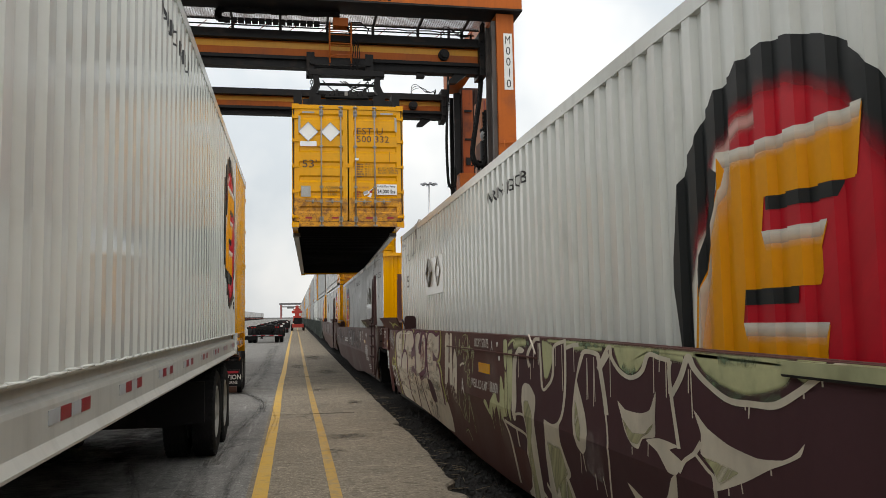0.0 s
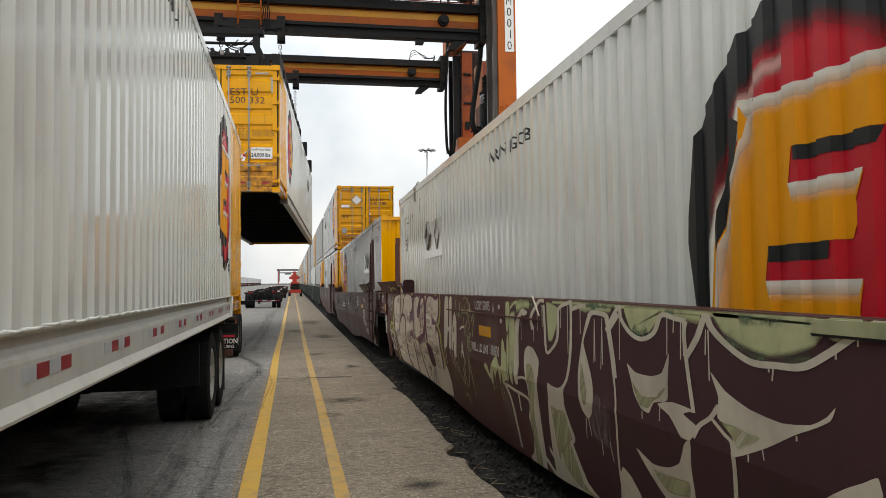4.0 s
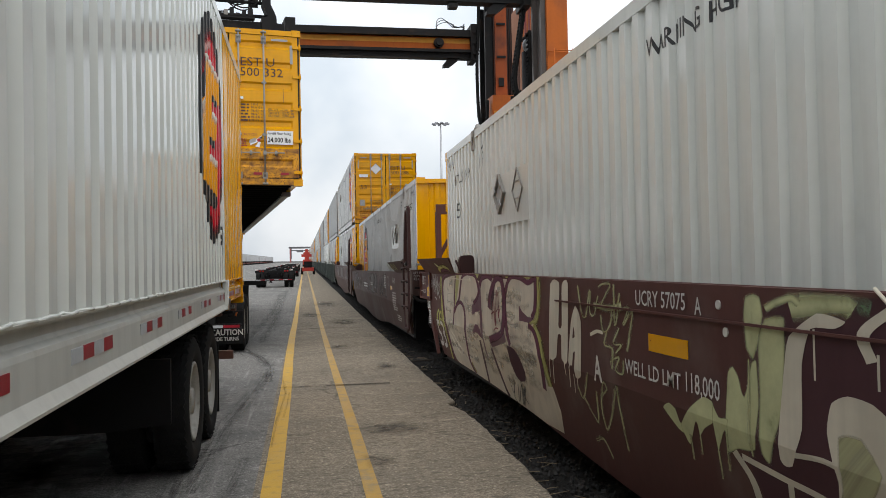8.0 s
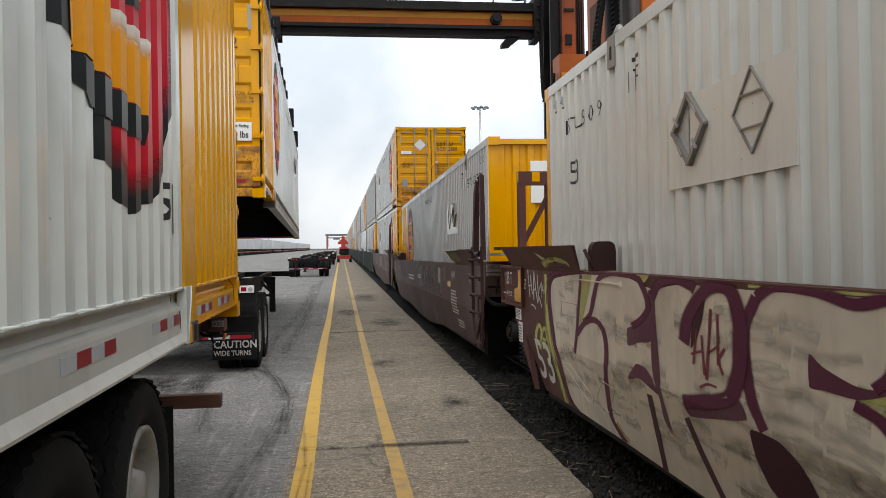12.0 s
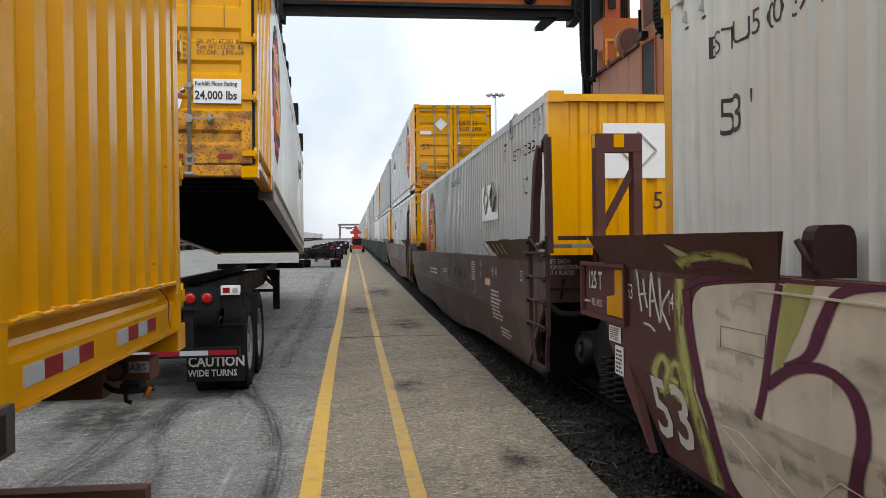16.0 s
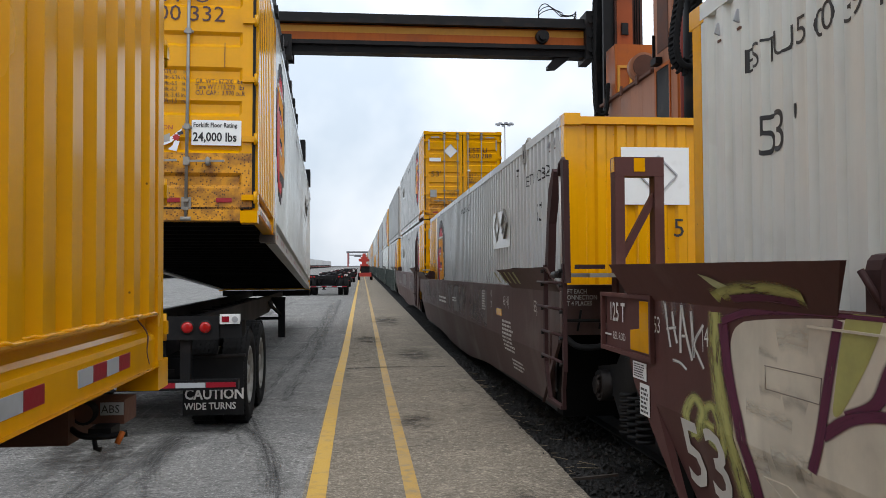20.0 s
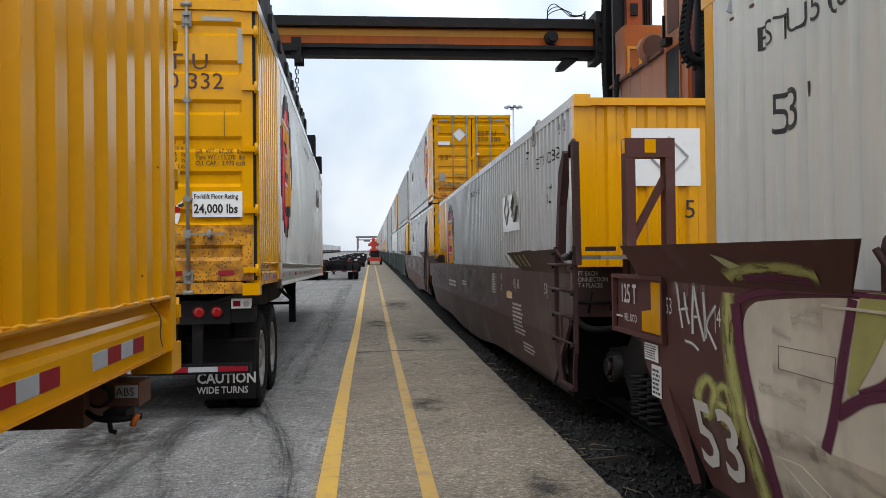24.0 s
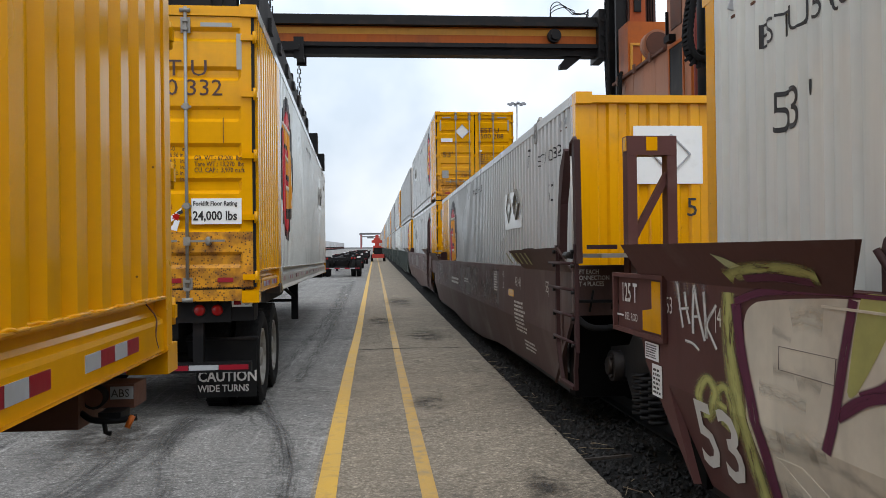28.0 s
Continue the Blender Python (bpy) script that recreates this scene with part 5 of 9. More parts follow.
def make_car(label, paint, y0, y1, near_gap, far_gap, detail=True):
    """A well car unit round a container that stands from y0 to y1; the gaps reach to the truck centres."""
    c = thing("well_car", label, "rail car", pose(3.30, 0, 0), "well cars")
    a, b = y0 - 0.30, y1 + 0.08
    for s in (-1, 1):
        # side wall: upright plate, crease, inclined lower plate with cut-back ends
        bm = B()
        rows = []
        for i in range(25):
            y = a + (b - a) * i / 24
            yl = a + 0.45 + (b - a - 0.83) * i / 24
            zl = belly(yl - (a + b) / 2)
            xl = SX - 0.11 * (0.80 - zl) / 0.52
            rows.append([bm.verts.new((s * x, q, z)) for x, q, z in ((SX, y, crest(y)), (SX, y, 0.80), (xl, yl, zl), (xl - 0.05, yl, zl), (SX - 0.05, y, 0.80), (SX - 0.05, y, crest(y)))])
        for r0, r1 in zip(rows, rows[1:]):
            for k in range(6):
                bm.faces.new((r0[k], r1[k], r1[(k + 1) % 6], r0[(k + 1) % 6]))
        bm.faces.new(rows[0])
        bm.faces.new(rows[-1][::-1])
        part("side_wall", bm, paint, c)
        bm = B()
        ys = [y for y in (a, 2.2, 3.4, 5.0, 8.2, 12.6, b) if a <= y <= b]
        prism(bm, [(y, crest(y) + 0.002) for y in ys] + [(y, crest(y) - 0.05) for y in ys[::-1]], s * (SX - 0.09), s * (SX - 0.052), "x")
        part("top_chord", bm, paint, c, bevel=0.004)
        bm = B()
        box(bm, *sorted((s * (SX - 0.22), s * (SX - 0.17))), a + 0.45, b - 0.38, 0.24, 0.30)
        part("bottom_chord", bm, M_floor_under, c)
        # end posts of the side wall towards the trucks
        for ye, sg in ((b, 1), (a, -1)):
            bm = B()
            reach = 1.0 if sg > 0 else 0.42
            prism(bm, [(ye, 1.45), (ye + sg * (reach - 0.02), 1.43), (ye + sg * reach, 1.06), (ye, 1.04)], s * (SX - 0.03), s * SX, "x")
            part("end_wing", bm, paint, c)
            # flared container guide on the end of the wall
            bm = B()
            y_in, y_out = ye - sg * 1.94, ye + sg * 0.45
            v = [bm.verts.new(p) for p in ((s * (SX + 0.003), y_in, 1.43), (s * (SX + 0.15), y_in - sg * 0.26, 1.645), (s * (SX + 0.15), y_out, 1.66), (s * (SX + 0.003), y_out, 1.43))]
            w = [bm.verts.new((p.co.x - s * (0.002 if p.co.z < 1.5 else 0.025), p.co.y, p.co.z)) for p in v]
            bm.faces.new(v)
            bm.faces.new(w[::-1])
            for i in range(4):
                bm.faces.new((v[i], v[(i + 1) % 4], w[(i + 1) % 4], w[i]))
            part("container_guide", bm, paint, c)
            if detail:
                bm = B()
                xa, xb = s * (SX - 0.19), s * (SX - 0.005)
                head = [(xa, 1.453), (xa, 1.61)] + [(xa + (xb - xa) * f, z) for f, z in ((0.05, 1.645), (0.14, 1.664), (0.28, 1.670), (0.72, 1.670), (0.86, 1.664), (0.95, 1.645))] + [(xb, 1.61), (xb, 1.453)]
                prism(bm, head, y_in - sg * 0.21 - 0.045, y_in - sg * 0.21 + 0.045, "y")
                rod(bm, (s * (SX - 0.02), y_in - sg * 0.25, 1.47), (s * (SX + 0.03), y_in - sg * 0.19, 1.61), 0.014, 8)
                part("lock_stand", bm, M_darkbrown, c, bevel=0.006)
    for ye, sg in ((b, 1), (a, -1)):
        g = far_gap if sg > 0 else near_gap
        bm = B()
        box(bm, -1.49, 1.49, *sorted((ye + sg * 0.05, ye + sg * 0.22)), 1.02, 1.49 if detail else 1.44)
        part("end_bulkhead", bm, paint, c)
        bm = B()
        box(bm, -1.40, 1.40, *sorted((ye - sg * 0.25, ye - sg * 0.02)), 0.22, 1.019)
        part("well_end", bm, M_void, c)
        bm = B()
        box(bm, -0.45, 0.45, *sorted((ye + sg * 0.22, ye + sg * (g + 0.02))), 0.78, 1.15)
        part("draft_sill", bm, paint, c)
        bm = B()
        zp = 1.60 if detail else 1.34
        box(bm, -1.40, 1.35, *sorted((ye + sg * 0.221, ye + sg * min(0.95, g - 0.05))), zp - 0.035, zp)
        part("end_platform", bm, M_rod if detail else paint, c)
        for xx in (-1.05, 0.0, 1.05):
            bm = B()
            ym = ye + sg * min(0.8, g - 0.25)
            prism(bm, [(ym - 0.05, 1.1), (ym + 0.05, 1.1), (ym + 0.12, zp - 0.036), (ym - 0.12, zp - 0.036)], xx - 0.03, xx + 0.03, "x")
            box(bm, xx - 0.025, xx + 0.025, *sorted((ye + sg * 0.221, ym)), 1.08, 1.13)
            part("platform_bracket", bm, paint, c)
    bm = B()
    box(bm, -1.36, 1.36, a + 0.1, b - 0.1, 0.20, 0.28)
    part("well_floor", bm, M_grease, c)
    return c


def car_end_fittings(c, yn, paint):
    """Ladder, grab posts and brake stand at the near end of a unit whose side wall begins at yn (car space)."""
    s = -1
    x = s * (SX + 0.12)
    ladder = part("ladder", bar(B(), (x, yn - 1.05, 0.78), (x, yn - 1.05, 1.68), 0.035, 0.05), M_darkbrown, c, "dark brown steel side ladder")
    part("rail", bar(B(), (x, yn - 0.36, 0.78), (x, yn - 0.36, 1.68), 0.035, 0.05), M_darkbrown, ladder)
    for z in (0.86, 1.08, 1.30, 1.52):
        part("rung", rod(B(), (x - 0.03, yn - 1.06, z), (x - 0.03, yn - 0.16 if z > 1.2 else yn - 0.34, z), 0.014, 8), M_darkbrown, ladder)
    for z in (0.84, 1.06, 1.28, 1.50, 1.62):
        for dy in (-1.05, -0.36):
            part("bolt", rod(B(), (x - 0.02, yn + dy, z), (x - 0.045, yn + dy, z), 0.018, 6), M_grease, ladder)
    # tapered foot of the ladder
    bm = B()
    for y0, y1, y2 in ((-1.05, -1.0, -0.97), (-0.36, -0.44, -0.50)):
        bar(bm, (x, yn + y0, 0.80), (x, yn + y1, 0.62), 0.03, 0.045)
        bar(bm, (x, yn + y1, 0.63), (x + 0.01, yn + y2, 0.46), 0.03, 0.045)
    bar(bm, (x, yn - 0.98, 0.47), (x, yn - 0.49, 0.47), 0.045, 0.03)
    part("step_stirrup", bm, M_darkbrown, c)
    # leaning guide post, upright post and pale grab rails between them
    lean = part("guide_post", prism(B(), [(yn - 0.30, 1.55), (yn - 0.42, 1.55), (yn - 0.50, 2.05), (yn - 0.70, 2.50), (yn - 0.64, 2.53), (yn - 0.48, 2.36), (yn - 0.40, 2.05)], x + 0.005, x + 0.075, "x"), M_darkbrown, c, "leaning brown steel guide post", bevel=0.004)
    part("worn_edge", bar(B(), (x + 0.03, yn - 0.285, 1.56), (x + 0.03, yn - 0.455, 2.36), 0.012, 0.03), M_cream, lean, "rubbed pale edge")
    bm = B()
    bar(bm, (x + 0.02, yn - 1.06, 1.52), (x + 0.02, yn - 1.02, 2.55), 0.05, 0.09)
    tube(bm, [(x + 0.02, yn - 1.02, 2.52), (x + 0.03, yn - 0.94, 2.575), (x + 0.03, yn - 0.84, 2.55), (x + 0.03, yn - 0.80, 2.45)], 0.022, 8)
    part("upright_post", bm, M_darkbrown, c, "upright brown grab post")
    for dy, top in ((-0.93, 2.50), (-0.80, 2.46)):
        part("grab_rail", rod(B(), (x + 0.05, yn + dy, 1.56), (x + 0.05, yn + dy + 0.03, top), 0.02, 8), M_cream, c, "pale worn grab rail")
    part("rail_foot", rod(B(), (x - 0.01, yn - 0.98, 1.59), (x - 0.01, yn - 0.72, 1.59), 0.03, 8), M_grease, c)
    # corner plate
    bm = B()
    prism(bm, [(yn - 0.001, 1.45), (yn - 0.30, 1.42), (yn - 0.26, 0.95), (yn + 0.44, 0.29), (yn - 0.001, 0.80)], s * (SX - 0.02), s * (SX - 0.05), "x")
    part("corner_plate", bm, paint, c)


def brake_arch(c, y, paint):
    """The square brake stand arch over the gap between two units."""
    arch = part("brake_arch", box(B(), -1.10, -0.655, y, y + 0.14, 2.46, 2.63), paint, c, "brown steel arch with yellow reflector", bevel=0.006)
    for xx in (-1.06, -0.70):
        part("post", box(B(), xx - 0.04, xx + 0.045, y + 0.002, y + 0.138, 1.34, 2.459), paint, arch, bevel=0.006)
    part("brace", bar(B(), (-1.04, y + 0.07, 1.72), (-0.72, y + 0.07, 2.30), 0.06), paint, arch, bevel=0.006)
    bm = B()
    box(bm, -0.93, -0.83, y - 0.004, y - 0.001, 2.50, 2.62)
    box(bm, -1.106, -1.101, y + 0.02, y + 0.10, 2.50, 2.62)
    part("reflector", bm, M_yellow, arch)


car_one = make_car("brown well car covered in cream and purple graffiti", M_brown, 15.46 - CL, 15.46, 1.3, 1.5)
car_two = make_car("brown well car with stencilled data and scraped side", M_brown_faded, 18.66, 18.66 + CL, 1.5, 1.1)
car_end_fittings(car_two, 18.36, M_brown_faded)
brake_arch(car_two, 17.62, M_brown)
car_three = make_car("brown well car carrying two stacked containers", M_brown_faded, 37.15, 37.15 + CL, 1.1, 1.2)
car_end_fittings(car_three, 36.85, M_brown)
car_far = make_car("distant dark green well car", M_darkcar, STARTS[0], STARTS[0] + CL, 1.1, 1.1, detail=False)
for k in range(16):
    bm = B()
    box(bm, -SX - 0.03, -SX - 0.002, STARTS[0] + 0.4 + k, STARTS[0] + 0.5 + k, 0.3, 1.45)
    part("side_rib", bm, M_darkcar, car_far)
for y in STARTS[1:]:
    copy_thing(car_far, pose(3.30, y - STARTS[0], 0))
truck_one = make_truck(17.02)
for y in (36.0, -2.3, 54.6, 73.3, 92.0, 111.0):
    copy_thing(truck_one, pose(3.30, y, 0))

# ---------- truck chassis on the lane ----------
def make_wheel(parent, x, y, s, dual=True):
    """A tyre with tread blocks and a dished rim; s = side in x that faces out."""
    r, w = 0.515, 0.27
    w3 = w / 2
    prof = [(-w3 + 0.05, 0.30), (-w3 + 0.01, 0.36), (-w3, 0.44), (-w3 + 0.025, r - 0.015), (-w3 + 0.05, r), (w3 - 0.05, r), (w3 - 0.025, r - 0.015), (w3, 0.44), (w3 - 0.01, 0.36), (w3 - 0.05, 0.30)]
    tyre = part("tyre", lathe(B(), prof, (x, y, r), "x", 40), M_rubber, parent)
    bm = B()
    steps = 84
    for xc, half in ((-0.092, 0.020), (-0.046, 0.019), (0.0, 0.019), (0.046, 0.019), (0.092, 0.020)):
        rings = []
        for k in range(steps):
            a = k * math.tau / steps
            zig = 0.008 if k % 2 else -0.008
            cut = 0.004 if k % 4 == 0 else 0.011
            row = []
            for xx, rr in ((xc - half, r - 0.004), (xc - half, r + cut), (xc + half, r + cut), (xc + half, r - 0.004)):
                row.append(bm.verts.new((x + xx + zig, y + rr * math.cos(a), r + rr * math.sin(a))))
            rings.append(row)
        for p, q in zip(rings, rings[1:] + rings[:1]):
            for i in range(3):
                bm.faces.new((p[i], p[i + 1], q[i + 1], q[i]))
    tagged(part("tread", bm, M_rubber, tyre), kind="stuff")
    d = s * w3
    bm = lathe(B(), [(d - s * 0.045, 0.305), (d - s * 0.02, 0.31), (d - s * 0.015, 0.285), (d - s * 0.05, 0.27), (d - s * 0.14, 0.25), (d - s * 0.15, 0.15), (d - s * 0.09, 0.12), (d - s * 0.03, 0.10), (d - s * 0.03, 0.0)], (x, y, r), "x", 32)
    for k in range(10):
        a = k * math.tau / 10
        p = Vector((x + d - s * 0.15, y + 0.185 * math.cos(a), r + 0.185 * math.sin(a)))
        rod(bm, p, p + Vector((s * 0.035, 0, 0)), 0.016, 6)
    part("rim", bm, M_rim, tyre)
    return tyre


def make_chassis(label, m, rear_flaps=True, bumper=M_black, axles=(1.35, 2.60)):
    """A container chassis; its rear end at y = 0, running to y = 15.8, centre x = 0."""
    c = thing("container_chassis", label, "trailer chassis", m, "truck chassis")
    for s in (-1, 1):
        bm = B()
        x0 = s * 0.42
        prism(bm, [(0.1, 0.80), (0.1, 1.10), (11.5, 1.10), (13.2, 1.13), (15.7, 1.13), (15.7, 0.98), (13.0, 0.96), (11.0, 0.72), (3.8, 0.72), (3.2, 0.80)], x0 - 0.05, x0 + 0.05, "x")
        part("main_rail", bm, M_black, c, bevel=0.006)
        bm = B()
        if bumper is M_black:
            part("bolster_end", box(bm, *sorted((s * 0.95, s * 1.22)), 0.02, 0.30, 1.0, 1.14), M_black, c)
        else:
            bm.free()
    for y in (0.0, 15.4):
        if y == 0.0 and bumper is not M_black:
            continue
        bm = B()
        box(bm, -1.22, 1.22, y, y + 0.26, 0.98, 1.14)
        part("bolster", bm, M_black, c, bevel=0.01)
    bm = B()
    for k in range(10):
        y = 3.8 + k * 1.1
        box(bm, -0.42, 0.42, y, y + 0.08, 0.86, 0.98)
    tagged(part("crossmember", bm, M_black, c), kind="stuff")
    # tandem
    for y in axles:
        ax = part("axle", rod(B(), (-1.0, y, 0.515), (1.0, y, 0.515), 0.07, 10), M_black, c)
        for s in (-1, 1):
            make_wheel(c, s * 1.08, y, s)
            make_wheel(c, s * 0.76, y, s)
    for s in (-1, 1):
        bm = B()
        box(bm, *sorted((s * 0.44, s * 0.54)), 0.9, 3.1, 0.60, 0.74)
        for y in (0.85, 1.95, 3.1):
            prism(bm, [(y - 0.12, 0.80), (y + 0.12, 0.80), (y + 0.05, 0.52), (y - 0.05, 0.52)], s * 0.42, s * 0.54, "x")
        part("suspension", bm, M_black, c)
        # landing gear
        bm = B()
        box(bm, *sorted((s * 0.62, s * 0.78)), 11.8, 11.95, 0.05, 1.05)
        box(bm, *sorted((s * 0.56, s * 0.86)), 11.75, 12.0, 0.0, 0.04)
        prism(bm, [(s * 0.44, 1.05), (s * 0.80, 1.05), (s * 0.78, 0.72), (s * 0.62, 0.72)], 11.70, 11.79, "y")
        bar(bm, (s * 0.70, 11.9, 0.6), (s * 0.45, 10.9, 0.95), 0.06)
        part("landing_leg", bm, M_black, c)
    for y, half in ((axles[0] + 0.55, 0.60), (axles[1] + 0.62, 1.12)):
        bm = B()
        prism(bm, [(-half, 0.92), (half, 0.92), (half, 0.46), (half * 0.6, 0.42), (-half * 0.6, 0.42), (-half, 0.46)], y, y + 0.05, "y")
        part("bogie_plate", bm, M_black, c)
    part("landing_brace", box(B(), -0.62, 0.62, 11.84, 11.90, 0.50, 0.57), M_black, c)
    # rear bumper with uprights and tape
    bm = B()
    low = 0.0 if bumper is M_black else 0.02
    box(bm, -1.18, 1.18, 0.04, 0.14, 0.47 - low, 0.57 - low)
    part("rear_bumper", bm, bumper, c, bevel=0.008)
    for s in (-1, 1):
        bm = B()
        if bumper is M_black:
            box(bm, *sorted((s * 0.62, s * 0.72)), 0.04, 0.14, 0.571, 1.0)
        else:
            box(bm, *sorted((s * 0.38, s * 0.51)), 0.03, 0.098, 0.552, 0.95)
        part("bumper_post", bm, bumper, c)
    for k in range(8):
        bm = B()
        x = -1.16 + k * 0.29
        w = 0.19 if k % 2 else 0.095
        box(bm, x, x + 0.285, 0.034, 0.0385, 0.495, 0.545)
        if bumper is M_black:
            part("reflector", bm, M_red if k % 2 else M_silver, c)
        else:
            bm.free()
    return c


def chassis_lights(c, flaps=True):
    """Tail lamp panel and flaps."""
    for s in (-1, 1):
        bm = B()
        box(bm, *sorted((s * 0.46, s * 1.00)), -0.02, 0.02, 0.97, 1.20)
        panel = part("lamp_panel", bm, M_black, c, bevel=0.01)
        for x in (0.70, 0.87):
            bm = lathe(B(), [(-0.045, 0.0), (-0.043, 0.03), (-0.035, 0.053), (-0.02, 0.056)], (s * x, 0, 1.09), "y", 20)
            part("tail_lamp", bm, M_lens, panel, "round red tail lamp")
            bm = lathe(B(), [(-0.03, 0.056), (-0.03, 0.068), (-0.018, 0.068)], (s * x, 0, 1.09), "y", 20)
            part("lamp_ring", bm, M_grease, panel)
        bm = B()
        box(bm, *sorted((s * 1.01, s * 1.20)), -0.03, 0.05, 1.12, 1.215)
        mk = part("marker_plate", bm, M_sticker, c, "dirty white marker lamp bracket")
        bm = B()
        box(bm, *sorted((s * 1.03, s * 1.10)), -0.036, -0.031, 1.14, 1.195)
        part("reflector", bm, M_red, mk)
        bm = B()
        rod(bm, (s * 1.155, -0.045, 1.165), (s * 1.155, -0.03, 1.165), 0.03, 12)
        part("marker_lamp", bm, M_steel, mk)
        if not flaps:
            continue
        bm = B()
        box(bm, *sorted((s * 0.60, s * 1.20)), 0.30, 0.312, 0.18, 0.76)
        fl = part("mud_flap", bm, M_rubber, c, "black rubber mud flap", bevel=0.004)
        bm = glyphs("CAUTION", 0.150, 0.87, 0.004)
        part("lettering", lay(bm, (s * 0.90 - 0.285, 0.294, 0.345), (1, 0, 0), (0, 0, 1)), M_cream, fl)
        bm = glyphs("WIDE TURNS", 0.098, 0.87, 0.002)
        part("lettering", lay(bm, (s * 0.90 - 0.285, 0.294, 0.240), (1, 0, 0), (0, 0, 1)), M_cream, fl)
        part("flap_hanger", rod(B(), (s * 0.5, 0.30, 0.77), (s * 1.22, 0.30, 0.78), 0.02, 6), M_black, c)


chassis_two = make_chassis("empty black container chassis waiting for its load", pose(-2.43, 18.80, 0, 0, 0, 1.2), axles=(0.90, 2.05))
chassis_lights(chassis_two)
bm = B()
box(bm, -0.35, 0.35, 6.0, 7.6, 0.80, 0.95)
part("equipment_box", bm, M_grease, chassis_two, bevel=0.02)

chassis_one = make_chassis("container chassis with rusty rear bumper under a white container", pose(-0.865 - CW / 2, 14.10, 0, 0, 0, 180), bumper=M_rust, axles=(2.62, 3.78))
for s in (-1, 1):
    bm = B()
    box(bm, *sorted((s * 0.60, s * 1.20)), 1.98, 1.992, 0.12, 0.80)
    part("mud_flap", bm, M_rubber, chassis_one)
# rear cross sill, lamp and hand valve under the container doors, on the walkway side
bm = B()
box(bm, -1.06, 1.06, 0.05, 0.33, 0.985, 1.13)
part("rear_sill", bm, M_rust, chassis_one, "rust-brown rear sill", bevel=0.01)
for s in (-1, 1):
    part("sill_web", prism(B(), [(0.10, 0.99), (0.10, 0.80), (0.9, 0.80), (0.9, 0.99)], s * 0.44, s * 0.52, "x"), M_rust, chassis_one)
part("lamp_bracket", box(B(), -1.225, -1.061, 0.05, 0.212, 1.04, 1.13), M_rust, chassis_one, bevel=0.008)
part("marker_lamp", rod(B(), (-1.09, 0.213, 1.09), (-1.09, 0.265, 1.09), 0.034, 16), M_rust, chassis_one, "dirty amber marker lamp")
part("lamp_ring", lathe(B(), [(0.213, 0.042), (0.262, 0.045), (0.262, 0.035)], (-1.09, 0, 1.09), "y", 16), M_grease, chassis_one)
plate = part("abs_plate", box(B(), -1.222, -1.137, 0.213, 0.217, 1.074, 1.122), M_silver, chassis_one, "grimy white plate")
part("lettering", lay(glyphs("ABS", 0.043, 0.95), (-1.141, 0.220, 1.083), (-1, 0, 0), (0, 0, 1)), M_ink, plate)
bm = B()
tube(bm, smooth_path([(-1.06, 0.30, 1.04), (-1.11, 0.33, 1.02), (-1.18, 0.33, 1.015), (-1.26, 0.30, 1.02)], 4), 0.012, 6)
tube(bm, [(-1.15, 0.33, 1.02), (-1.16, 0.34, 0.975), (-1.18, 0.34, 0.97)], 0.010, 6)
box(bm, -1.21, -1.13, 0.22, 0.33, 1.005, 1.045)
valve = part("air_valve", bm, M_black, chassis_one, "black air hose valve", bevel=0.008)
part("valve_handle", rod(B(), (-1.25, 0.32, 1.03), (-1.235, 0.34, 0.99), 0.011, 8), M_orange, valve, "orange valve handle")

# parked empty chassis farther down the lane
far_ch = make_chassis("empty black container chassis parked down the lane", pose(-2.05, 57.5, 0))
chassis_lights(far_ch, False)
for k, (dx, dy) in enumerate(((-0.1, 17.5), (0.1, 35), (-0.1, 53), (0.0, 71), (0.0, 90))):
    copy_thing(far_ch, pose(-2.05 + dx, 57.5 + dy, 0))

# ---------- gantry crane ----------
crane = thing("gantry_crane", "orange rubber-tyred gantry crane with greasy dark hoist tracks", "crane", pose(0, 0, 0))
BEAM_NEAR = (0.0, 24.30, 9.30)
BEAM_FAR = (0.0, 30.95, 9.57)


def leg(x0, x1, y0, y1, ztop, paint=None, track=0.28, steel=None):
    bm = B()
    box(bm, x0, x1, y0, y1, 0.9, ztop)
    l = part("leg", bm, paint or M_orange, crane, bevel=0.03)
    s = -1 if x0 > 0 else 1
    xi = x0 if s < 0 else x1
    bm = B()
    box(bm, *sorted((xi, xi + s * track)), y0 + 0.10, y0 + 0.22, 1.2, ztop - 0.2)
    box(bm, *sorted((xi, xi + s * (track + 0.04))), y1 - 0.22, y1 - 0.10, 1.2, ztop - 0.2)
    box(bm, *sorted((xi, xi + s * 0.06)), y0 + 0.22, y1 - 0.22, 1.2, ztop - 0.2)
    part("hoist_track", bm, steel or M_track, l, "greasy dark steel hoist track")
    return l


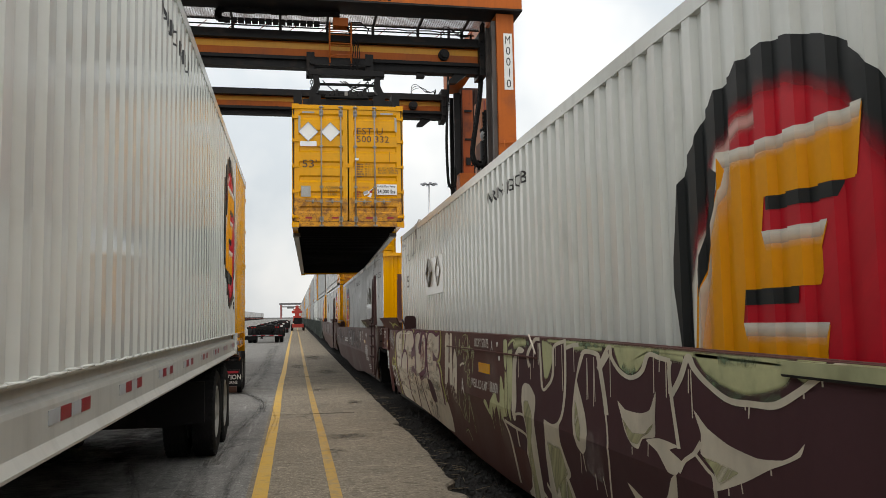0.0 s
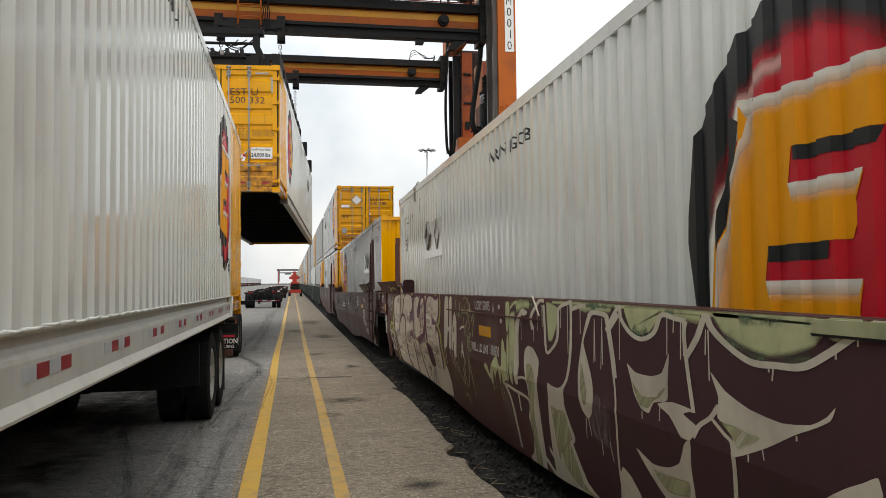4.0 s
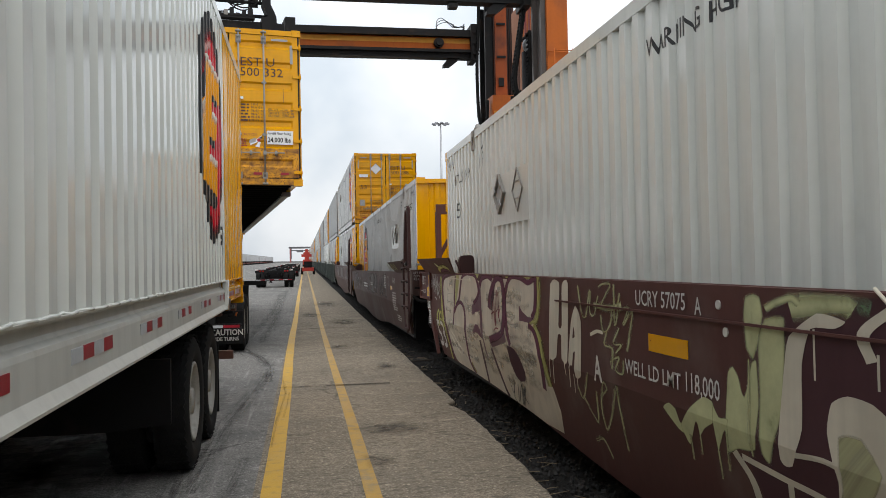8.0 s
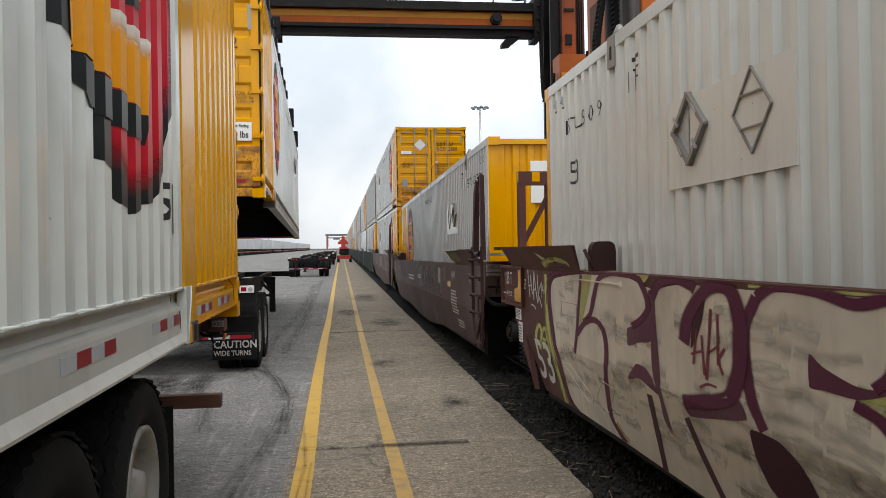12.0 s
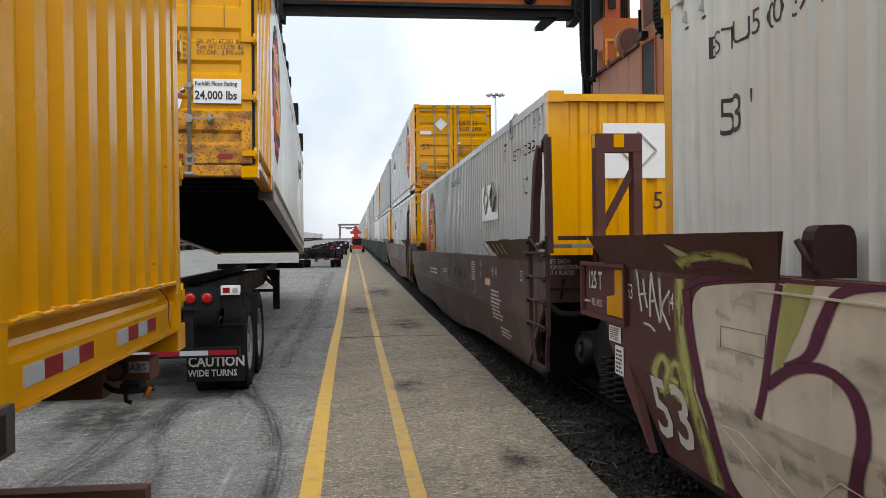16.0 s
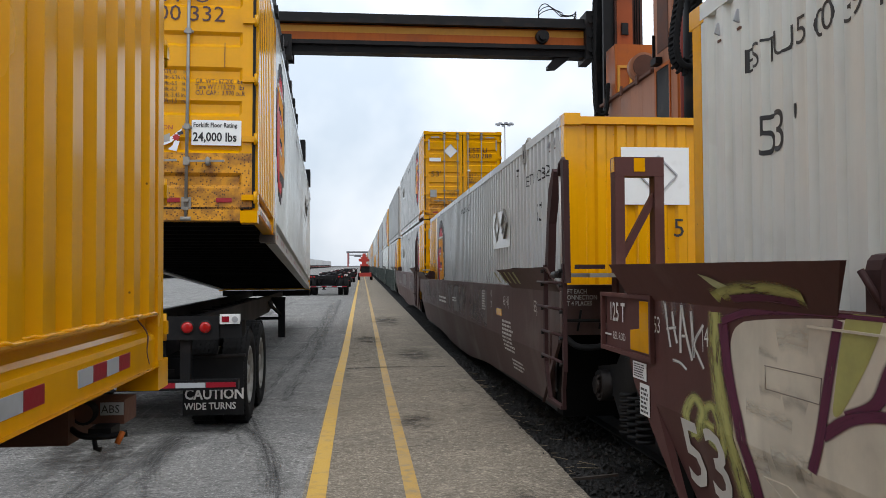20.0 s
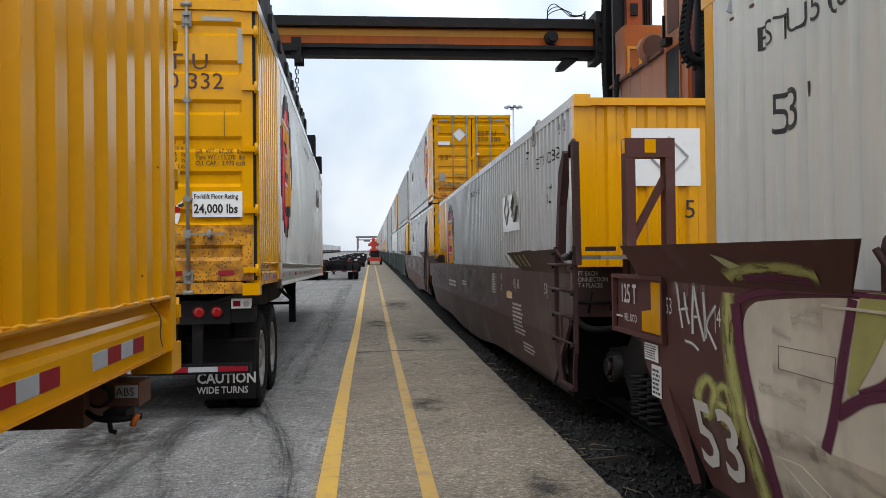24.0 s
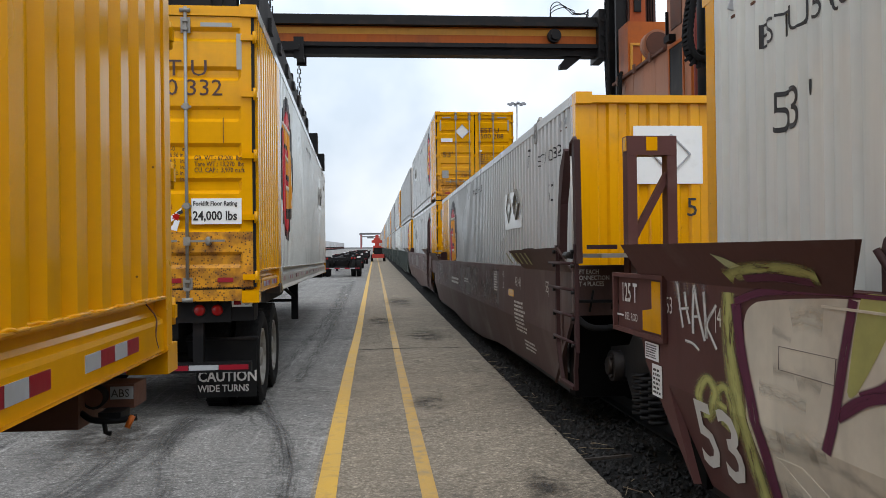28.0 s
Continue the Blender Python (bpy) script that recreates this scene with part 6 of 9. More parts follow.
leg_near = leg(5.98, 6.52, 23.0, 23.9, 10.85, track=0.13)
leg_far = leg(6.52, 7.25, 30.9, 31.9, 10.9, M_legdark, steel=M_grease)
part("leg_plate", box(B(), 6.56, 6.97, 30.86, 30.898, 7.3, 10.8), M_redorange, leg_far, "rusty orange front plate")
for x0, x1, z0, z1 in ((6.66, 6.84, 7.75, 8.05), (6.62, 6.92, 8.75, 8.82), (6.62, 6.92, 9.9, 9.97)):
    part("leg_fitting", box(B(), x0, x1, 30.80, 30.858, z0, z1), M_grease, leg_far, bevel=0.01)
for x in (7.03, 7.09, 7.16):
    part("pipe", rod(B(), (x, 30.86, 7.3), (x, 30.86, 10.8), 0.016, 6), M_black, leg_far)
leg(-7.2, -6.6, 23.0, 23.9, 10.85)
leg(-7.2, -6.5, 30.9, 31.9, 10.9)
bm = B()
for z in (5.2, 5.75, 6.3, 6.85):
    for a, b in (((5.98, 22.95, z), (6.52, 22.95, z)), ((6.1, 22.8, z), (6.56, 22.8, z)), ((6.56, 22.8, z), (6.56, 23.6, z))):
        rod(bm, a, b, 0.012, 5)
for x in (6.10, 6.56):
    rod(bm, (x, 22.8, 4.2), (x, 22.8, 6.9), 0.012, 5)
part("ladder_cage", bm, M_orange, leg_near, "thin orange cage ladder")
# number board
bm = B()
box(bm, 6.19, 6.46, 22.985, 22.999, 8.50, 10.24)
board = part("number_board", bm, M_sticker, leg_near, "white upright number board")
for k, ch in enumerate("M0010"):
    part("lettering", lay(glyphs(ch, 0.37, 0.66 if ch == "M" else 0.85, 0.0), (6.222 if ch == "M" else 6.275 if ch == "1" else 6.245, 22.981, 9.91 - k * 0.337), (1, 0, 0), (0, 0, 1)), M_ink, board)
# top girders and end ties
for y, z in ((23.3, 10.95),):
    bm = B()
    box(bm, -7.3, 6.75, y - 0.45, y + 0.45, z, z + 1.3)
    g = part("top_girder", bm, M_orange, crane, bevel=0.03)
    bm = B()
    box(bm, -7.3, 6.75, y - 0.50, y + 0.50, z - 0.06, z - 0.002)
    part("flange", bm, M_grease, g)
bm = B()
for k in range(9):
    x = 1.55 + k * 0.14
    box(bm, x, x + 0.09, 22.835, 22.849, 11.0 + 0.02 * (k % 2), 11.2)
part("emblem", bm, M_black, crane, "dark emblem on the girder")
for x in (6.0, -6.9):
    bm = B()
    box(bm, x, x + 0.6, 23.76, 31.9, 10.92, 11.7)
    part("end_tie", bm, M_orange, crane)
# gangway with grating and rails under the near girder
gang = part("gangway", box(box(B(), -6.6, 5.9, 24.96, 25.0, 11.000, 11.080), -6.6, 5.9, 23.98, 24.04, 11.000, 11.080), M_grease, crane, "dark steel gangway with see-through grating")
bm = B()
for x in np.arange(-6.5, 5.9, 0.075):
    box(bm, float(x), float(x) + 0.014, 24.041, 24.959, 11.020, 11.045)
for k in range(12):
    box(bm, -6.5, 5.9, 24.10 + k * 0.075, 24.112 + k * 0.075, 11.046, 11.060)
tagged(part("grating", bm, M_steel, gang, "pale steel mesh grating"), kind="stuff")
for k in range(9):
    x = -6.3 + k * 1.45
    part("arm", box(box(B(), x, x + 0.07, 23.76, 25.02, 10.940, 10.999), x - 0.01, x + 0.08, 24.98, 25.05, 10.730, 10.999), M_grease, gang)
bm = B()
for k in range(14):
    bar(bm, (-6 + k * 0.95, 25.6, 10.86), (-5.6 + k * 0.95, 25.6, 11.2), 0.02)
rod(bm, (-6.6, 25.6, 10.85), (5.9, 25.6, 10.85), 0.02, 6)
part("truss_rail", bm, M_redcrane, crane, "thin dark red lattice rail")
# sill, wheels and machinery house on the far side of the train
bm = B()
box(bm, 5.95, 6.9, 22.0, 33.0, 0.9, 1.7)
part("sill_beam", bm, M_orange, crane, bevel=0.03)
bm = B()
box(bm, -7.4, -6.5, 22.0, 33.0, 0.9, 1.7)
part("sill_beam", bm, M_orange, crane, bevel=0.03)
for x in (6.4, -6.95):
    for y in (22.6, 24.2, 30.8, 32.4):
        bm = lathe(B(), [(-0.25, 0.25), (-0.25, 0.6), (-0.2, 0.72), (0.2, 0.72), (0.25, 0.6), (0.25, 0.25)], (x, y, 0.72), "x", 24)
        part("tyre", bm, M_rubber, crane)
house = thing("machinery_house", "faded orange panelled machinery house with a dark window", "machinery house", pose(0, 0, 0))
for y0, y1 in ((27.45, 28.2), (28.22, 28.95), (28.97, 29.7), (29.72, 30.4), (30.42, 31.15)):
    bm = B()
    box(bm, 6.25, 6.5, y0, y1, 1.7, 5.92)
    part("panel", bm, M_pale_orange, house, bevel=0.015)
bm = B()
box(bm, 6.17, 6.9, 27.45, 31.2, 5.921, 5.985)
for y in (28.2, 29.3, 30.6):
    box(bm, 6.13, 6.169, y, y + 0.12, 5.84, 6.05)
part("roof_edge", bm, M_rust, house)
# tall section with a dark window and an inset panel above it
bm = B()
box(bm, 6.25, 6.9, 26.42, 27.44, 1.7, 9.2)
tall = part("tall_panel", bm, M_pale_orange, house, bevel=0.015)
for y0, y1, z0, z1 in ((26.50, 26.56, 3.8, 5.95), (27.28, 27.36, 3.8, 5.95), (26.56, 27.28, 5.88, 5.95)):
    part("window_frame", box(B(), 6.225, 6.249, y0, y1, z0, z1), M_orange, tall)
part("window_pane", box(B(), 6.238, 6.249, 26.561, 27.279, 3.8, 5.879), M_black, tall, "dark window glass")
part("inset_panel", box(B(), 6.236, 6.249, 26.60, 27.20, 6.25, 7.7), M_rust, tall, "rust-brown inset panel")
part("lamp_bracket", box(box(B(), 6.10, 6.249, 26.95, 27.25, 5.98, 6.12), 6.08, 6.14, 27.05, 27.09, 6.121, 6.6), M_grease, tall)
bm = B()
box(bm, 6.25, 7.3, 30.1, 30.85, 5.986, 7.29)
ebox = part("engine_box", bm, M_orange, house, "orange steel equipment box", bevel=0.02)
part("door_frame", box(box(box(B(), 6.30, 6.36, 30.06, 30.099, 6.0, 6.75), 6.60, 6.66, 30.06, 30.099, 6.0, 6.75), 6.361, 6.599, 30.06, 30.099, 6.69, 6.75), M_amber, ebox)
bm = B()
rod(bm, (6.42, 28.75, 6.32), (6.42, 28.50, 6.32), 0.33, 24)
drum = part("cable_drum", bm, M_pale_orange, house, "round pale orange cable drum", bevel=0.015)
part("drum_face", rod(B(), (6.42, 28.499, 6.32), (6.42, 28.47, 6.32), 0.27, 24), M_rust, drum, "rust-brown drum face")
for k in range(5):
    part("pipe", rod(B(), (6.30, 25.45 + k * 0.19, 2.0), (6.30, 25.45 + k * 0.19, 9.0), 0.05 if k % 2 else 0.035, 8), M_redcrane if k % 2 else M_orange, house)
# exhaust with flood lamp between the legs
bm = B()
rod(bm, (5.98, 24.75, 4.0), (5.98, 24.75, 7.30), 0.175, 18)
rod(bm, (5.98, 24.75, 7.30), (5.98, 24.75, 7.62), 0.12, 16)
rod(bm, (5.98, 24.75, 7.62), (5.98, 24.75, 7.70), 0.175, 16)
rod(bm, (5.98, 24.75, 7.70), (5.98, 24.75, 7.76), 0.10, 12)
part("exhaust_pipe", bm, M_grease, house, "sooty exhaust stack")
bm = lathe(B(), [(-0.16, 0.0), (-0.15, 0.12), (-0.1, 0.2), (0.0, 0.22)], (5.99, 24.56, 7.44), "y", 20)
part("flood_lamp", bm, M_steel, house)


def hoist_beam(name_label, home, depth):
    """A hoist beam: amber web between dark flanges, with guide heads at both ends, origin at its underside."""
    b = thing("hoist_beam", name_label, "crane beam", pose(*home), "hoist beams")
    L0, L1 = -6.5, 5.65
    bm = B()
    box(bm, L0, L1, -0.14, 0.14, depth * 0.28, depth * 0.72)
    part("web", bm, M_orange, b)
    bm = B()
    box(bm, L0, L1, -0.146, -0.1405, depth * 0.52, depth * 0.68)
    part("web_stripe", bm, M_amber, b)
    for z0, z1, wd in ((0.0, depth * 0.28, 0.30), (depth * 0.72, depth, 0.34)):
        bm = B()
        box(bm, L0, L1, -wd, wd, z0 if z0 > 0 else z1 - 0.10, z1 if z0 == 0 else z0 + 0.10)
        box(bm, L0, L1, -wd * 0.6, wd * 0.6, z0, z1)
        part("flange", bm, M_grease, b)
    for x, s in ((L1, 1), (L0, -1)):
        bm = B()
        box(bm, *sorted((x, x + s * 0.22)), -0.42, 0.42, -0.10, depth + 0.15)
        for z in (0.12, depth * 0.5, depth - 0.12):
            rod(bm, (x + s * 0.10, -0.48, z), (x + s * 0.10, 0.48, z), 0.06, 10)
        part("guide_head", bm, M_grease, b)
    bm = B()
    rod(bm, (4.55, -0.30, depth * 0.5), (4.55, -0.15, depth * 0.5), 0.17, 16)
    rod(bm, (4.55, -0.40, depth * 0.5 - 0.02), (4.55, -0.30, depth * 0.5 - 0.02), 0.10, 12)
    part("sheave", bm, M_grease, b, "greasy round sheave")
    bm = B()
    prism(bm, [(4.9, 0.0), (5.3, 0.0), (4.95, -0.28), (4.72, -0.30), (4.72, -0.20)], -0.12, 0.12, "y")
    part("hook_bracket", bm, M_grease, b)
    bm = B()
    for k in range(3):
        q = 0.07 * k
        tube(bm, smooth_path([(4.56, 0.0, depth - 0.2), (4.52, 0.02, depth + 0.28 - q), (4.70 + q, 0, depth + 0.44 - q), (4.98 + q, 0, depth + 0.22), (5.12, 0, depth + 0.12 + 0.4 * q), (5.40 - q, 0.03, depth + 0.16), (5.50, 0, depth + 0.26 - q), (5.42, 0, depth + 0.02)], 5), 0.012, 5)
    part("hose_loop", bm, M_rubber, b, "looped black hydraulic hoses")
    return b


beam_near = hoist_beam("orange and black hoist beam hung between crane legs", BEAM_NEAR, 1.12)
beam_far = hoist_beam("orange and black hoist beam hung between crane legs", BEAM_FAR, 0.98)
bm = B()
rod(bm, (-6.5, -0.30, 1.19), (5.5, -0.30, 1.19), 0.022, 6)
tube(bm, [(0.6 + 0.35 * i, -0.32, 1.26 + 0.02 * math.sin(i * 2.1)) for i in range(14)], 0.018, 6)
part("conduit", bm, M_grease, beam_near, "thin dark conduits")
bm = B()
for x in (-3.3, 3.7):
    box(bm, x, x + 0.24, -0.2, 0.05, -0.16, -0.05)
part("lamp", bm, M_grease, beam_near)
# energy chains that hang in loops beside the right-hand legs
def energy_chain(y, pts, half, thick):
    bm = B()
    path = smooth_path([(x, y, z) for x, z in pts], 9)
    run, links = 0.0, []
    for a, b in zip(path, path[1:]):
        run += (b - a).length
        if run > 0.06:
            links.append((a, b))
            run = 0.0
    for a, b in links:
        d = (b - a).normalized()
        mid = (a + b) / 2
        bar(bm, mid - d * 0.024, mid + d * 0.024, thick, half * 2)
    for off in (-half * 0.8, half * 0.8):
        tube(bm, [p + Vector((0, off, 0)) for p in path[::2]], thick * 0.5, 6)
    return part("energy_chain", bm, M_rubber, crane, "black cable chain hanging in a loop")


chain_near = energy_chain(24.40, [(5.98, 13.2), (5.86, 10.6), (5.78, 9.0), (5.64, 8.0), (5.49, 7.04), (5.50, 6.65), (5.60, 6.48), (5.76, 6.46), (5.86, 6.62), (5.90, 7.2), (5.90, 8.2)], 0.14, 0.11)
chain_far = energy_chain(30.45, [(5.98, 13.2), (5.90, 10.6), (5.87, 10.0), (5.81, 8.6), (5.84, 7.2), (5.90, 6.85), (6.02, 6.80), (6.12, 6.95), (6.16, 7.6)], 0.09, 0.08)


def make_trolley(label, home, depth, festoon):
    """A trolley that rides on a hoist beam and carries the grapple chains; origin on the beam's underside."""
    t = thing("hoist_trolley", label, "trolley", pose(0, home[1], home[2]), "hoist trolleys")
    for s in (-1, 1):
        bm = B()
        box(bm, s * 0.88 - 0.09, s * 0.88 + 0.09, -0.40, 0.40, -0.10, -0.01)
        box(bm, s * 0.88 - 0.12, s * 0.88 + 0.12, -0.44, -0.35, -0.16, depth * 0.36)
        box(bm, s * 0.88 - 0.12, s * 0.88 + 0.12, 0.35, 0.44, -0.16, depth * 0.36)
        part("carriage", bm, M_grease, t)
        bm = B()
        for k in range(8):
            lathe_z = -0.22 - k * 0.11
            bar(bm, (s * 0.85 - 0.035 * (k % 2), 0.035 * (1 - k % 2), lathe_z), (s * 0.85 - 0.035 * (k % 2), 0.035 * (1 - k % 2), lathe_z - 0.13), 0.022)
            bar(bm, (s * 0.85 + 0.035 * (k % 2), -0.035 * (1 - k % 2), lathe_z), (s * 0.85 + 0.035 * (k % 2), -0.035 * (1 - k % 2), lathe_z - 0.13), 0.022)
        part("chain", bm, M_grease, t, "greasy hoist chain")
    bm = B()
    box(bm, -0.9, 0.9, -0.52, -0.42, 0.02, 0.16)
    part("spreader_link", bm, M_grease, t)
    if festoon:
        bm = B()
        for x in (-0.32, 0.32):
            for y in (-0.75, -0.50):
                rod(bm, (x, y, 0.0), (x, y, 1.25), 0.022, 6)
        for z in (0.25, 0.6, 0.95):
            for y in (-0.75, -0.50):
                rod(bm, (-0.32, y, z), (0.32, y, z), 0.016, 5)
        part("mast_cage", bm, M_orange, t, "rusty orange lattice mast")
        bm = B()
        box(bm, -0.22, 0.22, -0.82, -0.45, 1.12, 1.36)
        part("junction_box", bm, M_orange, t, bevel=0.015)
        bm = B()
        for i in range(42):
            if i < 22:
                p = (-0.1 - i * 0.155, -0.62, 1.52 + 0.012 * math.sin(i))
            elif i < 28:
                a = (i - 21) / 7 * math.pi
                p = (-3.40 - 0.17 * math.sin(a), -0.62, 1.36 + 0.16 * math.cos(a))
            else:
                p = (-3.3 + (i - 28) * 0.2, -0.62, 1.20)
            box(bm, p[0] - 0.085, p[0] + 0.085, p[1] - 0.09, p[1] + 0.09, p[2] - 0.06, p[2] + 0.06)
        tagged(part("cable_carrier", bm, M_rubber, t, "black cable carrier chain", bevel=0.01), kind="stuff")
        bm = B()
        for k in range(4):
            pts = [(0.15 + 0.1 * k * i / 12 + 0.25 * math.sin(math.pi * i / 12), -0.70, 1.2 - 1.5 * i / 12 + 0.1 * math.sin(i + k)) for i in range(13)]
            tube(bm, pts, 0.014, 5)
        tube(bm, [(0.25, -0.65, 1.28), (0.6, -0.65, 1.30), (0.85, -0.65, 1.1), (0.78, -0.65, 0.9), (0.45, -0.65, 0.95)], 0.022, 6)
        part("hose_loom", bm, M_rubber, t)
    return t


trolley_near = make_trolley("near hoist trolley with lattice mast and hoses", BEAM_NEAR, 1.12, True)
trolley_far = make_trolley("hoist trolley with chains on the rear beam", BEAM_FAR, 0.98, False)

# grapple that grips the container by its top, origin at the near end of the container's roof
grapple = thing("container_grapple", "black steel container grapple with hydraulic hoses", "spreader", pose(0, 18.65, 9.0))
bm = B()
for s in (-1, 1):
    box(bm, s * 0.72 - 0.10, s * 0.72 + 0.10, 0.25, 15.9, 0.02, 0.30)
part("spine", bm, M_black, grapple, bevel=0.01)
bm = B()
for s in (-1, 1):
    prism(bm, [(s * 0.92, 0.05), (s * 0.90, 0.36), (s * 0.80, 0.58), (s * 0.80, 0.70), (s * 0.80, 0.83), (s * 0.68, 0.83), (s * 0.64, 0.60), (s * 0.74, 0.36), (s * 0.66, 0.30), (s * 0.66, 0.05)], 0.35, 0.62, "y")
box(bm, -0.90, 0.90, 0.33, 0.60, 0.82, 0.95)
for z in (0.36, 0.62):
    rod(bm, (-0.8, 0.45, z), (0.8, 0.45, z), 0.035, 8)
part("end_frame", bm, M_black, grapple, "black arched end frame", bevel=0.01)
bm = B()
for s in (-1, 1):
    prism(bm, [(s * 0.92, 0.05), (s * 0.90, 0.36), (s * 0.80, 0.58), (s * 0.80, 0.70), (s * 0.80, 0.83), (s * 0.68, 0.83), (s * 0.64, 0.60), (s * 0.74, 0.36), (s * 0.66, 0.30), (s * 0.66, 0.05)], 12.1, 12.4, "y")
box(bm, -0.88, 0.88, 12.1, 12.36, 0.84, 0.985)
part("end_frame", bm, M_black, grapple)
bm = B()
for y in (0.5, 5.6, 12.2, 15.6):
    box(bm, -1.05, 1.05, y - 0.1, y + 0.1, 0.04, 0.24)
part("cross_arm", bm, M_black, grapple)
for s in (-1, 1):
    bm = B()
    prism(bm, [(0.45, 0.02), (0.45, 0.40), (1.2, 0.46), (4.6, 0.34), (8.6, 0.34), (9.0, 0.02)], s * 1.08, s * 1.27, "x")
    arm = part("side_arm", bm, M_black, grapple, bevel=0.01)
    for k in range(7):
        y = 1.3 + k * 1.1
        part("arm_clamp", box(B(), *sorted((s * 1.272, s * 1.31)), y, y + 0.22, 0.10 + 0.05 * (k % 2), 0.26), M_grease, arm, bevel=0.01)
        part("arm_hose", tube(B(), smooth_path([(s * 1.20, y + 0.1, 0.36), (s * 1.24, y + 0.4, 0.46 - 0.04 * (k % 3)), (s * 1.22, y + 0.8, 0.44), (s * 1.20, y + 1.1, 0.36)], 4), 0.018, 5), M_rubber, arm)
    for y in (11.0, 14.7):
        bm = B()
        box(bm, *sorted((s * 1.12, s * 1.34)), y, y + 0.38, 0.0, 0.45)
        part("folded_leg", bm, M_black, grapple, "folded black grapple leg", bevel=0.03)
bm = B()
rngh = random.Random(5)
for k in range(4):
    x0, x1 = rngh.uniform(-0.6, 0.1), rngh.uniform(0.0, 0.7)
    pts = [(x0 + (x1 - x0) * i / 12, 0.42, 0.70 - (0.15 + 0.05 * k) * math.sin(math.pi * i / 12)) for i in range(13)]
    tube(bm, pts, 0.013, 5)
part("hose_loom", bm, M_rubber, grapple, "drooping black hydraulic hoses")
bm = B()
box(bm, -0.52, 0.50, 0.31, 0.49, 0.27, 0.31)
block = part("valve_block", bm, M_grease, grapple)
for k in range(9):
    x = -0.5 + k * 0.11
    part("valve", box(B(), x, x + 0.07, 0.30, 0.5, 0.311, 0.36 + 0.05 * (k % 3)), M_rod if k == 4 else M_grease, block)

# ---------- distance ----------
def light_mast(x, y, h, label="tall steel yard light mast with a ring of lamps"):
    m = thing("light_mast", label, "light mast", pose(x, y, -0.14), "yard lights")
    part("pole", rod(B(), (0, 0, 0), (0, 0, h), 0.34, 10, 0.14), M_steel, m)
    bm = B()
    for k in range(8):
        a = k * math.tau / 8
        bar(bm, (0, 0, h - 0.2), (1.4 * math.cos(a), 1.4 * math.sin(a), h - 0.15), 0.08)
    part("ring_arms", bm, M_grease, m)
    for k in range(8):
        a = k * math.tau / 8
        bm = B()
        box(bm, 1.5 * math.cos(a) - 0.28, 1.5 * math.cos(a) + 0.28, 1.5 * math.sin(a) - 0.28, 1.5 * math.sin(a) + 0.28, h - 0.35, h - 0.05)
        part("lamp_head", bm, M_fargrey, m)
    return m


light_mast(27.6, 165, 29.3)

# a long row of parked white trailers on the far tracks
tr = thing("parked_trailer", "distant white box trailer on a rail car across the yard", "trailer", pose(-28, 118, -0.14), "parked trailers")
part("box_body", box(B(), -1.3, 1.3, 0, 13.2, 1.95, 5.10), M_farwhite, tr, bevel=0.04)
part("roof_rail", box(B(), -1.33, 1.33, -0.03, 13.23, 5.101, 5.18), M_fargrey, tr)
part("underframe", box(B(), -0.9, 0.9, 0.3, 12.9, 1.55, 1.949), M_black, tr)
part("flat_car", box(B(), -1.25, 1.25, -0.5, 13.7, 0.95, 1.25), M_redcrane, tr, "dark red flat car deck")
for y in (2.4, 11.0):
    part("stand", box(B(), -1.0, 1.0, y, y + 0.5, 1.251, 1.549), M_black, tr)
for y in (1.6, 3.0, 10.2, 11.6):
    part("wheel", rod(B(), (-1.2, y, 0.45), (1.2, y, 0.45), 0.45, 14), M_black, tr)
rngf = random.Random(21)
for k in range(1, 42):
    copy_thing(tr, pose(-28 + rngf.uniform(-0.3, 0.3), 118 + k * 14.3 + (4 if k % 5 == 0 else 0), -0.14))
for k in range(10):
    copy_thing(tr, pose(-38 - rngf.uniform(0, 2), 240 + k * 33, -0.14, 0, 0, rngf.uniform(-1, 1)))

# second gantry crane far down the lane
far_crane = thing("gantry_crane", "distant reddish gantry crane over the lane", "crane", pose(-2.4, 635, -0.14))
for x in (-8.2, 8.2):
    for y in (0, 9):
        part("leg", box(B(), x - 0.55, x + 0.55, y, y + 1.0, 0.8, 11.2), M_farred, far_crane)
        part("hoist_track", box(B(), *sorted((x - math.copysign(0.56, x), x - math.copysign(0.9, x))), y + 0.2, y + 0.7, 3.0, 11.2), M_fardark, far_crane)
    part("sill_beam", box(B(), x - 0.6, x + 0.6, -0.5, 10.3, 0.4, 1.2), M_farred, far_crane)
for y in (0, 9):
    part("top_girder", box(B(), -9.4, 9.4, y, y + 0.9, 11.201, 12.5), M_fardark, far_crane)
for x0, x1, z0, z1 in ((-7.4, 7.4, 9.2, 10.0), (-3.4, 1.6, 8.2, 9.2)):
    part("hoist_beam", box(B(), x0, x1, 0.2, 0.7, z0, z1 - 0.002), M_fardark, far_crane)

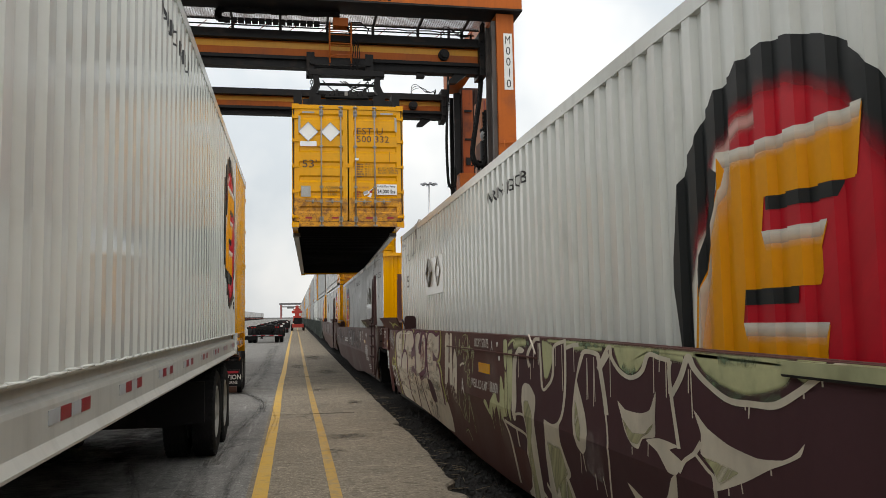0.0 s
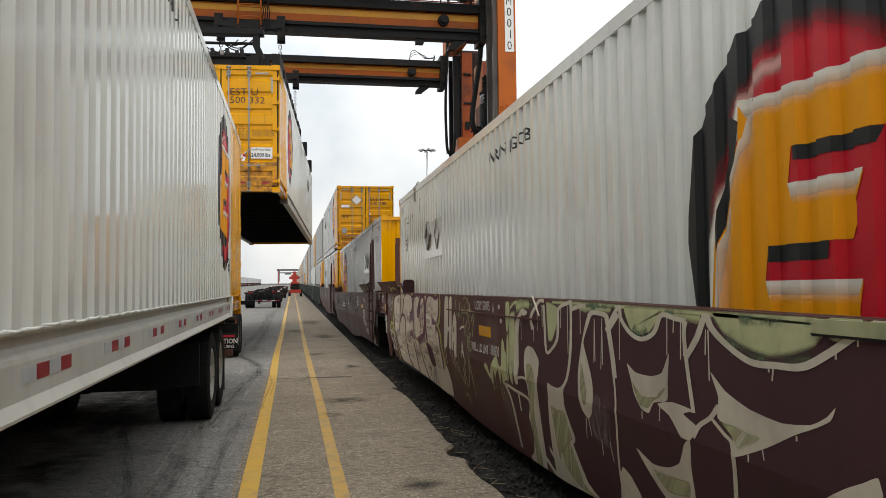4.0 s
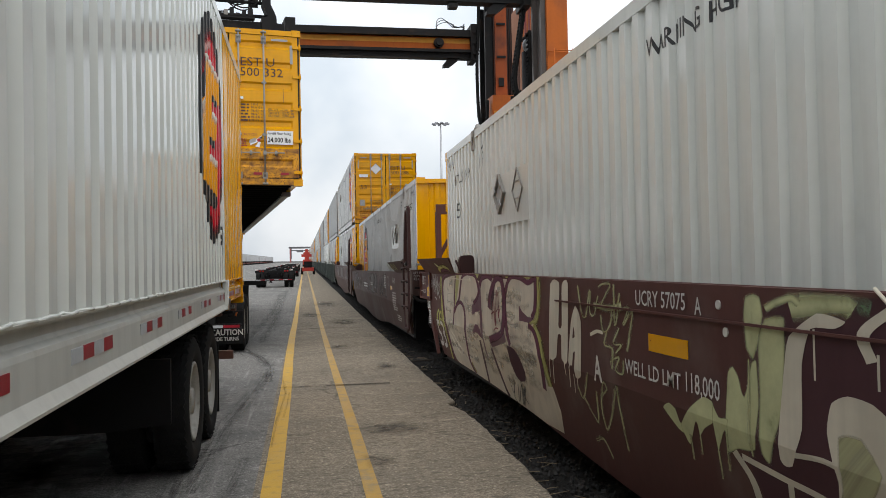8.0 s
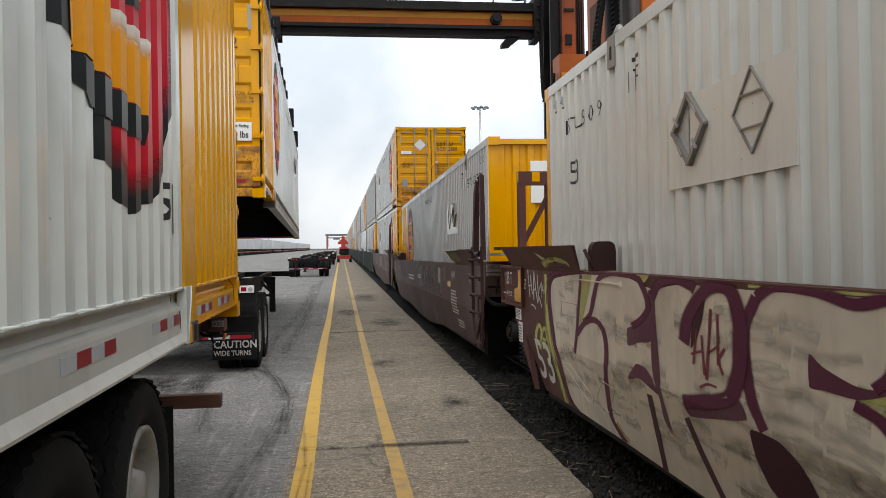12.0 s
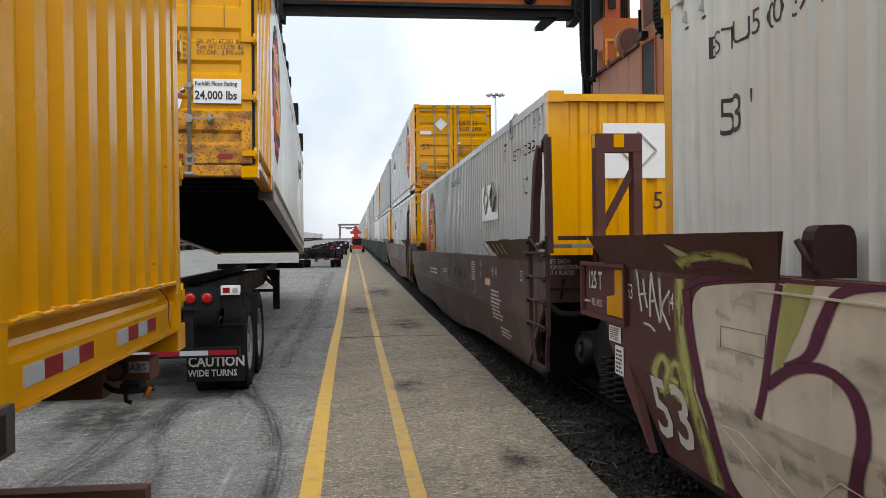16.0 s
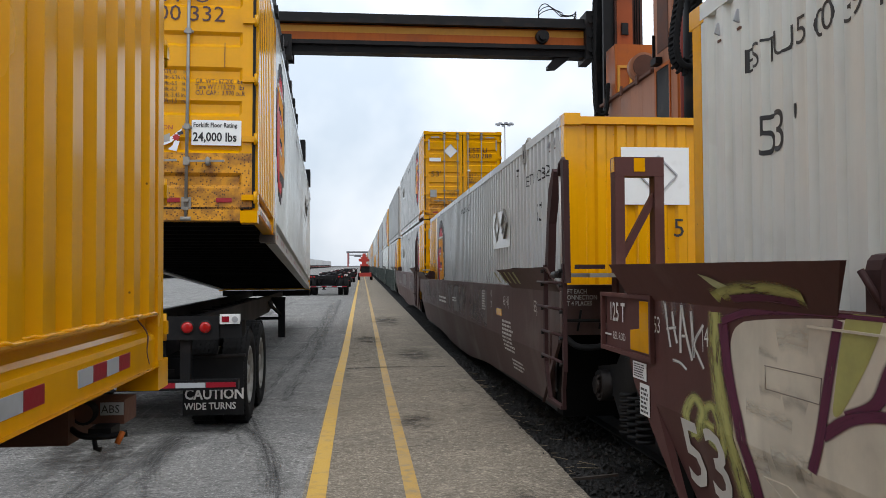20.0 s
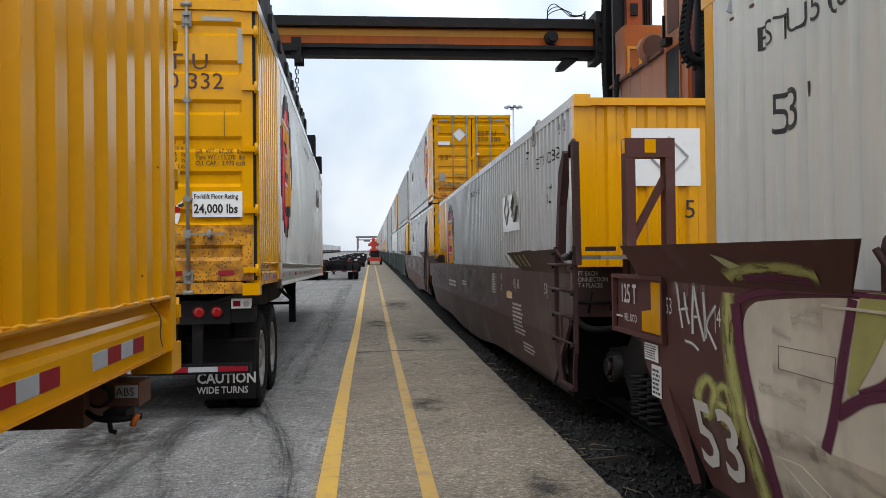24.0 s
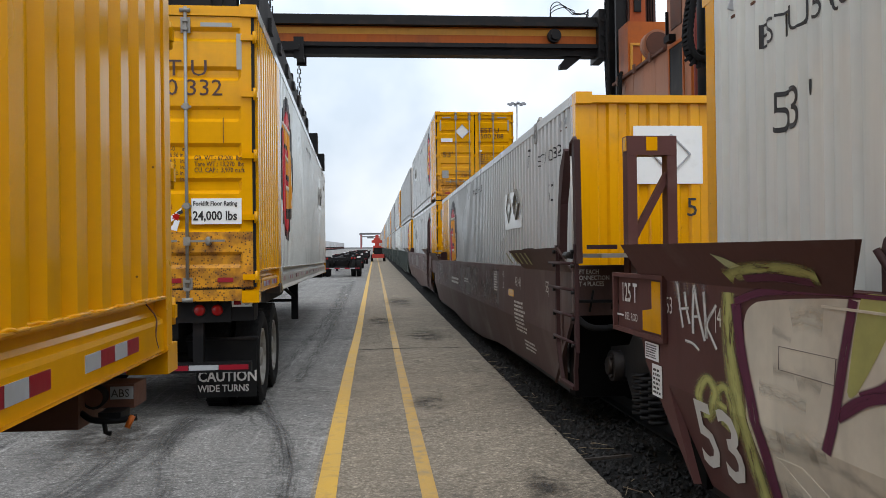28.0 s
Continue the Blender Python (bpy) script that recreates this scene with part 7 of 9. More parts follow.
# small red tractor on the far end of the strip
tractor = thing("yard_tractor", "distant small red yard tractor with black tyres", "tractor", pose(0.35, 105, 0))
part("chassis", box(B(), -0.72, 0.72, 0.0, 3.2, 0.42, 0.86), M_liftred, tractor, bevel=0.04)
part("hood", box(B(), -0.42, 0.42, 1.6, 3.1, 0.861, 1.30), M_liftred, tractor, bevel=0.06)
part("cab", box(B(), -0.50, 0.50, 0.2, 1.5, 0.861, 1.62), M_black, tractor, "dark glazed cab", bevel=0.05)
part("cab_roof", box(B(), -0.56, 0.56, 0.12, 1.58, 1.621, 1.70), M_liftred, tractor, bevel=0.02)
for x in (-0.72, 0.72):
    for y in (0.5, 2.7):
        part("wheel", lathe(B(), [(-0.14, 0.0), (-0.14, 0.38), (-0.09, 0.42), (0.09, 0.42), (0.14, 0.38), (0.14, 0.0)], (x, y, 0.42), "x", 18), M_rubber, tractor)

# red lifting machine standing by the train
lift = thing("reach_stacker", "distant red container lifting machine beside the train", "lift truck", pose(0.6, 235, 0))
bm = B()
box(bm, -1.1, 1.1, 0, 5, 0.6, 2.0)
part("body", bm, M_liftred, lift, bevel=0.1)
bm = B()
prism(bm, [(-0.6, 2.0), (0.6, 2.0), (0.6, 2.7), (1.5, 2.8), (1.5, 3.5), (0.7, 3.6), (1.2, 3.9), (0.5, 4.1), (0.4, 5.0), (-0.4, 5.0), (-0.5, 4.1), (-1.2, 3.9), (-0.7, 3.6), (-1.5, 3.5), (-1.5, 2.8), (-0.6, 2.7)], 1.5, 2.2, "y")
part("mast", bm, M_liftred, lift)
for x in (-0.95, 0.95):
    for y in (0.7, 4.2):
        bm = lathe(B(), [(-0.25, 0.2), (-0.25, 0.6), (0.25, 0.6), (0.25, 0.2)], (x, y, 0.6), "x", 18)
        part("wheel", bm, M_rubber, lift)
# thin masts on the skyline
for x, y, h in ((-62, 500, 22), (-48, 560, 26), (-75, 540, 16)):
    light_mast(x, y, h, "far-off thin yard light mast")

# ---------- graffiti and stencils on the first well car ----------
PAINT = {
    "cream": mat("graffiti_cream", (0.63, 0.575, 0.475), 0.5, var=0.16, big=2.5, fine=16, bump=0.02, dirt=((0.20, 0.16, 0.13), 0.25, 2.0), streak=0.25),
    "purple": mat("graffiti_purple", (0.095, 0.015, 0.045), 0.45, var=0.2, big=2.0, bump=0.01),
    "plum": mat("graffiti_plum", (0.074, 0.033, 0.040), 0.6, spec=0.15, var=0.15, big=1.5, bump=0.01, streak=0.15),
    "maroon": M_brown,
    "dusk": mat("graffiti_dusk", (0.060, 0.022, 0.034), 0.6, spec=0.15, var=0.15, big=1.5, bump=0.01),
    "lime": mat("graffiti_lime", (0.40, 0.39, 0.12), 0.5, var=0.25, big=4.0, bump=0.01),
    "olive": mat("graffiti_olive", (0.34, 0.33, 0.15), 0.55, var=0.3, big=6.0, bump=0.01),
    "haze": mat("graffiti_pale_green", (0.42, 0.43, 0.25), 0.5, var=0.25, big=5.0, fine=14, bump=0.01, dirt=((0.16, 0.17, 0.10), 0.3, 4.0)),
    "teal": mat("graffiti_teal", (0.12, 0.20, 0.14), 0.5, var=0.25, big=5.0, bump=0.01),
    "white": mat("graffiti_white", (0.58, 0.57, 0.55), 0.5, var=0.15, bump=0.01),
    "rose": mat("graffiti_rose", (0.24, 0.06, 0.09), 0.5, var=0.2, bump=0.01),
    "ink": M_ink,
}
SOFT = {
    "purple": soft_mat("sprayed_purple", (0.10, 0.015, 0.048), 0.5, (4.0, 5.0), (0.15, 0.45)),
    "lime": soft_mat("sprayed_lime", (0.42, 0.41, 0.14), 0.95, (4.0, 5.0), (0.22, 0.52)),
    "white": soft_mat("sprayed_white", (0.58, 0.57, 0.55), 0.9, (3.0, 6.0), (0.2, 0.5)),
    "haze": soft_mat("sprayed_pale_green", (0.50, 0.51, 0.29), 1.0, (5.0, 5.0), (-0.05, 0.45), on_place=True),
    "teal": soft_mat("sprayed_teal", (0.15, 0.21, 0.13), 1.0, (6.0, 6.0), (0.38, 0.66), on_place=True),
    "olive": soft_mat("sprayed_olive", (0.43, 0.42, 0.24), 1.0, (4.0, 6.0), (0.22, 0.60), 0.85),
    "rose": soft_mat("sprayed_rose", (0.20, 0.03, 0.05), 0.7, (3.0, 6.0), (0.2, 0.5)),
    "dusk": soft_mat("sprayed_plum", (0.075, 0.030, 0.040), 0.4, (4.0, 5.0), (0.1, 0.4)),
    "mist": soft_mat("white_overspray", (0.55, 0.54, 0.52), 1.0, (6.0, 3.0), (0.42, 0.75), 0.6),
    "grime": soft_mat("grey_scuffs", (0.17, 0.15, 0.13), 1.0, (2.0, 5.0), (0.30, 0.60), 0.32),
    "shine": soft_mat("pale_scuffs", (0.60, 0.56, 0.48), 1.0, (2.0, 5.0), (0.30, 0.60), 0.6),
}
LIFT = {"mist": 0.0068, "grime": 0.0040, "shine": 0.0041, "plum": 0.0015, "dusk": 0.0053, "haze": 0.0022, "teal": 0.0028, "cream": 0.0034, "maroon": 0.0056, "lime": 0.0043, "purple": 0.0054, "olive": 0.0045, "white": 0.006, "rose": 0.0066, "ink": 0.007}


def wall_x(z, lift):
    """The outer face of the side wall at height z, in the car's space."""
    if z > 1.45:
        return -(SX + 0.005 + lift + (z - 1.43) * 0.70)
    return -(SX + lift - (0.0 if z >= 0.80 else 0.11 * (0.80 - z) / 0.52))


TOP = [1.449]


def on_wall(bm, lift):
    if bm.faces:
        bmesh.ops.bisect_plane(bm, geom=bm.verts[:] + bm.edges[:] + bm.faces[:], plane_co=(0, 0.80, 0), plane_no=(0, 1, 0))
    for v in bm.verts:
        y, z = v.co.x, max(0.285, min(TOP[0] if TOP[0] > 1.5 else crest(v.co.x) - 0.001, v.co.y))
        if z < 0.45:
            z -= (0.45 - z) / 0.165 * (0.28 - belly(y - 7.27))
        v.co = Vector((wall_x(z, lift + v.co.z), y, z))
    return bm


count = [0]


def fill(paint, *pts):
    """A sprayed area with a softly bent outline."""
    count[0] += 1
    ring = list(pts)
    out = []
    n = len(ring)
    for i in range(n):
        p0, p1, p2, p3 = (Vector((*ring[(i + k) % n], 0)) for k in (-1, 0, 1, 2))
        for k in range(4):
            t = k / 4
            q = 0.5 * ((2 * p1) + (p2 - p0) * t + (2 * p0 - 5 * p1 + 4 * p2 - p3) * t * t + (3 * p1 - p0 - 3 * p2 + p3) * t ** 3)
            out.append((q * 0.55 + (p1.lerp(p2, t)) * 0.45))
    bm = B()
    soft = paint in ("haze", "teal", "grime", "shine", "olive")
    if soft:
        uv = bm.loops.layers.uv.new("spray")
    f = bm.faces.new([bm.verts.new(p) for p in out])
    f.normal_update()
    if soft:
        mid = f.calc_center_median()
        reach = min((v.co - mid).length for v in f.verts)
        if len(pts) <= 11:
            bmesh.ops.inset_region(bm, faces=[f], thickness=min(0.03, reach * 0.35), use_even_offset=False, use_boundary=True)
        rim = {v for e in bm.edges if e.is_boundary for v in e.verts} if len(pts) <= 11 else set()
        for g in bm.faces:
            for lp in g.loops:
                lp[uv].uv = (0.0 if lp.vert in rim else 0.5, lp.vert.co.x + lp.vert.co.y)
    bmesh.ops.triangulate(bm, faces=bm.faces[:])
    part("graffiti_fill", on_wall(bm, LIFT[paint] + (count[0] % 31) * 0.00003), SOFT[paint] if soft else PAINT[paint], car_one)


def stroke(paint, width, *pts):
    """A sprayed line; the can's flat fan is wider across than high."""
    count[0] += 1
    path = smooth_path([(*p, 0) for p in pts], 6)
    bm = B()
    prev = None
    soft = paint in SOFT
    if soft:
        uv = bm.loops.layers.uv.new("spray")
    run = path[0].x * 3.7
    for i, p in enumerate(path):
        run += (p - path[max(i - 1, 0)]).length
        d = (path[min(i + 1, len(path) - 1)] - path[max(i - 1, 0)])
        d = d.normalized() if d.length > 1e-6 else Vector((1, 0, 0))
        nrm = Vector((-d.y * 2.1, d.x, 0)) * (width / 2) * (1.9 if paint in ("purple", "lime") and width > 0.018 else 1.6 if soft else 1.0) * (1 + 0.12 * noise.noise((p.x * 6, p.y * 6, width * 90)))
        rise = Vector((0, 0, i * 0.000012))
        pair = (bm.verts.new(p - nrm + rise), bm.verts.new(p + nrm + rise))
        if prev:
            f = bm.faces.new((prev[0], prev[1], pair[1], pair[0]))
            if soft:
                for lp, q in zip(f.loops, ((0, last), (1, last), (1, run), (0, run))):
                    lp[uv].uv = q
        prev, last = pair, run
    part("graffiti_stroke", on_wall(bm, LIFT[paint] + (count[0] % 29) * 0.00003), SOFT[paint] if soft else PAINT[paint], car_one)


# dark ground of the near lettering, then the pale body of the far lettering
fill("plum", (6.7, 1.36), (5.2, 1.40), (2.5, 1.36), (0.0, 1.40), (-0.4, 0.32), (3.0, 0.30), (6.4, 0.31), (6.9, 0.62))
fill("cream", (14.50, 1.26), (14.36, 1.37), (13.72, 1.42), (12.64, 1.43), (12.20, 1.37), (11.75, 1.41), (10.95, 1.41), (9.98, 1.40), (10.08, 1.04), (9.95, 0.80), (9.75, 0.31), (12.0, 0.29), (14.02, 0.29), (14.33, 0.48), (14.48, 0.76))
TOP[0] = 1.66
stroke("lime", 0.05, (14.60, 1.48), (14.35, 1.515), (14.07, 1.532), (13.88, 1.525), (13.74, 1.50))
stroke("purple", 0.025, (14.40, 1.478), (14.10, 1.492), (13.80, 1.478))
fill("haze", (14.61, 1.60), (14.49, 1.585), (14.33, 1.535), (14.42, 1.50), (14.52, 1.53))
TOP[0] = 1.449
for ring in (((15.0, 0.70), (15.06, 0.82), (14.95, 0.92), (14.84, 0.87), (14.90, 0.76), (15.0, 0.70)), ((14.80, 0.73), (14.82, 0.86), (14.72, 0.91), (14.62, 0.82), (14.66, 0.70), (14.80, 0.73)), ((14.90, 0.82), (14.70, 0.80)), ((14.75, 0.73), (14.62, 0.68))):
    stroke("lime", 0.045, *ring)
# far lettering: purple outlines, lime halo
stroke("lime", 0.06, (14.67, 1.40), (14.66, 1.14), (14.61, 0.95), (14.54, 0.80), (14.51, 0.62), (14.47, 0.46), (14.42, 0.28))
stroke("purple", 0.036, (14.58, 1.35), (14.52, 1.09), (14.43, 0.89), (14.36, 0.69), (14.33, 0.50), (14.26, 0.28))
stroke("purple", 0.026, (14.59, 1.36), (14.29, 1.42), (13.77, 1.45), (13.30, 1.45))
fill("lime", (13.54, 1.44), (13.32, 1.45), (13.41, 1.28), (13.58, 1.07), (13.64, 1.07))
stroke("purple", 0.022, (13.59, 1.42), (13.66, 1.19), (13.73, 0.95), (13.79, 0.80))
stroke("purple", 0.03, (13.71, 0.96), (13.51, 1.06), (13.26, 1.10), (13.07, 1.03), (13.02, 0.87), (13.11, 0.67), (13.17, 0.43), (13.05, 0.33), (12.93, 0.28))
stroke("purple", 0.03, (13.55, 1.06), (13.37, 1.14), (13.27, 1.28), (13.16, 1.40), (12.92, 1.45), (12.61, 1.45), (12.41, 1.43), (12.27, 1.33), (12.24, 1.25), (12.34, 1.18), (12.51, 1.12))
fill("purple", (12.60, 1.10), (12.38, 1.14), (12.21, 1.22), (12.20, 1.06), (12.40, 1.03), (12.59, 0.99))
fill("purple", (12.62, 0.77), (12.46, 0.89), (12.31, 0.89), (12.21, 0.85), (12.10, 0.75), (12.22, 0.77), (12.41, 0.81))
fill("purple", (12.23, 1.36), (12.14, 1.33), (12.12, 1.17), (12.08, 0.92), (12.06, 0.71), (12.03, 0.54), (12.12, 0.61), (12.12, 0.75), (12.19, 0.89), (12.21, 1.14))
stroke("purple", 0.04, (12.18, 1.32), (12.07, 1.40), (11.84, 1.44), (11.64, 1.41), (11.59, 1.39))
fill("dusk", (11.52, 1.41), (11.46, 1.39), (11.51, 1.24), (11.58, 1.13), (11.65, 1.08), (11.62, 1.24))
stroke("lime", 0.05, (13.10, 0.38), (13.00, 0.32), (12.88, 0.29))
fill("lime", (12.43, 1.45), (12.22, 1.45), (12.27, 1.41), (12.36, 1.39))
stroke("purple", 0.05, (11.74, 1.10), (11.66, 1.26), (11.44, 1.40), (11.23, 1.41), (11.13, 1.29), (11.12, 1.09), (11.20, 0.92), (11.37, 0.85), (11.76, 0.78))
fill("purple", (11.77, 0.78), (11.41, 0.85), (11.15, 0.90), (11.07, 0.82), (11.32, 0.77), (11.71, 0.71))
fill("dusk", (11.05, 0.78), (10.81, 0.78), (10.66, 0.71), (10.57, 0.59), (10.63, 0.51), (10.82, 0.48), (10.97, 0.53), (11.05, 0.65))
stroke("dusk", 0.03, (11.77, 0.69), (11.65, 0.50), (11.50, 0.34), (11.39, 0.28))
stroke("dusk", 0.03, (12.28, 0.73), (12.28, 0.53), (12.28, 0.28))
stroke("purple", 0.034, (10.97, 1.38), (11.08, 1.23), (11.07, 1.06), (11.02, 0.91), (10.92, 0.80))
stroke("purple", 0.034, (10.97, 1.38), (10.80, 1.44), (10.51, 1.43), (10.28, 1.39), (10.06, 1.43))
stroke("lime", 0.04, (11.04, 1.45), (10.67, 1.45), (10.28, 1.45), (10.08, 1.45))
fill("purple", (10.57, 1.18), (10.48, 1.14), (10.30, 1.10), (10.18, 1.10), (10.09, 1.15), (10.12, 1.09), (10.27, 1.05), (10.48, 1.05), (10.57, 1.05))
stroke("purple", 0.028, (10.05, 1.43), (10.05, 1.29), (10.08, 1.17), (10.18, 1.10))
stroke("lime", 0.05, (9.97, 1.45), (9.97, 1.29), (10.02, 1.14), (10.10, 1.07), (10.27, 1.07))
stroke("lime", 0.055, (10.13, 1.04), (9.98, 0.95), (9.90, 0.82), (9.87, 0.67), (9.85, 0.57))
stroke("purple", 0.032, (10.29, 1.03), (10.13, 0.99), (10.02, 0.89), (9.97, 0.74), (10.03, 0.52))
stroke("rose", 0.012, (11.58, 1.18), (11.62, 1.00))
stroke("rose", 0.012, (11.65, 1.05), (11.52, 1.08))
stroke("rose", 0.012, (11.52, 1.16), (11.49, 0.96))
stroke("rose", 0.014, (11.41, 1.30), (11.47, 0.94))
stroke("rose", 0.012, (11.34, 1.28), (11.34, 1.03))
stroke("rose", 0.01, (11.46, 1.07), (11.35, 1.12))
stroke("rose", 0.012, (11.27, 1.12), (11.33, 1.06), (11.29, 0.99))
stroke("rose", 0.012, (11.55, 0.89), (11.46, 0.92), (11.36, 0.92))
stroke("ink", 0.008, (11.24, 0.40), (11.19, 0.35), (11.07, 0.44), (11.18, 0.32), (11.05, 0.28))
stroke("ink", 0.008, (10.94, 0.44), (11.03, 0.30), (10.81, 0.45), (10.90, 0.30))
stroke("ink", 0.008, (10.76, 0.46), (10.86, 0.30), (10.68, 0.45), (10.78, 0.38), (10.69, 0.33))
# block letters
fill("cream", (9.64, 1.39), (9.42, 1.40), (9.46, 1.08), (9.38, 1.09), (9.36, 1.39), (9.22, 1.40), (9.27, 0.84), (9.40, 0.84), (9.40, 1.01), (9.48, 1.01), (9.53, 0.84), (9.71, 0.83))
fill("cream", (9.25, 0.84), (9.17, 1.13), (9.07, 1.25), (8.96, 1.14), (8.99, 0.78), (9.13, 0.74), (9.10, 0.92), (9.14, 0.91), (9.17, 0.82))
fill("maroon", (9.14, 1.02), (9.11, 1.10), (9.09, 1.03))
stroke("cream", 0.022, (8.78, 1.07), (8.66, 1.10), (8.55, 1.10))
stroke("cream", 0.008, (9.69, 0.83), (9.78, 0.66))
stroke("cream", 0.008, (9.60, 0.83), (9.71, 0.62))
stroke("cream", 0.008, (9.33, 0.84), (9.35, 0.73))
stroke("cream", 0.008, (9.22, 0.83), (9.30, 0.65))
stroke("cream", 0.008, (9.09, 0.75), (9.13, 0.66))
stroke("cream", 0.006, (9.16, 0.76), (9.21, 0.62))
# thin olive tags
stroke("olive", 0.02, (9.01, 1.39), (8.94, 1.21), (8.86, 1.19), (8.77, 1.36), (8.77, 1.22), (8.70, 1.21), (8.62, 1.33))
stroke("olive", 0.02, (8.61, 1.39), (8.52, 1.41), (8.41, 1.40), (8.57, 1.27), (8.40, 1.25), (8.43, 1.15), (8.54, 1.11), (8.58, 1.21))
stroke("olive", 0.02, (8.35, 1.41), (8.34, 1.16), (8.26, 1.36))
stroke("olive", 0.02, (8.28, 1.25), (8.13, 1.28), (8.21, 1.17), (8.07, 1.26), (8.16, 1.02))
stroke("olive", 0.02, (8.48, 1.11), (8.52, 1.03), (8.39, 1.01), (8.41, 0.89))
stroke("olive", 0.02, (8.28, 1.15), (8.37, 1.05), (8.25, 1.05), (8.34, 0.99))
stroke("olive", 0.02, (8.44, 0.93), (8.29, 0.97), (8.34, 0.89), (8.24, 0.88), (8.22, 0.96))
stroke("olive", 0.02, (9.12, 0.68), (9.05, 0.61), (8.84, 0.81))
stroke("olive", 0.02, (9.04, 0.63), (8.90, 0.51), (8.83, 0.49), (8.75, 0.70))
stroke("olive", 0.02, (8.69, 0.67), (8.54, 0.74), (8.58, 0.78), (8.71, 0.59), (8.69, 0.46), (8.53, 0.59), (8.35, 0.79), (8.37, 0.66), (8.38, 0.42))
stroke("olive", 0.016, (8.97, 0.39), (8.81, 0.41), (8.70, 0.36))
stroke("haze", 0.04, (8.71, 1.27), (8.44, 1.26), (8.24, 1.29))
# pale green cloud beside the stencils
fill("haze", (7.10, 0.66), (7.06, 0.83), (7.03, 1.04), (6.98, 1.08), (6.93, 1.04), (6.89, 0.96), (6.83, 1.11), (6.78, 1.12), (6.77, 0.93), (6.83, 0.73), (6.98, 0.70))
fill("haze", (6.87, 1.16), (6.89, 1.30), (6.87, 1.39), (6.80, 1.41), (6.74, 1.39), (6.72, 1.31), (6.76, 1.19), (6.81, 1.11))
fill("haze", (7.71, 0.77), (7.63, 0.81), (7.56, 0.79), (7.53, 0.72), (7.39, 0.82), (7.45, 0.67), (7.50, 0.67), (7.57, 0.68))
fill("haze", (7.53, 0.72), (7.39, 0.83), (7.26, 0.90), (7.17, 0.89), (7.13, 0.82), (7.18, 0.78), (7.27, 0.74), (7.34, 0.69), (7.35, 0.76), (7.47, 0.62), (7.52, 0.67))
fill("haze", (7.17, 0.88), (7.11, 0.83), (7.03, 0.83), (7.08, 0.66), (7.07, 0.77), (7.18, 0.65), (7.18, 0.77))
fill("haze", (6.78, 1.21), (6.72, 1.31), (6.57, 1.32), (6.57, 1.14), (6.60, 0.92), (6.73, 0.69), (6.80, 0.73), (6.78, 0.98))
stroke("haze", 0.03, (6.71, 1.34), (6.63, 1.37), (6.53, 1.39), (6.48, 1.37))
for y, z0, z1 in ((7.44, 0.68, 0.55), (7.33, 0.70, 0.60), (7.17, 0.66, 0.52), (7.08, 0.68, 0.58), (6.84, 1.12, 0.70)):
    stroke("olive", 0.012, (y, z0), (y + 0.01, (z0 + z1) / 2), (y + 0.02, z1))
# white tag
for pts in (((15.35, 1.42), (15.31, 1.287), (15.27, 1.169)), ((15.24, 1.377), (15.21, 1.28), (15.17, 1.199)), ((15.33, 1.272), (15.18, 1.288)), ((15.10, 1.42), (15.12, 1.272), (15.12, 1.148)), ((15.10, 1.42), (15.04, 1.264), (14.96, 1.123)),
            ((15.12, 1.244), (15.02, 1.252)), ((14.97, 1.39), (14.95, 1.244), (14.94, 1.139)), ((14.81, 1.326), (14.93, 1.219), (14.88, 1.158), (14.81, 1.095)), ((15.24, 1.097), (15.13, 1.092), (15.04, 1.064))):
    stroke("white", 0.017, *pts)
for pts in (((15.37, 1.445), (15.33, 1.33)), ((15.22, 1.44), (15.2, 1.36)), ((15.08, 1.445), (15.04, 1.36)), ((14.98, 1.445), (14.95, 1.33))):
    stroke("mist", 0.05, *pts)
# scuffs on the pale letters
rngs = random.Random(21)
for k in range(130):
    y, z = rngs.uniform(10.2, 14.3), rngs.uniform(0.45, 1.34)
    w = rngs.uniform(0.12, 0.45)
    if not (13.05 < y < 13.9 and z > 0.75):
        stroke("grime" if k % 2 else "shine", rngs.uniform(0.03, 0.09), (y + w / 2, z), (y, z + rngs.uniform(-0.02, 0.02)), (y - w / 2, z + rngs.uniform(-0.03, 0.02)))
# pale green and teal clouds along the top edge
stroke("haze", 0.06, (6.47, 1.39), (6.27, 1.40), (6.17, 1.36))
stroke("teal", 0.05, (6.24, 1.40), (6.08, 1.37))
fill("haze", (5.75, 1.41), (5.49, 1.38), (5.50, 1.24), (5.62, 1.12), (5.72, 1.13))
stroke("haze", 0.06, (4.93, 1.42), (4.88, 1.39), (4.87, 1.36))
stroke("haze", 0.06, (4.80, 1.41), (4.68, 1.41), (4.55, 1.39))
stroke("teal", 0.05, (4.86, 1.37), (4.80, 1.39))
stroke("haze", 0.05, (5.21, 1.40), (5.13, 1.41))
stroke("haze", 0.09, (6.54, 1.35), (6.33, 1.39), (6.18, 1.40))
stroke("haze", 0.06, (5.06, 1.38), (4.78, 1.39), (4.56, 1.39))
fill("haze", (4.37, 1.40), (3.88, 1.40), (3.94, 1.33), (4.05, 1.26), (4.18, 1.24), (4.30, 1.27))
stroke("teal", 0.05, (4.26, 1.28), (4.17, 1.25), (4.07, 1.27))
stroke("haze", 0.08, (3.84, 1.39), (3.69, 1.39), (3.53, 1.38))
stroke("teal", 0.06, (3.88, 1.39), (3.78, 1.38))
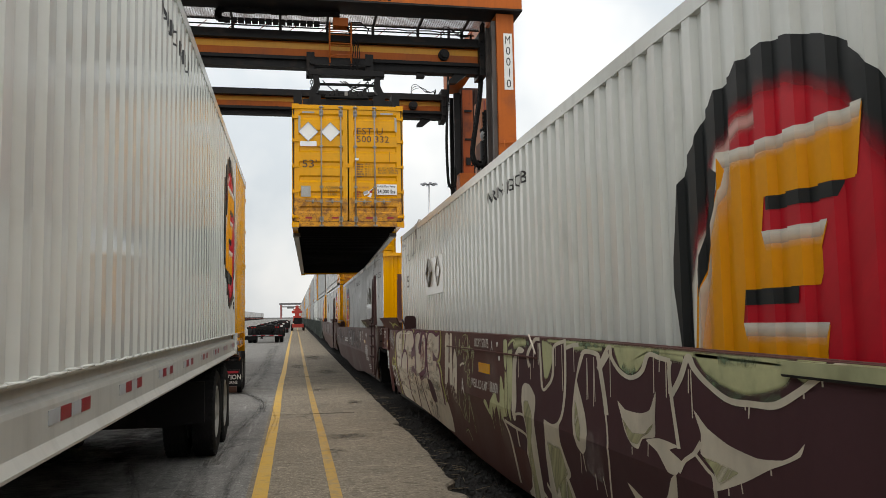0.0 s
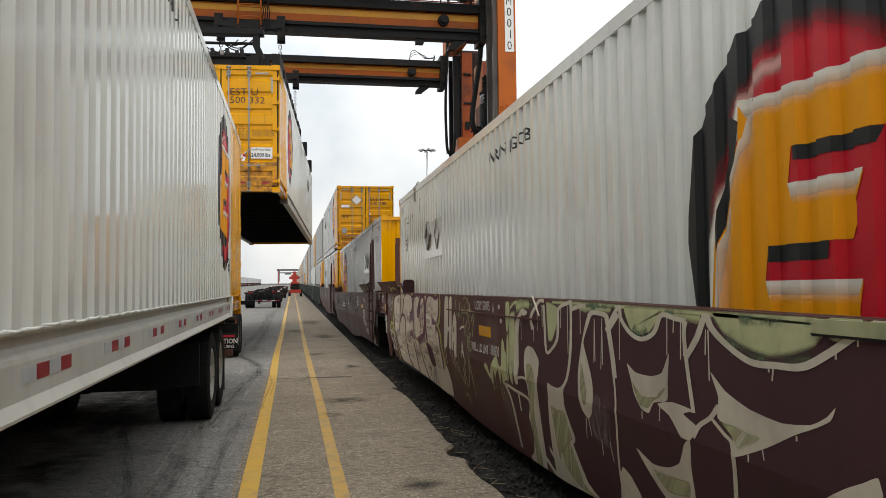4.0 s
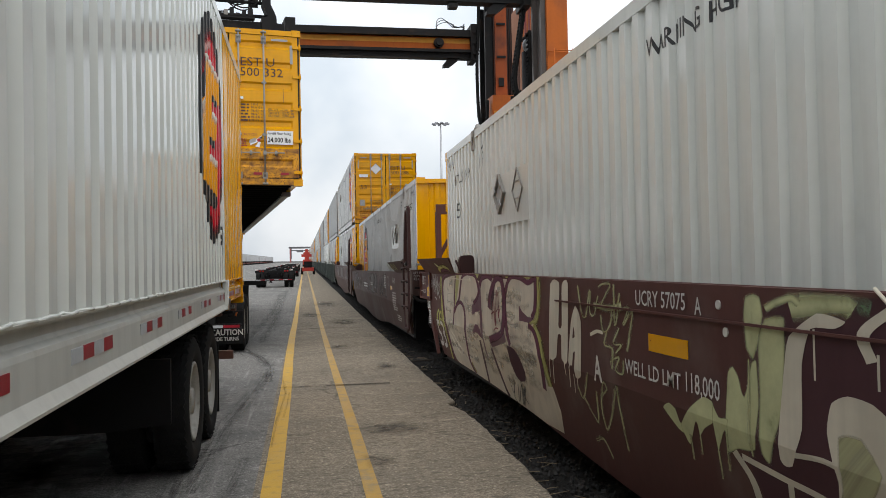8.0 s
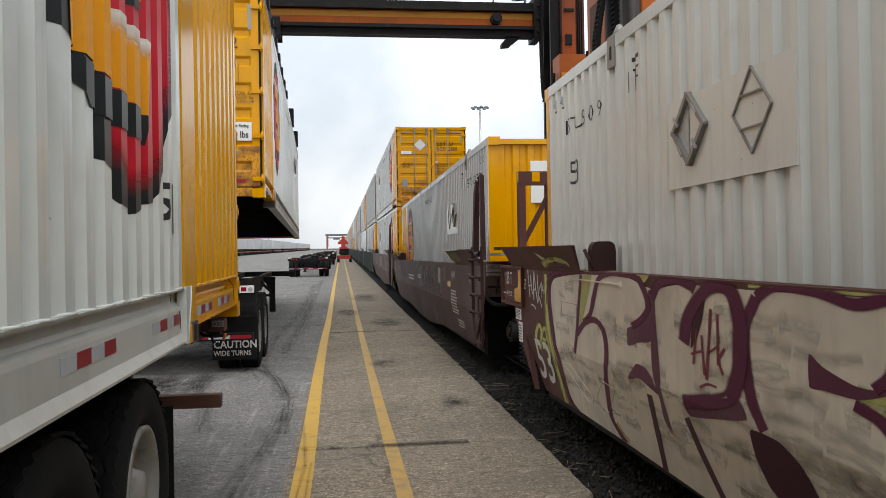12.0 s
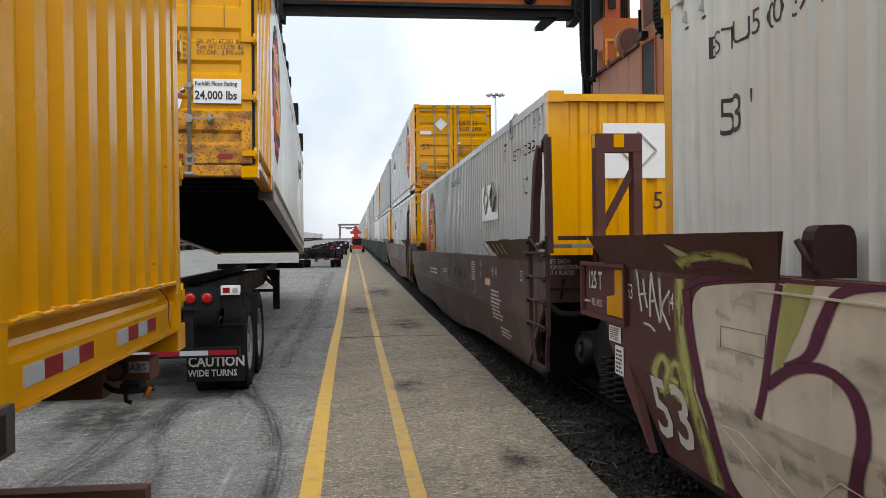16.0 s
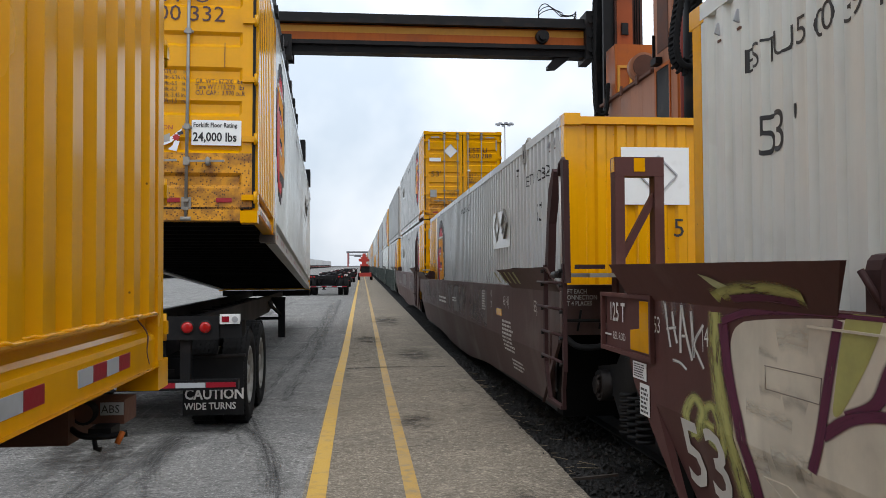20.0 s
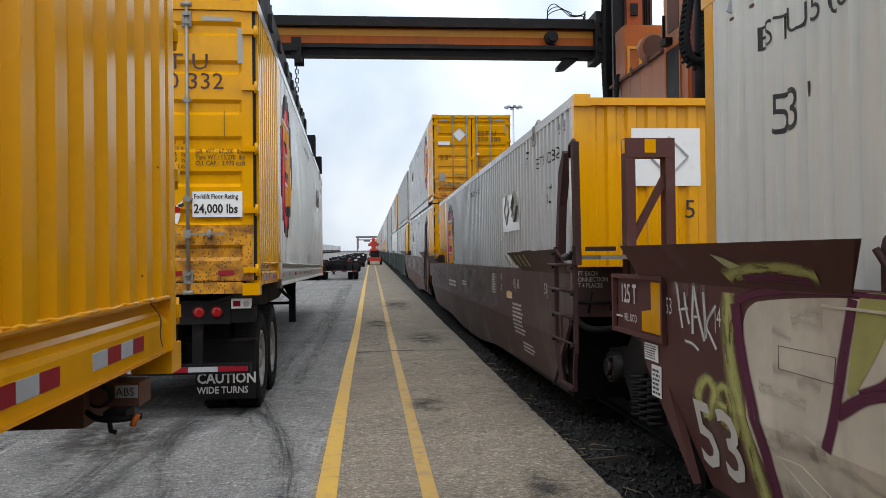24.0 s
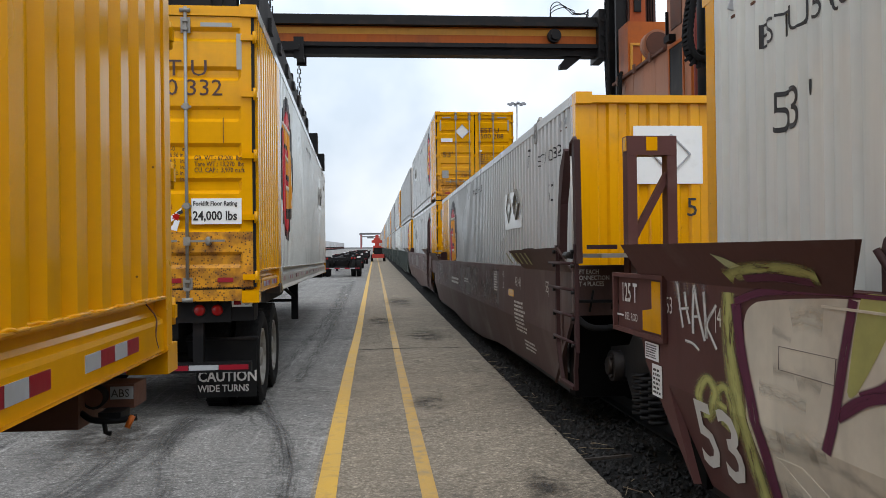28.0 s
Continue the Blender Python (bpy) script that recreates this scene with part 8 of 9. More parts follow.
fill("haze", (3.44, 1.39), (3.21, 1.41), (2.96, 1.41), (2.73, 1.41), (2.64, 1.37), (2.72, 1.28), (2.86, 1.24), (3.02, 1.22), (3.21, 1.25), (3.35, 1.30))
fill("haze", (2.64, 1.41), (2.48, 1.41), (2.49, 1.36), (2.61, 1.30), (2.68, 1.33))
stroke("teal", 0.09, (2.75, 1.40), (2.64, 1.37), (2.55, 1.38))
stroke("teal", 0.07, (3.21, 1.38), (3.08, 1.39), (2.92, 1.39))
stroke("teal", 0.06, (3.32, 1.29), (3.14, 1.22), (2.96, 1.22), (2.76, 1.24))
stroke("teal", 0.06, (2.49, 1.39), (2.52, 1.35))
stroke("haze", 0.05, (2.83, 1.34), (2.75, 1.32))
fill("haze", (2.44, 1.449), (2.30, 1.35), (1.90, 1.33), (1.40, 1.36), (1.0, 1.34), (0.7, 1.449))
stroke("teal", 0.06, (2.2, 1.42), (1.7, 1.40), (1.1, 1.42))
stroke("haze", 0.03, (5.6, 1.405), (4.6, 1.40), (3.6, 1.385), (2.6, 1.372), (1.4, 1.368), (0.4, 1.368))
stroke("teal", 0.05, (3.0, 1.375), (2.6, 1.365), (2.2, 1.365))
stroke("teal", 0.04, (5.0, 1.40), (4.7, 1.40), (4.5, 1.395))
# first letter
fill("cream", (6.37, 1.34), (6.21, 1.32), (6.27, 1.29), (6.41, 1.28), (6.47, 1.14), (6.48, 0.89), (6.57, 0.73), (6.65, 0.74), (6.59, 1.09), (6.55, 1.24))
stroke("cream", 0.03, (6.08, 1.19), (6.12, 1.28), (6.00, 1.36), (5.89, 1.41), (5.79, 1.41))
stroke("cream", 0.024, (5.80, 1.38), (5.78, 1.23), (5.75, 1.05), (5.62, 1.08), (5.51, 1.15), (5.48, 1.25), (5.46, 1.36), (5.22, 1.41))
stroke("cream", 0.022, (5.22, 1.42), (5.22, 1.29), (5.24, 1.10), (5.30, 0.94), (5.39, 0.85), (5.51, 0.81), (5.66, 0.81), (5.74, 0.82))
fill("cream", (6.33, 0.91), (6.30, 1.02), (6.21, 1.06), (6.08, 1.05), (5.95, 0.98), (5.95, 0.91), (6.04, 0.71), (6.13, 0.44), (6.23, 0.28), (6.50, 0.28), (6.64, 0.30), (6.36, 0.56), (6.29, 0.74))
fill("olive", (6.27, 0.91), (6.14, 0.93), (6.04, 0.82), (6.13, 0.69), (6.22, 0.59), (6.29, 0.39), (6.32, 0.28), (6.48, 0.28), (6.39, 0.49), (6.28, 0.72))
fill("maroon", (6.84, 0.46), (6.65, 0.49), (6.44, 0.48), (6.42, 0.40), (6.50, 0.33), (6.64, 0.30), (6.78, 0.36))
stroke("cream", 0.03, (7.02, 0.69), (6.90, 0.56), (6.89, 0.31))
stroke("cream", 0.028, (6.96, 0.68), (6.67, 0.66), (6.36, 0.64), (6.30, 0.57))
stroke("cream", 0.022, (6.61, 0.77), (6.38, 0.80), (6.24, 0.79))
stroke("cream", 0.02, (6.61, 0.66), (6.64, 0.50))
stroke("cream", 0.022, (6.84, 0.46), (6.72, 0.35), (6.52, 0.32), (6.27, 0.34), (6.00, 0.29))
fill("cream", (5.74, 0.82), (5.62, 0.81), (5.51, 0.80), (5.39, 0.84), (5.44, 0.71), (5.40, 0.59), (5.37, 0.48), (5.86, 0.33), (5.83, 0.55))
fill("olive", (5.77, 0.67), (5.61, 0.67), (5.46, 0.67), (5.43, 0.55), (5.43, 0.47), (5.82, 0.35), (5.80, 0.52))
stroke("cream", 0.02, (6.04, 0.38), (5.86, 0.33))
# second letter, a leaf and its outline
stroke("cream", 0.026, (5.21, 1.36), (5.08, 1.38), (4.95, 1.39))
fill("cream", (4.85, 1.34), (4.92, 1.26), (5.00, 1.16), (4.93, 1.05), (4.87, 0.95), (4.85, 0.84), (4.91, 0.74), (5.00, 0.69), (5.08, 0.73), (5.11, 0.83), (5.11, 0.96), (5.04, 1.14), (4.96, 1.28), (4.91, 1.33))
fill("olive", (5.06, 1.03), (5.02, 1.01), (4.96, 0.86), (4.99, 0.77), (5.04, 0.77), (5.08, 0.86))
stroke("cream", 0.03, (4.91, 1.32), (4.83, 1.35), (4.64, 1.34), (4.61, 1.31), (4.59, 1.26), (4.54, 1.11), (4.51, 0.99))
stroke("cream", 0.03, (4.59, 1.26), (4.51, 1.31), (4.45, 1.35))
stroke("cream", 0.012, (4.61, 1.26), (4.55, 1.08), (4.51, 0.83), (4.61, 0.56), (4.68, 0.36))
stroke("cream", 0.024, (4.63, 1.25), (4.44, 1.39), (4.41, 1.33), (4.30, 1.26), (4.15, 1.23), (4.00, 1.27), (3.91, 1.36), (3.77, 1.35), (3.66, 1.34))
stroke("cream", 0.017, (3.66, 1.34), (3.68, 1.28), (3.66, 1.14), (3.61, 0.93))
fill("cream", (4.34, 1.09), (4.23, 1.05), (4.04, 1.05), (3.92, 1.08), (3.84, 1.18), (3.86, 1.05), (3.87, 0.95), (4.02, 0.92), (4.08, 0.86), (4.17, 0.87), (4.25, 0.93), (4.30, 1.02))
fill("olive", (4.28, 1.00), (4.15, 0.94), (3.96, 0.96), (3.89, 1.01), (4.03, 0.92), (4.09, 0.88), (4.20, 0.89))
fill("cream", (3.98, 0.92), (3.82, 0.95), (3.61, 0.94), (3.71, 0.91), (3.58, 0.87), (3.65, 0.80), (3.74, 0.80), (3.85, 0.88))
stroke("cream", 0.026, (3.66, 1.18), (3.56, 1.27), (3.48, 1.37), (3.43, 1.32), (3.32, 1.26), (3.14, 1.20), (2.96, 1.20), (2.80, 1.21), (2.65, 1.27), (2.49, 1.35), (2.26, 1.45))
fill("cream", (3.45, 1.13), (3.33, 1.06), (3.15, 1.01), (2.94, 0.99), (2.77, 1.01), (2.68, 1.05), (2.63, 1.09), (2.66, 1.04), (2.75, 1.00), (2.86, 0.96), (3.04, 0.88), (3.27, 0.80), (3.28, 0.86), (3.31, 0.91), (3.40, 0.94), (3.39, 1.03))
fill("olive", (3.39, 0.93), (3.26, 0.93), (3.08, 0.91), (3.24, 0.83), (3.30, 0.88))
stroke("cream", 0.02, (3.39, 0.99), (3.46, 0.93), (3.56, 0.88), (3.62, 0.82))
stroke("cream", 0.016, (3.45, 0.93), (3.35, 0.88), (3.29, 0.85), (3.29, 0.76), (3.35, 0.57))
fill("cream", (4.32, 0.64), (4.14, 0.59), (3.96, 0.61), (3.82, 0.66), (3.72, 0.77), (3.65, 0.80), (3.70, 0.66), (3.75, 0.46), (4.05, 0.43), (4.21, 0.53))
fill("olive", (4.15, 0.56), (3.90, 0.58), (3.75, 0.59), (3.78, 0.50), (4.03, 0.47))
fill("cream", (5.74, 0.80), (5.55, 0.79), (5.40, 0.81), (5.49, 0.67), (5.47, 0.50), (5.29, 0.33), (5.01, 0.28), (4.77, 0.30), (4.59, 0.48), (4.41, 0.40), (4.36, 0.28), (4.96, 0.28), (5.66, 0.28), (6.00, 0.28))
fill("olive", (5.70, 0.61), (5.53, 0.51), (5.37, 0.32), (5.03, 0.28), (5.36, 0.28), (5.72, 0.35))
fill("cream", (2.87, 0.69), (2.77, 0.74), (2.60, 0.83), (2.51, 0.87), (2.44, 0.90), (2.44, 0.80))
stroke("mist", 0.06, (4.76, 0.86), (4.79, 0.73), (4.81, 0.57))
stroke("mist", 0.06, (4.63, 0.92), (4.70, 0.72), (4.73, 0.56))
stroke("mist", 0.05, (4.85, 0.78), (4.92, 0.64), (4.89, 0.58))
# paint runs
stroke("cream", 0.005, (4.81, 1.31), (4.83, 1.05))
stroke("cream", 0.005, (4.69, 1.30), (4.72, 1.02))
stroke("cream", 0.005, (4.43, 1.33), (4.44, 1.10))
stroke("cream", 0.005, (3.85, 1.36), (3.86, 1.17))
stroke("cream", 0.005, (3.78, 1.35), (3.79, 1.28))
stroke("cream", 0.005, (3.71, 1.34), (3.72, 1.16))
stroke("cream", 0.005, (3.69, 1.34), (3.69, 1.18))
stroke("cream", 0.005, (3.48, 1.31), (3.49, 1.20))
stroke("cream", 0.005, (3.46, 1.31), (3.46, 1.09))
stroke("cream", 0.005, (2.98, 1.19), (2.99, 1.14))
stroke("cream", 0.005, (3.01, 1.19), (3.01, 1.17))
stroke("cream", 0.005, (2.62, 1.27), (2.62, 1.25))
stroke("cream", 0.005, (2.51, 1.33), (2.51, 1.30))
stroke("cream", 0.005, (2.85, 0.96), (2.85, 0.94))
stroke("cream", 0.005, (3.07, 0.87), (3.06, 0.83))
stroke("cream", 0.005, (3.17, 0.83), (3.17, 0.80))
stroke("cream", 0.005, (4.16, 0.86), (4.16, 0.82))
stroke("cream", 0.005, (3.95, 0.92), (3.96, 0.84))
stroke("cream", 0.005, (5.04, 0.69), (5.11, 0.55))
stroke("cream", 0.005, (4.84, 0.59), (4.87, 0.49))
stroke("cream", 0.005, (4.71, 0.60), (4.71, 0.48))
stroke("cream", 0.006, (6.39, 1.28), (6.39, 1.09))
stroke("cream", 0.006, (6.05, 1.22), (6.05, 1.10))
stroke("cream", 0.006, (5.96, 1.37), (5.96, 1.19))
stroke("cream", 0.006, (5.84, 1.38), (5.84, 1.22))
stroke("cream", 0.006, (5.42, 1.36), (5.43, 1.23))
stroke("cream", 0.006, (5.29, 1.38), (5.29, 1.07))
stroke("cream", 0.006, (5.05, 1.37), (5.05, 1.21))
stroke("cream", 0.006, (4.81, 1.31), (4.81, 1.06))
stroke("cream", 0.006, (4.69, 1.32), (4.69, 1.05))
stroke("cream", 0.006, (5.00, 0.69), (5.01, 0.58))


def stencil(text, y, z, size, material=None, wide=1.0, bold=0.0, car=None, lift=0.008, tall=1.0):
    """Lettering on the wall that faces the walkway; reading runs towards smaller y."""
    bm = glyphs(text, size, wide, bold)
    for v in bm.verts:
        zz = z + v.co.y * tall
        v.co = Vector((wall_x(zz, lift), y - v.co.x, zz))
    part("stencil", bm, material or M_cream, car or car_one)


stencil("UCRY 57075", 8.02, 1.300, 0.122, wide=0.94, bold=0.001)
stencil("A", 7.31, 1.285, 0.122, wide=0.80, bold=0.001)
stencil("WELL LD LMT", 8.19, 0.895, 0.118, wide=0.98, bold=0.001)
stencil("118,000", 7.44, 0.900, 0.138, wide=0.80, bold=0.001)
stencil("A", 8.72, 0.78, 0.235, wide=0.85, bold=0.004)
stencil("53", 15.20, 0.415, 0.53, wide=1.16, bold=0.006, lift=0.0068)
stencil("|53", 15.58, 1.235, 0.145, wide=0.80, lift=0.0045)
stencil("|4", 14.84, 1.215, 0.145, wide=0.80, lift=0.0035)
bm = B()
box(bm, -(SX + 0.004), -(SX + 0.001), 7.40, 7.86, 1.055, 1.150)
part("reflector", bm, M_yellow, car_one, "faded yellow reflective rectangle")
for y, z in ((7.09, 1.34), (7.03, 1.22)):
    bm = B()
    rod(bm, (-(SX + 0.006), y, z), (-SX, y, z), 0.022, 10)
    part("rivet", bm, M_cream, car_one)
# lid strip, lever rods and welded outlines on the wall
bm = B()
bar(bm, (-(SX + 0.012), 9.5, 1.268), (-(SX + 0.012), 5.85, 1.268), 0.012, 0.012)
part("rub_strip", bm, M_brown, car_one)
cover = part("latch_cover", prism(B(), [(2.72, 1.383), (2.72, 1.334), (0.4, 1.318), (0.4, 1.376)], -(SX + 0.009), -(SX + 0.022), "x"), PAINT["haze"], car_one, "raised cover strip sprayed pale green", bevel=0.004)
# dark bar drawn as the shadow below the cover strip
part("rub_strip", prism(B(), [(2.73, 1.333), (2.72, 1.324), (0.4, 1.308), (0.4, 1.317)], -(SX + 0.009), -(SX + 0.020), "x"), M_grease, cover)
bm = B()
rod(bm, (-(SX + 0.01), 6.05, 1.44), (-(SX + 0.02), 5.86, 1.30), 0.007, 6)
part("lever_rod", bm, PAINT["cream"], car_one, "thin pale lever rod")
bm = B()
for ring in (((14.24, 0.67), (14.02, 0.68), (13.57, 0.50), (13.57, 0.44), (13.71, 0.43)), ((13.21, 0.67), (12.95, 0.65), (13.20, 0.44), (13.42, 0.46), (13.42, 0.53))):
    for a, b in zip(ring, ring[1:] + ring[:1]):
        bar(bm, (wall_x(a[1], 0.006), a[0], a[1]), (wall_x(b[1], 0.003), b[0], b[1]), 0.005)
part("weld_outline", bm, PAINT["cream"], car_one)
part("latch_bar", bar(B(), (-(SX + 0.008), 13.80, 1.385), (-(SX + 0.008), 12.72, 1.375), 0.008, 0.010), PAINT["cream"], car_one, "thin latch bar sprayed over with cream paint")
part("latch_end", box(B(), -(SX + 0.018), -(SX + 0.001), 12.69, 12.72, 1.36, 1.395), PAINT["cream"], car_one, bevel=0.003)
bm = B()
ring = ((14.16, 1.185), (13.71, 1.185), (13.73, 1.08), (14.16, 1.081))
for a, b in zip(ring, ring[1:] + ring[:1]):
    bar(bm, (wall_x(a[1], 0.006), a[0], a[1]), (wall_x(b[1], 0.003), b[0], b[1]), 0.0025)
part("patch_plate", bm, M_fadedband, car_one)

# end plate: load figure, arrow, yellow corner, two data labels
bm = B()
xo = -(SX + 0.004)
box(bm, xo - 0.03, xo, 15.53, 16.57, 1.045, 1.075)
box(bm, xo - 0.03, xo, 15.53, 16.57, 1.435, 1.462)
box(bm, xo - 0.03, xo, 15.53, 15.56, 1.075, 1.435)
box(bm, xo - 0.03, xo, 16.54, 16.57, 1.075, 1.435)
part("plate_frame", bm, M_brown, car_one, bevel=0.006)
bm = B()
f = bm.faces.new([bm.verts.new((xo - 0.003, y, z)) for y, z in ((15.58, 1.09), (15.58, 1.42), (15.80, 1.42), (15.80, 1.24), (15.98, 1.22), (15.98, 1.09))])
part("yellow_corner", bm, M_yellow, car_one, "yellow painted corner")
stencil("125 T", 16.42, 1.265, 0.185, wide=0.78, bold=0.003, lift=0.012)
stencil("REL ROD", 16.34, 1.135, 0.075, wide=0.9, lift=0.012)
bm = B()
bar(bm, (xo - 0.008, 16.52, 1.16), (xo - 0.008, 16.38, 1.16), 0.004, 0.012)
part("arrow", bm, M_cream, car_one)
for y0, y1, z0, z1 in ((15.69, 15.94, 0.91, 1.02), (15.64, 15.81, 0.69, 0.89)):
    bm = B()
    box(bm, -(SX + 0.005), -(SX + 0.001), y0, y1, z0, z1)
    lab = part("data_label", bm, M_sticker, car_one, "small white data label")
    bm = bars_of_text(B(), 0, 0, (y1 - y0) * 0.85, (z1 - z0) * 0.85, 6, random.Random(int(y0 * 100)))
    for v in bm.verts:
        v.co = Vector((-(SX + 0.0065), y1 - 0.02 - v.co.x, z0 + 0.01 + v.co.y))
    part("lettering", bm, M_ink, lab)
# end web that closes the cut-back corner above the truck
bm = B()
prism(bm, [(15.541, 1.058), (16.05, 1.058), (15.95, 0.88), (15.62, 0.62), (15.34, 0.42), (15.165, 0.29), (15.541, 0.79)], -(SX - 0.004), -(SX - 0.05), "x")
part("corner_web", bm, M_brown, car_one)

# stencils on the second car
def stencil2(text, y, z, size, **k):
    stencil(text, y, z, size, car=car_two, **k)


stencil2("45|  48|", 20.9, 1.20, 0.17, wide=0.8)
stencil2("53|", 19.05, 1.20, 0.17, wide=0.8)
stencil2("40", 21.9, 1.28, 0.13, wide=0.8)
stencil2("20", 21.9, 1.13, 0.13, wide=0.8)
bm = B()
box(bm, -(SX + 0.004), -(SX + 0.001), 21.05, 21.45, 1.05, 1.14)
part("reflector", bm, M_yellow, car_two)
for y, z, w, h, n, sd in ((21.0, 0.62, 0.75, 0.40, 8, 3), (22.75, 1.06, 0.35, 0.30, 8, 4), (20.6, 0.42, 0.7, 0.14, 3, 5), (29.5, 0.95, 1.6, 0.16, 2, 6), (26.8, 1.05, 0.8, 0.10, 2, 8)):
    bm = bars_of_text(B(), 0, 0, w, h, n, random.Random(sd))
    for v in bm.verts:
        zz = z + v.co.y
        v.co = Vector((wall_x(zz, 0.004), y - v.co.x, zz))
    part("stencil", bm, M_cream, car_two)
# scraped grey bands along the second and third car
M_scrape = soft_mat("scraped_grey_paint", (0.17, 0.145, 0.14), 0.35, (0.9, 0.55), (0.38, 0.62), 0.75, 0.6, on_place=True)
M_scratch = soft_mat("dark_scratches", (0.035, 0.028, 0.028), 0.9, (1.2, 3.5), (0.45, 0.65), 0.6, 0.6, on_place=True)
for car, y0, y1, z0, z1, m in ((car_two, 22.3, 28.4, 0.80, 1.44, M_scrape), (car_two, 28.6, 34.4, 0.78, 1.44, M_scrape), (car_three, 38, 52, 0.80, 1.44, M_scrape), (car_two, 23.4, 26.4, 0.95, 1.42, M_scratch), (car_two, 30.0, 33.0, 0.9, 1.4, M_scratch)):
    bm = B()
    uv = bm.loops.layers.uv.new("spray")
    v = []
    lift = 0.002 if m is M_scrape else 0.003
    for k in range(30):
        y = y0 + (y1 - y0) * k / 29
        v.append((bm.verts.new((wall_x(0.9, lift), y, z0 + 0.03 * noise.noise((y, 1, 0)))), bm.verts.new((wall_x(1.0, lift), y, z1))))
    for k, (a, b) in enumerate(zip(v, v[1:])):
        f = bm.faces.new((a[0], b[0], b[1], a[1]))
        for lp, q in zip(f.loops, ((0, k), (0, k + 1), (1, k + 1), (1, k))):
            lp[uv].uv = q
    part("faded_band" if m is M_scrape else "scratch", bm, m, car)
# brake step plate between the first two units
for k, line in enumerate(("LIFT EACH", "CONNECTION", "AT 4 PLACES")):
    bm = glyphs(line, 0.060, 0.80, 0.0008)
    part("stencil", lay(bm, (-1.455, 18.105, 1.41 - k * 0.056), (1, 0, 0), (0, 0, 1)), M_cream, car_two)

# rods, hoses and a worn tag round the gap between the first two units
for x, z0, z1 in ((-1.33, 1.06, 1.26), (-1.12, 1.08, 1.34), (-1.06, 1.08, 1.34)):
    part("brake_rod", rod(B(), (x, 18.08, z0), (x + 0.03, 18.06, z1), 0.012, 6), M_grease, car_two)
part("air_hose", tube(B(), smooth_path([(-1.48, 18.0, 1.02), (-1.36, 17.9, 0.93), (-1.15, 17.75, 0.96), (-1.0, 17.6, 1.10), (-0.85, 17.5, 1.14)], 6), 0.028, 8), M_rubber, car_two, "drooping black air hose")
part("cross_pipe", tube(B(), [(-1.45, 18.05, 1.16), (-1.2, 18.02, 1.16), (-0.4, 18.0, 1.14)], 0.016, 6), M_grease, car_two)
part("step_box", box(B(), -1.35, -1.10, 17.95, 18.09, 1.64, 1.68), M_darkbrown, car_two, bevel=0.006)
for k, (y, dy) in enumerate(((20.75, -0.30), (20.35, -0.05), (20.05, -0.28), (19.75, -0.10), (19.5, -0.25))):
    bm = B()
    rect(bm, 0, 0.10, 0, 0.13)
    for q in bm.verts:
        zz = 1.485 + q.co.y
        q.co = Vector((-(SX + 0.012 + (zz - 1.43) * 0.70), y + q.co.x + dy * q.co.y, zz))
    part("tag_stroke", bm, PAINT["olive"], car_two)

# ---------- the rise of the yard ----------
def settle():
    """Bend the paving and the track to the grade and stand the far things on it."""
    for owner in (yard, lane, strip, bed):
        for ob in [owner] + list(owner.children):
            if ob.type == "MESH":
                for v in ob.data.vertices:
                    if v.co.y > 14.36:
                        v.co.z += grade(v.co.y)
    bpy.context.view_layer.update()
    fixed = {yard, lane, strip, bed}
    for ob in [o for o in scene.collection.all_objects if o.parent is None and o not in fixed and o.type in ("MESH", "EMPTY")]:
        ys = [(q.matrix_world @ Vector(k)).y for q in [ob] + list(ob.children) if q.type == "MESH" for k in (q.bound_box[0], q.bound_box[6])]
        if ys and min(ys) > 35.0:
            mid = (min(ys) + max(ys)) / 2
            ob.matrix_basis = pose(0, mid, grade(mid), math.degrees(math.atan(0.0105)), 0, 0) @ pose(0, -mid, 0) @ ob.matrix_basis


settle()

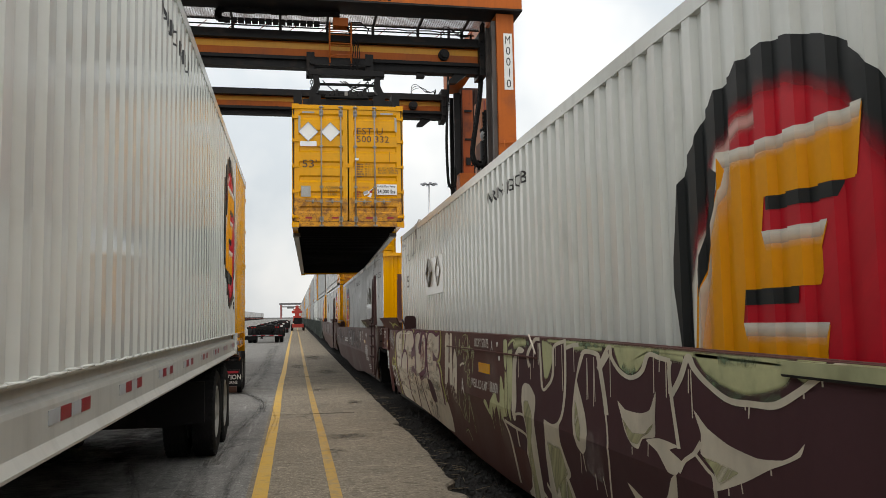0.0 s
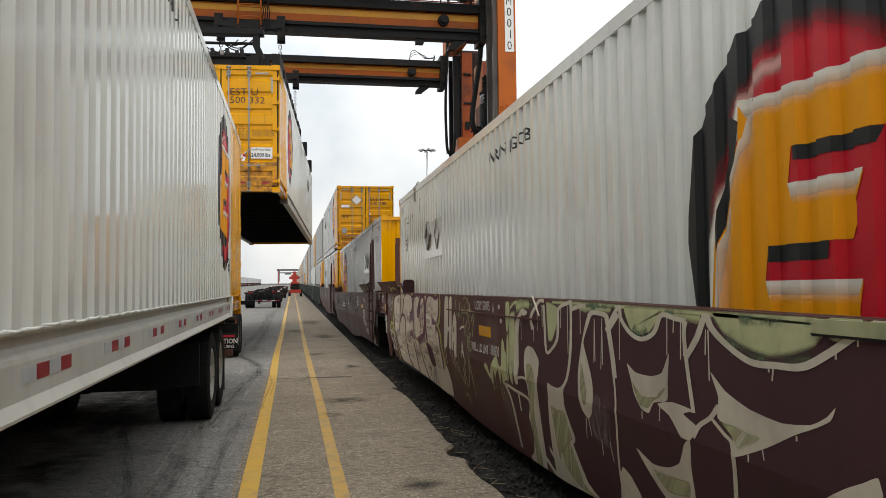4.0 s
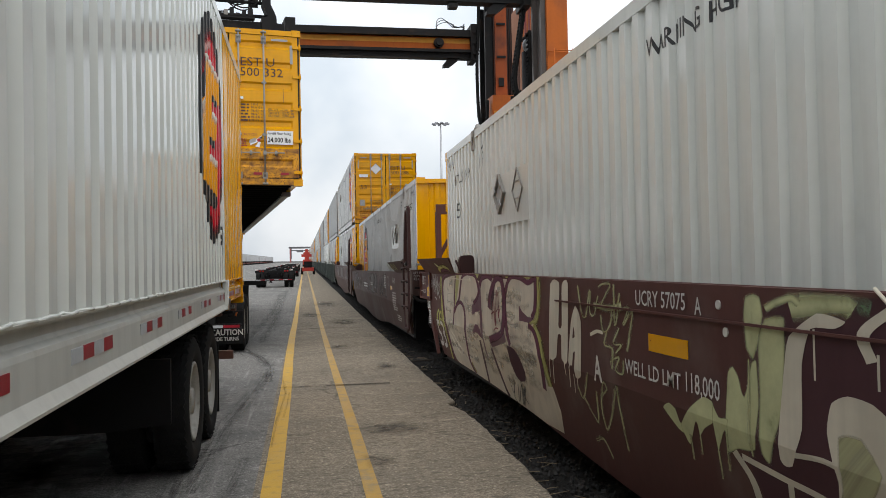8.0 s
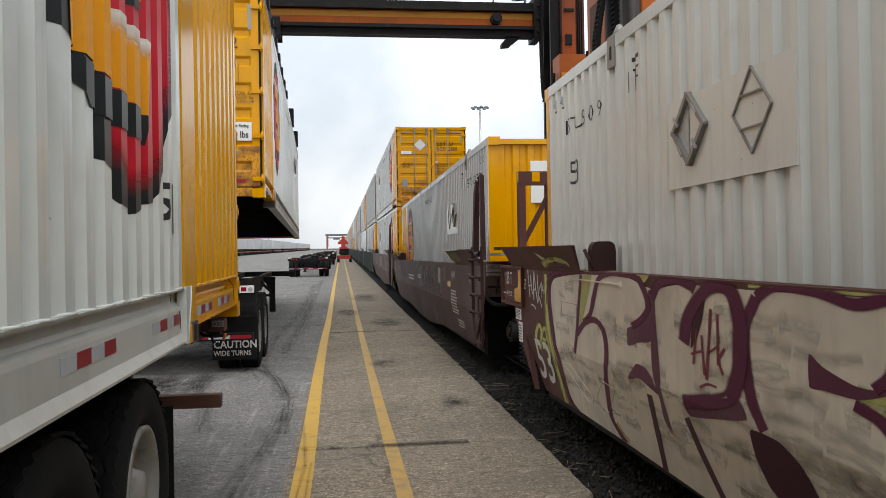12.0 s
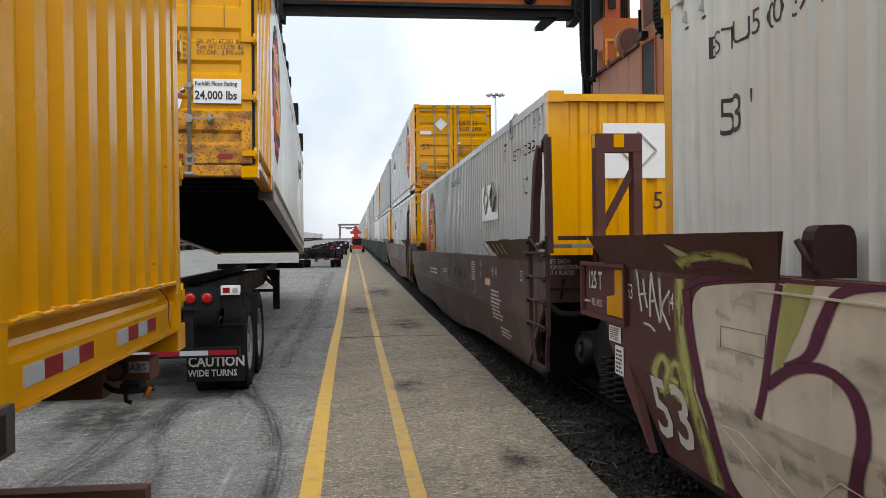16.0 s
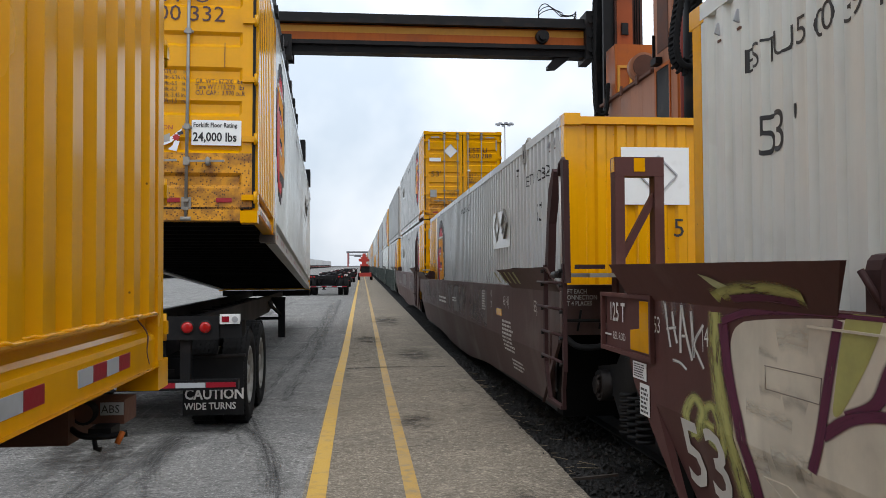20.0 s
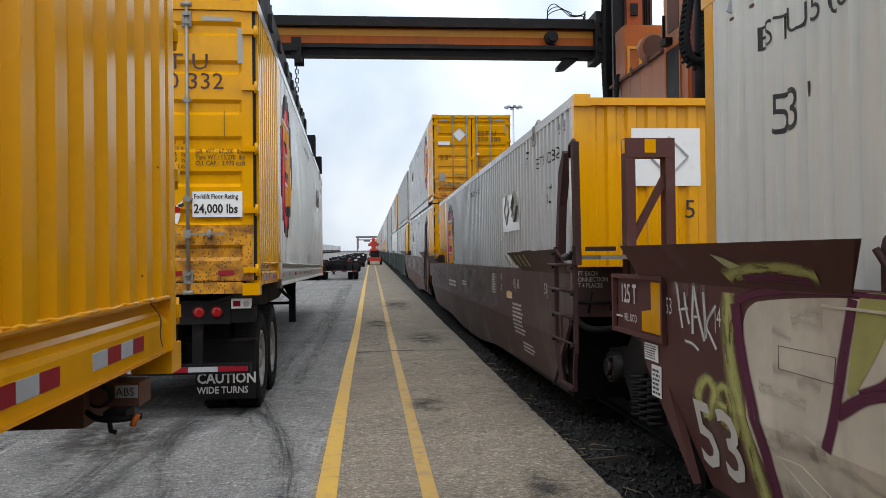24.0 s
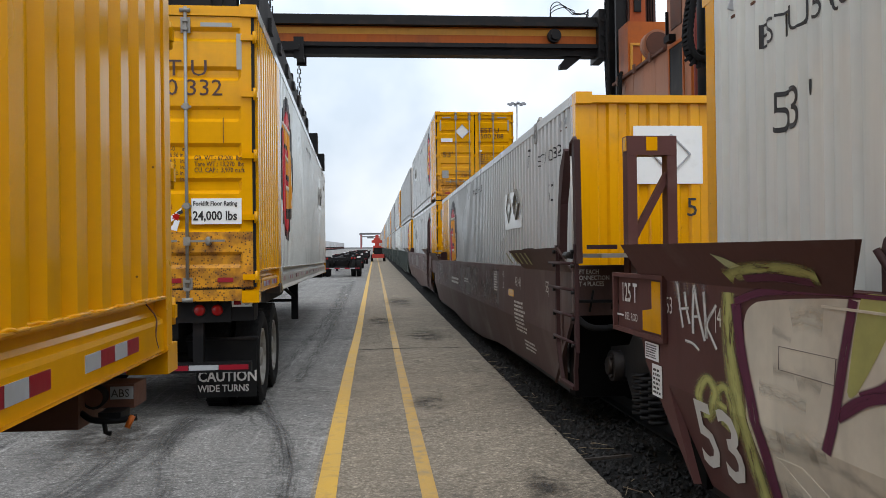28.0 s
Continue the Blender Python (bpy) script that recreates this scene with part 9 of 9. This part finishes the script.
# ---------- what moves ----------
# seconds, right edge of the load at its near and far end, base height there
LOAD = [
    (0.0, 2.50, 2.84, 3.79, 3.66), (1.0, 1.81, 2.36, 3.81, 3.66), (2.0, 1.16, 1.86, 3.82, 3.68), (3.3, 0.20, 1.25, 3.77, 3.57), (4.5, -0.60, 0.51, 3.68, 3.40),
    (5.0, -0.86, 0.24, 3.63, 3.35), (6.0, -1.04, -0.45, 3.42, 3.16), (7.0, -0.36, -1.58, 3.26, 3.01), (8.0, -0.10, -2.30, 3.08, 2.88),
    (9.0, -0.34, -1.61, 2.91, 2.71), (10.0, -0.57, -1.44, 2.74, 2.56), (11.0, -0.98, -1.46, 2.58, 2.40), (12.5, -1.06, -1.42, 2.32, 2.08),
    (14.0, -1.07, -1.38, 2.16, 1.76), (15.0, -1.04, -1.46, 2.24, 1.56), (16.0, -1.02, -1.54, 2.32, 1.40), (18.0, -1.08, -1.55, 2.24, 1.20), (20.0, -1.05, -1.56, 2.11, 1.11),
    (21.5, -1.08, -1.50, 1.92, 1.10), (23.5, -1.11, -1.48, 1.40, 1.09), (24.6, -1.14, -1.47, 1.165, 1.10), (28.0, -1.14, -1.47, 1.165, 1.10)]
# seconds, drop of the hoist beams from their first height
DROP = [(0.0, 0.0), (2.0, -0.02), (4.5, -0.22), (5.0, -0.31), (8.0, -0.88), (9.0, -1.06), (11.0, -1.43), (14.0, -1.93), (17.0, -2.17), (20.0, -2.45), (22.5, -2.76), (24.8, -2.98), (28.0, -2.98)]


def load_pose(xn, xf, zn, zf):
    yaw = math.degrees(math.atan2(xn - xf, CL))
    pitch = math.degrees(math.atan2(zf - zn, CL))
    c = math.cos(radians(yaw))
    return pose(xn - CW / 2 * c, 18.65, zn, pitch, 0, yaw)


def drop_at(t):
    return float(np.interp(t, [d[0] for d in DROP], [d[1] for d in DROP]))


def motions():
    walk(box_hung, [(t, load_pose(*r)) for t, *r in LOAD])
    walk(grapple, [(t, load_pose(*r) @ pose(0, 0, CH)) for t, *r in LOAD])
    for beam, home in ((beam_near, BEAM_NEAR), (beam_far, BEAM_FAR)):
        walk(beam, [(t, pose(home[0], home[1], home[2] + d)) for t, d in DROP])
    for chain in (chain_near, chain_far):
        walk(chain, [(t, pose(0, 0, d / 2)) for t, d in DROP])
    for trolley, home, f in ((trolley_near, BEAM_NEAR, 0.35), (trolley_far, BEAM_FAR, 0.76)):
        walk(trolley, [(t, pose(xn + (xf - xn) * f - CW / 2, home[1], home[2] + drop_at(t))) for t, xn, xf, zn, zf in LOAD])


motions()
